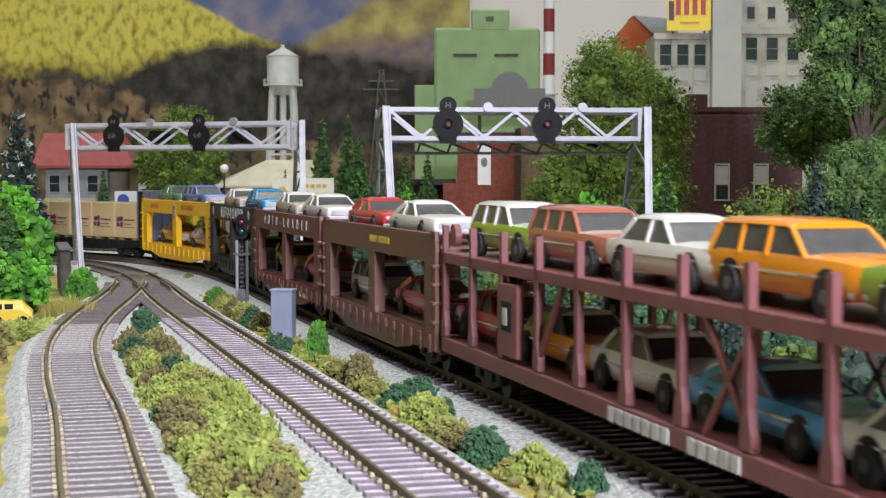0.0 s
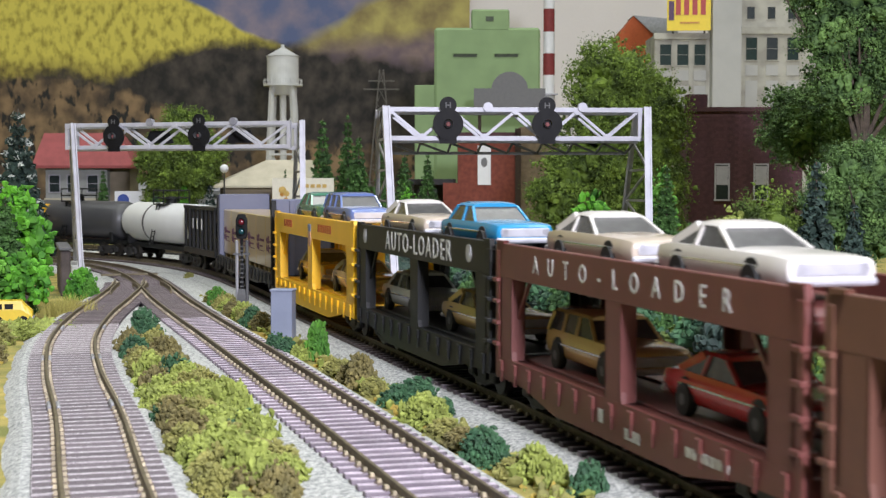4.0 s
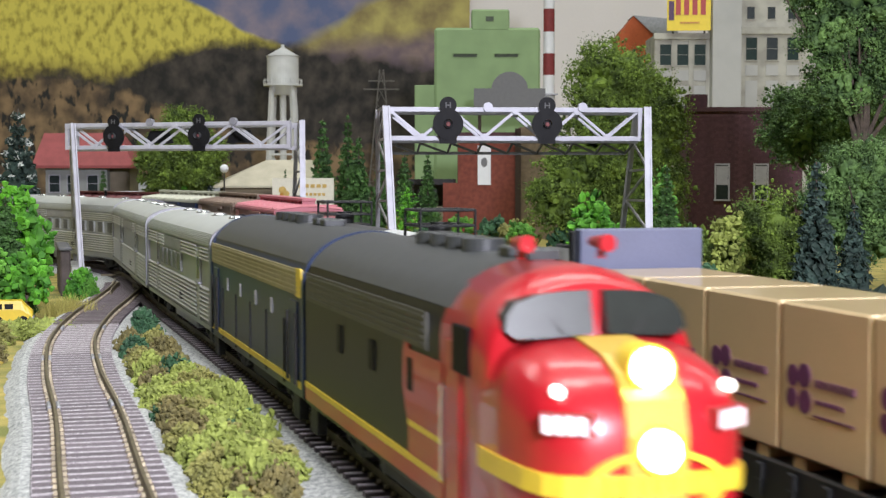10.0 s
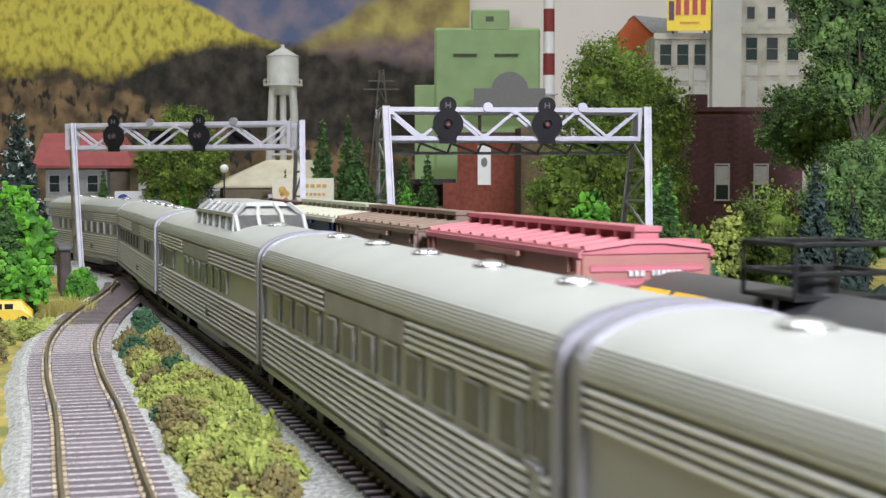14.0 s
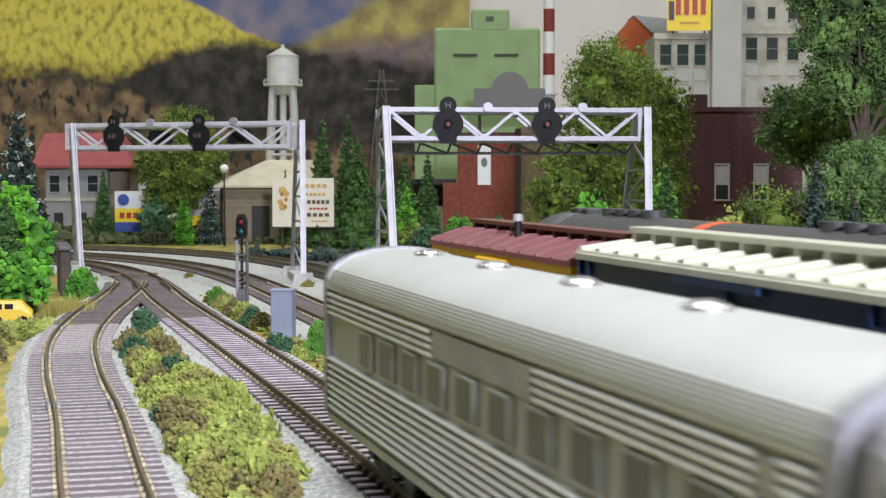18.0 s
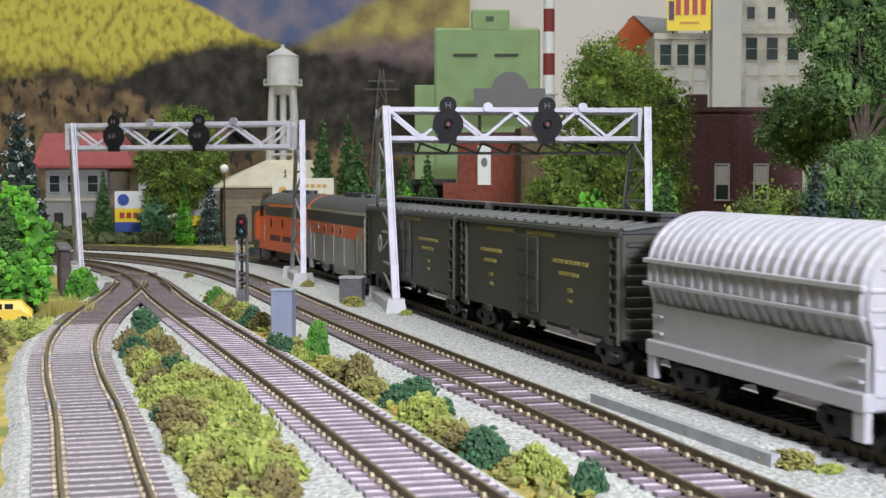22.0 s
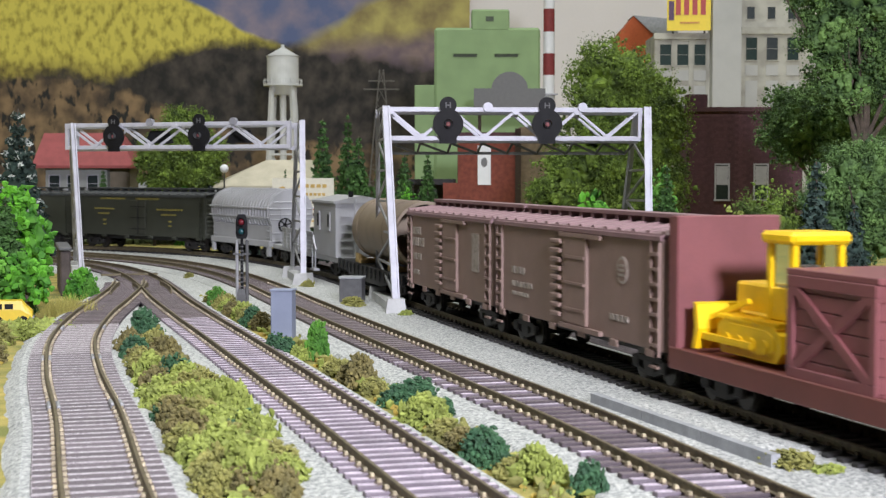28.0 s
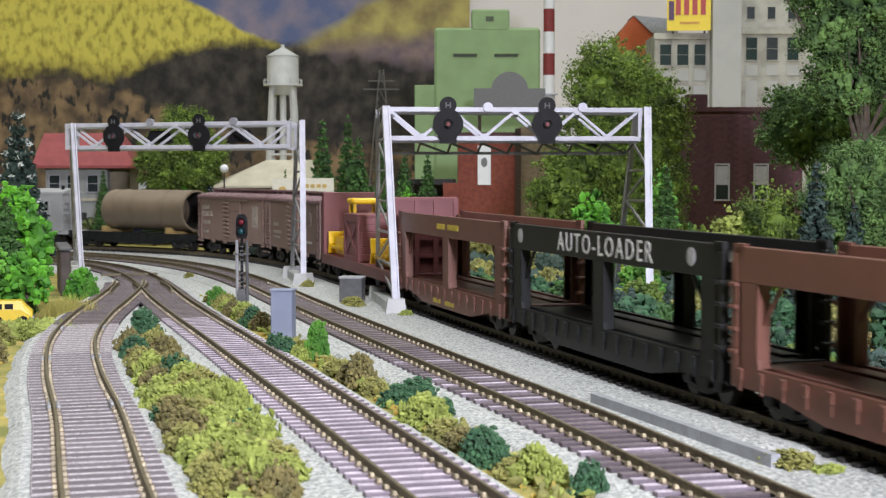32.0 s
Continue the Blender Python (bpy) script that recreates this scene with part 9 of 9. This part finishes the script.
def bulldozer(x, turn, cab, label, big, tall):
    d = thing("model_bulldozer", label, "bulldozer", group="yellow machines on the flat car")
    for y in (-8.6, 8.6):
        pr = [(-14, 1.5), (-16.5, 4.5), (-15.5, 9), (-12, 11), (10, 11.4), (14, 9), (15, 4.5), (12, 1.5)]
        trk = part("crawler", loft([[(q, yy, z) for q, z in pr] for yy in (y - 3, y + 3)]), CAT_YELLOW, d)
        inner = [(q * 0.82, 1.5 + (z - 1.5) * 0.72 + 1.4) for q, z in pr]
        part("crawler_frame", loft([[(q, yy, z) for q, z in inner] for yy in (y - 3.3, y + 3.3)]), CAT_YELLOW, trk)
        for q in (-9, -3, 3, 9):
            part("roller", rod(bmesh.new(), (q, y - 3.7, 5.2), (q, y + 3.7, 5.2), 2.0, n=14), CAT_YELLOW, trk)
        for i in range(14):
            q = -14 + i * 2.1
            part("crawler_shoe", bx(q, y - 3.2, 10.8, q + 1.1, y + 3.2, 12.0), CAT_YELLOW, trk)
    part("hull", bx(-12, -6, 5, 13, 6, 13, bev=0.6), CAT_YELLOW, d)
    part("bonnet", bx(-2 if cab else -4, -5.4, 12, 16, 5.4, 21, bev=0.8), CAT_YELLOW, d)
    part("grille", bx(15.8, -4.4, 13, 16.4, 4.4, 20), DARK, d)
    bl = loft([[(22, -14, 1), (20, -14, 7), (21.2, -14, 14), (23, -14, 14.4), (22.2, -14, 7), (24, -14, 1)], [(22, 14, 1), (20, 14, 7), (21.2, 14, 14), (23, 14, 14.4), (22.2, 14, 7), (24, 14, 1)]])
    part("blade", bl, CAT_YELLOW, d)
    for y in (-12, 12):
        bm = bmesh.new()
        beam(bm, (-4, y, 5), (21, y, 5), 1.8)
        beam(bm, (6, y * 0.6, 16), (21, y * 0.8, 10), 1.4)
        part("push_arm", bm, CAT_YELLOW, d)
    if cab:
        for q in (-13, -3):
            for y in (-6.4, 6.4):
                part("cab_post", bx(q - 0.9, y - 0.8, 12, q + 0.9, y + 0.8, 33), CAT_YELLOW, d)
        part("cab_base", bx(-14, -7, 12, -2, 7, 21, bev=0.4), CAT_YELLOW, d)
        part("cab_glass", bx(-12.6, -6.2, 21, -3.4, 6.2, 32.6), glass("cab_glazing"), d)
        part("seat", bx(-11, -3, 20.6, -6, 3, 27, bev=1), WHITE, d)
        part("cab_roof", bx(-15.5, -8.4, 32.6, -0.5, 8.4, 36, bev=1), CAT_YELLOW, d)
    else:
        for y in (-6, 6):
            bm = bmesh.new()
            beam(bm, (-14, y, 12), (-13, y, 33), 1.8)
            beam(bm, (-13, y, 33), (10, y, 22), 1.8)
            beam(bm, (-6, y, 12), (-2, y, 25), 1.5)
            beam(bm, (-13, y, 33), (0, y, 33.4), 1.6)
            part("lift_arm", bm, CAT_YELLOW, d)
        part("seat", bx(-10, -3.5, 12, -5, 3.5, 20, bev=1), CAT_YELLOW, d)
        part("canopy", bx(-14, -7, 32.8, -1, 7, 34.8, bev=0.6), CAT_YELLOW, d)
    for ch_ in d.children:
        ch_.matrix_basis = Matrix.Diagonal((big, 1.08, tall, 1)) @ ch_.matrix_basis
    goes(d, "C", mid, half, mm(x, 0, 14, 0, 0, turn))


bulldozer(-61, 180, True, "yellow model bulldozer with a cab and blade", 1.17, 1.0)
bulldozer(64, 180, False, "yellow model crawler loader with open arms", 1.3, 1.05)
k = thing("wooden_crate", "maroon planked crate with cross bracing", "crate")
cw, ch = 20.0, 26
part("core", bx(-cw, -15, 0, cw, 15, ch, bev=0.3), OXIDE_PINK, k)
for j in range(6):
    z = 1 + j * 4.2
    for s in (-1, 1):
        part("plank", bx(-cw, s * 15.2 - 0.5, z, cw, s * 15.2 + 0.5, z + 3.9, bev=0.15), OXIDE_PINK, k)
        part("plank", bx(s * cw - 0.5, -15, z, s * cw + 0.5, 15, z + 3.9, bev=0.15), OXIDE_PINK, k)
for s in (-1, 1):
    for z in (0, ch - 3):
        part("batten", bx(-cw, s * 16 - 0.6, z, cw, s * 16 + 0.6, z + 3, bev=0.2), OXIDE_PINK, k)
    for x in (-cw + 1.5, cw - 1.5):
        part("batten", bx(x - 1.5, s * 16 - 0.6, 3, x + 1.5, s * 16 + 0.6, ch - 3, bev=0.2), OXIDE_PINK, k)
    bm = bmesh.new()
    beam(bm, (-cw + 3, s * 16, 3), (cw - 3, s * 16, ch - 3), 0.9, 2.6)
    beam(bm, (cw - 3, s * 16.2, 3), (-cw + 3, s * 16.2, ch - 3), 0.9, 2.6)
    part("cross_brace", bm, OXIDE_PINK, k)
part("lid", bx(-cw - 0.6, -16.4, ch, cw + 0.6, 16.4, ch + 1.6, bev=0.2), OXIDE_PINK, k)
goes(k, "C", mid, half, mm(-12.5, 0, 14))

# empty auto racks at the tail
car, m_, h_, L = auto_rack("C", 227, 406, BROWN, None, None, "empty brown two-deck auto rack", (("lettering", word_bars(-14, 0, 40, 42.4, 5) + word_bars(4, 22, 40, 42.4, 7) + [(-20, -8, 6, 8), (0, 14, 6, 8)], MARK_YELLOW),))
car, m_, h_, L = auto_rack("C", 406, 592, CARBLACK, ("AUTO-LOADER", 9.6, 1.3, 3, 41.0), MARK_WHITE, "empty black two-deck auto rack lettered AUTO-LOADER")
for x in (-L / 2 + 13, L / 2 - 20):
    roundel(car, x, 41.6, PALE_GREY)
auto_rack("C", 592, 778, BROWN, None, None, "empty brown two-deck auto rack", (("lettering", word_bars(10, 30, 6, 8, 6), MARK_YELLOW),))
auto_rack("C", 778, 964, OXIDE, None, None, "empty red-brown two-deck auto rack")


motions()
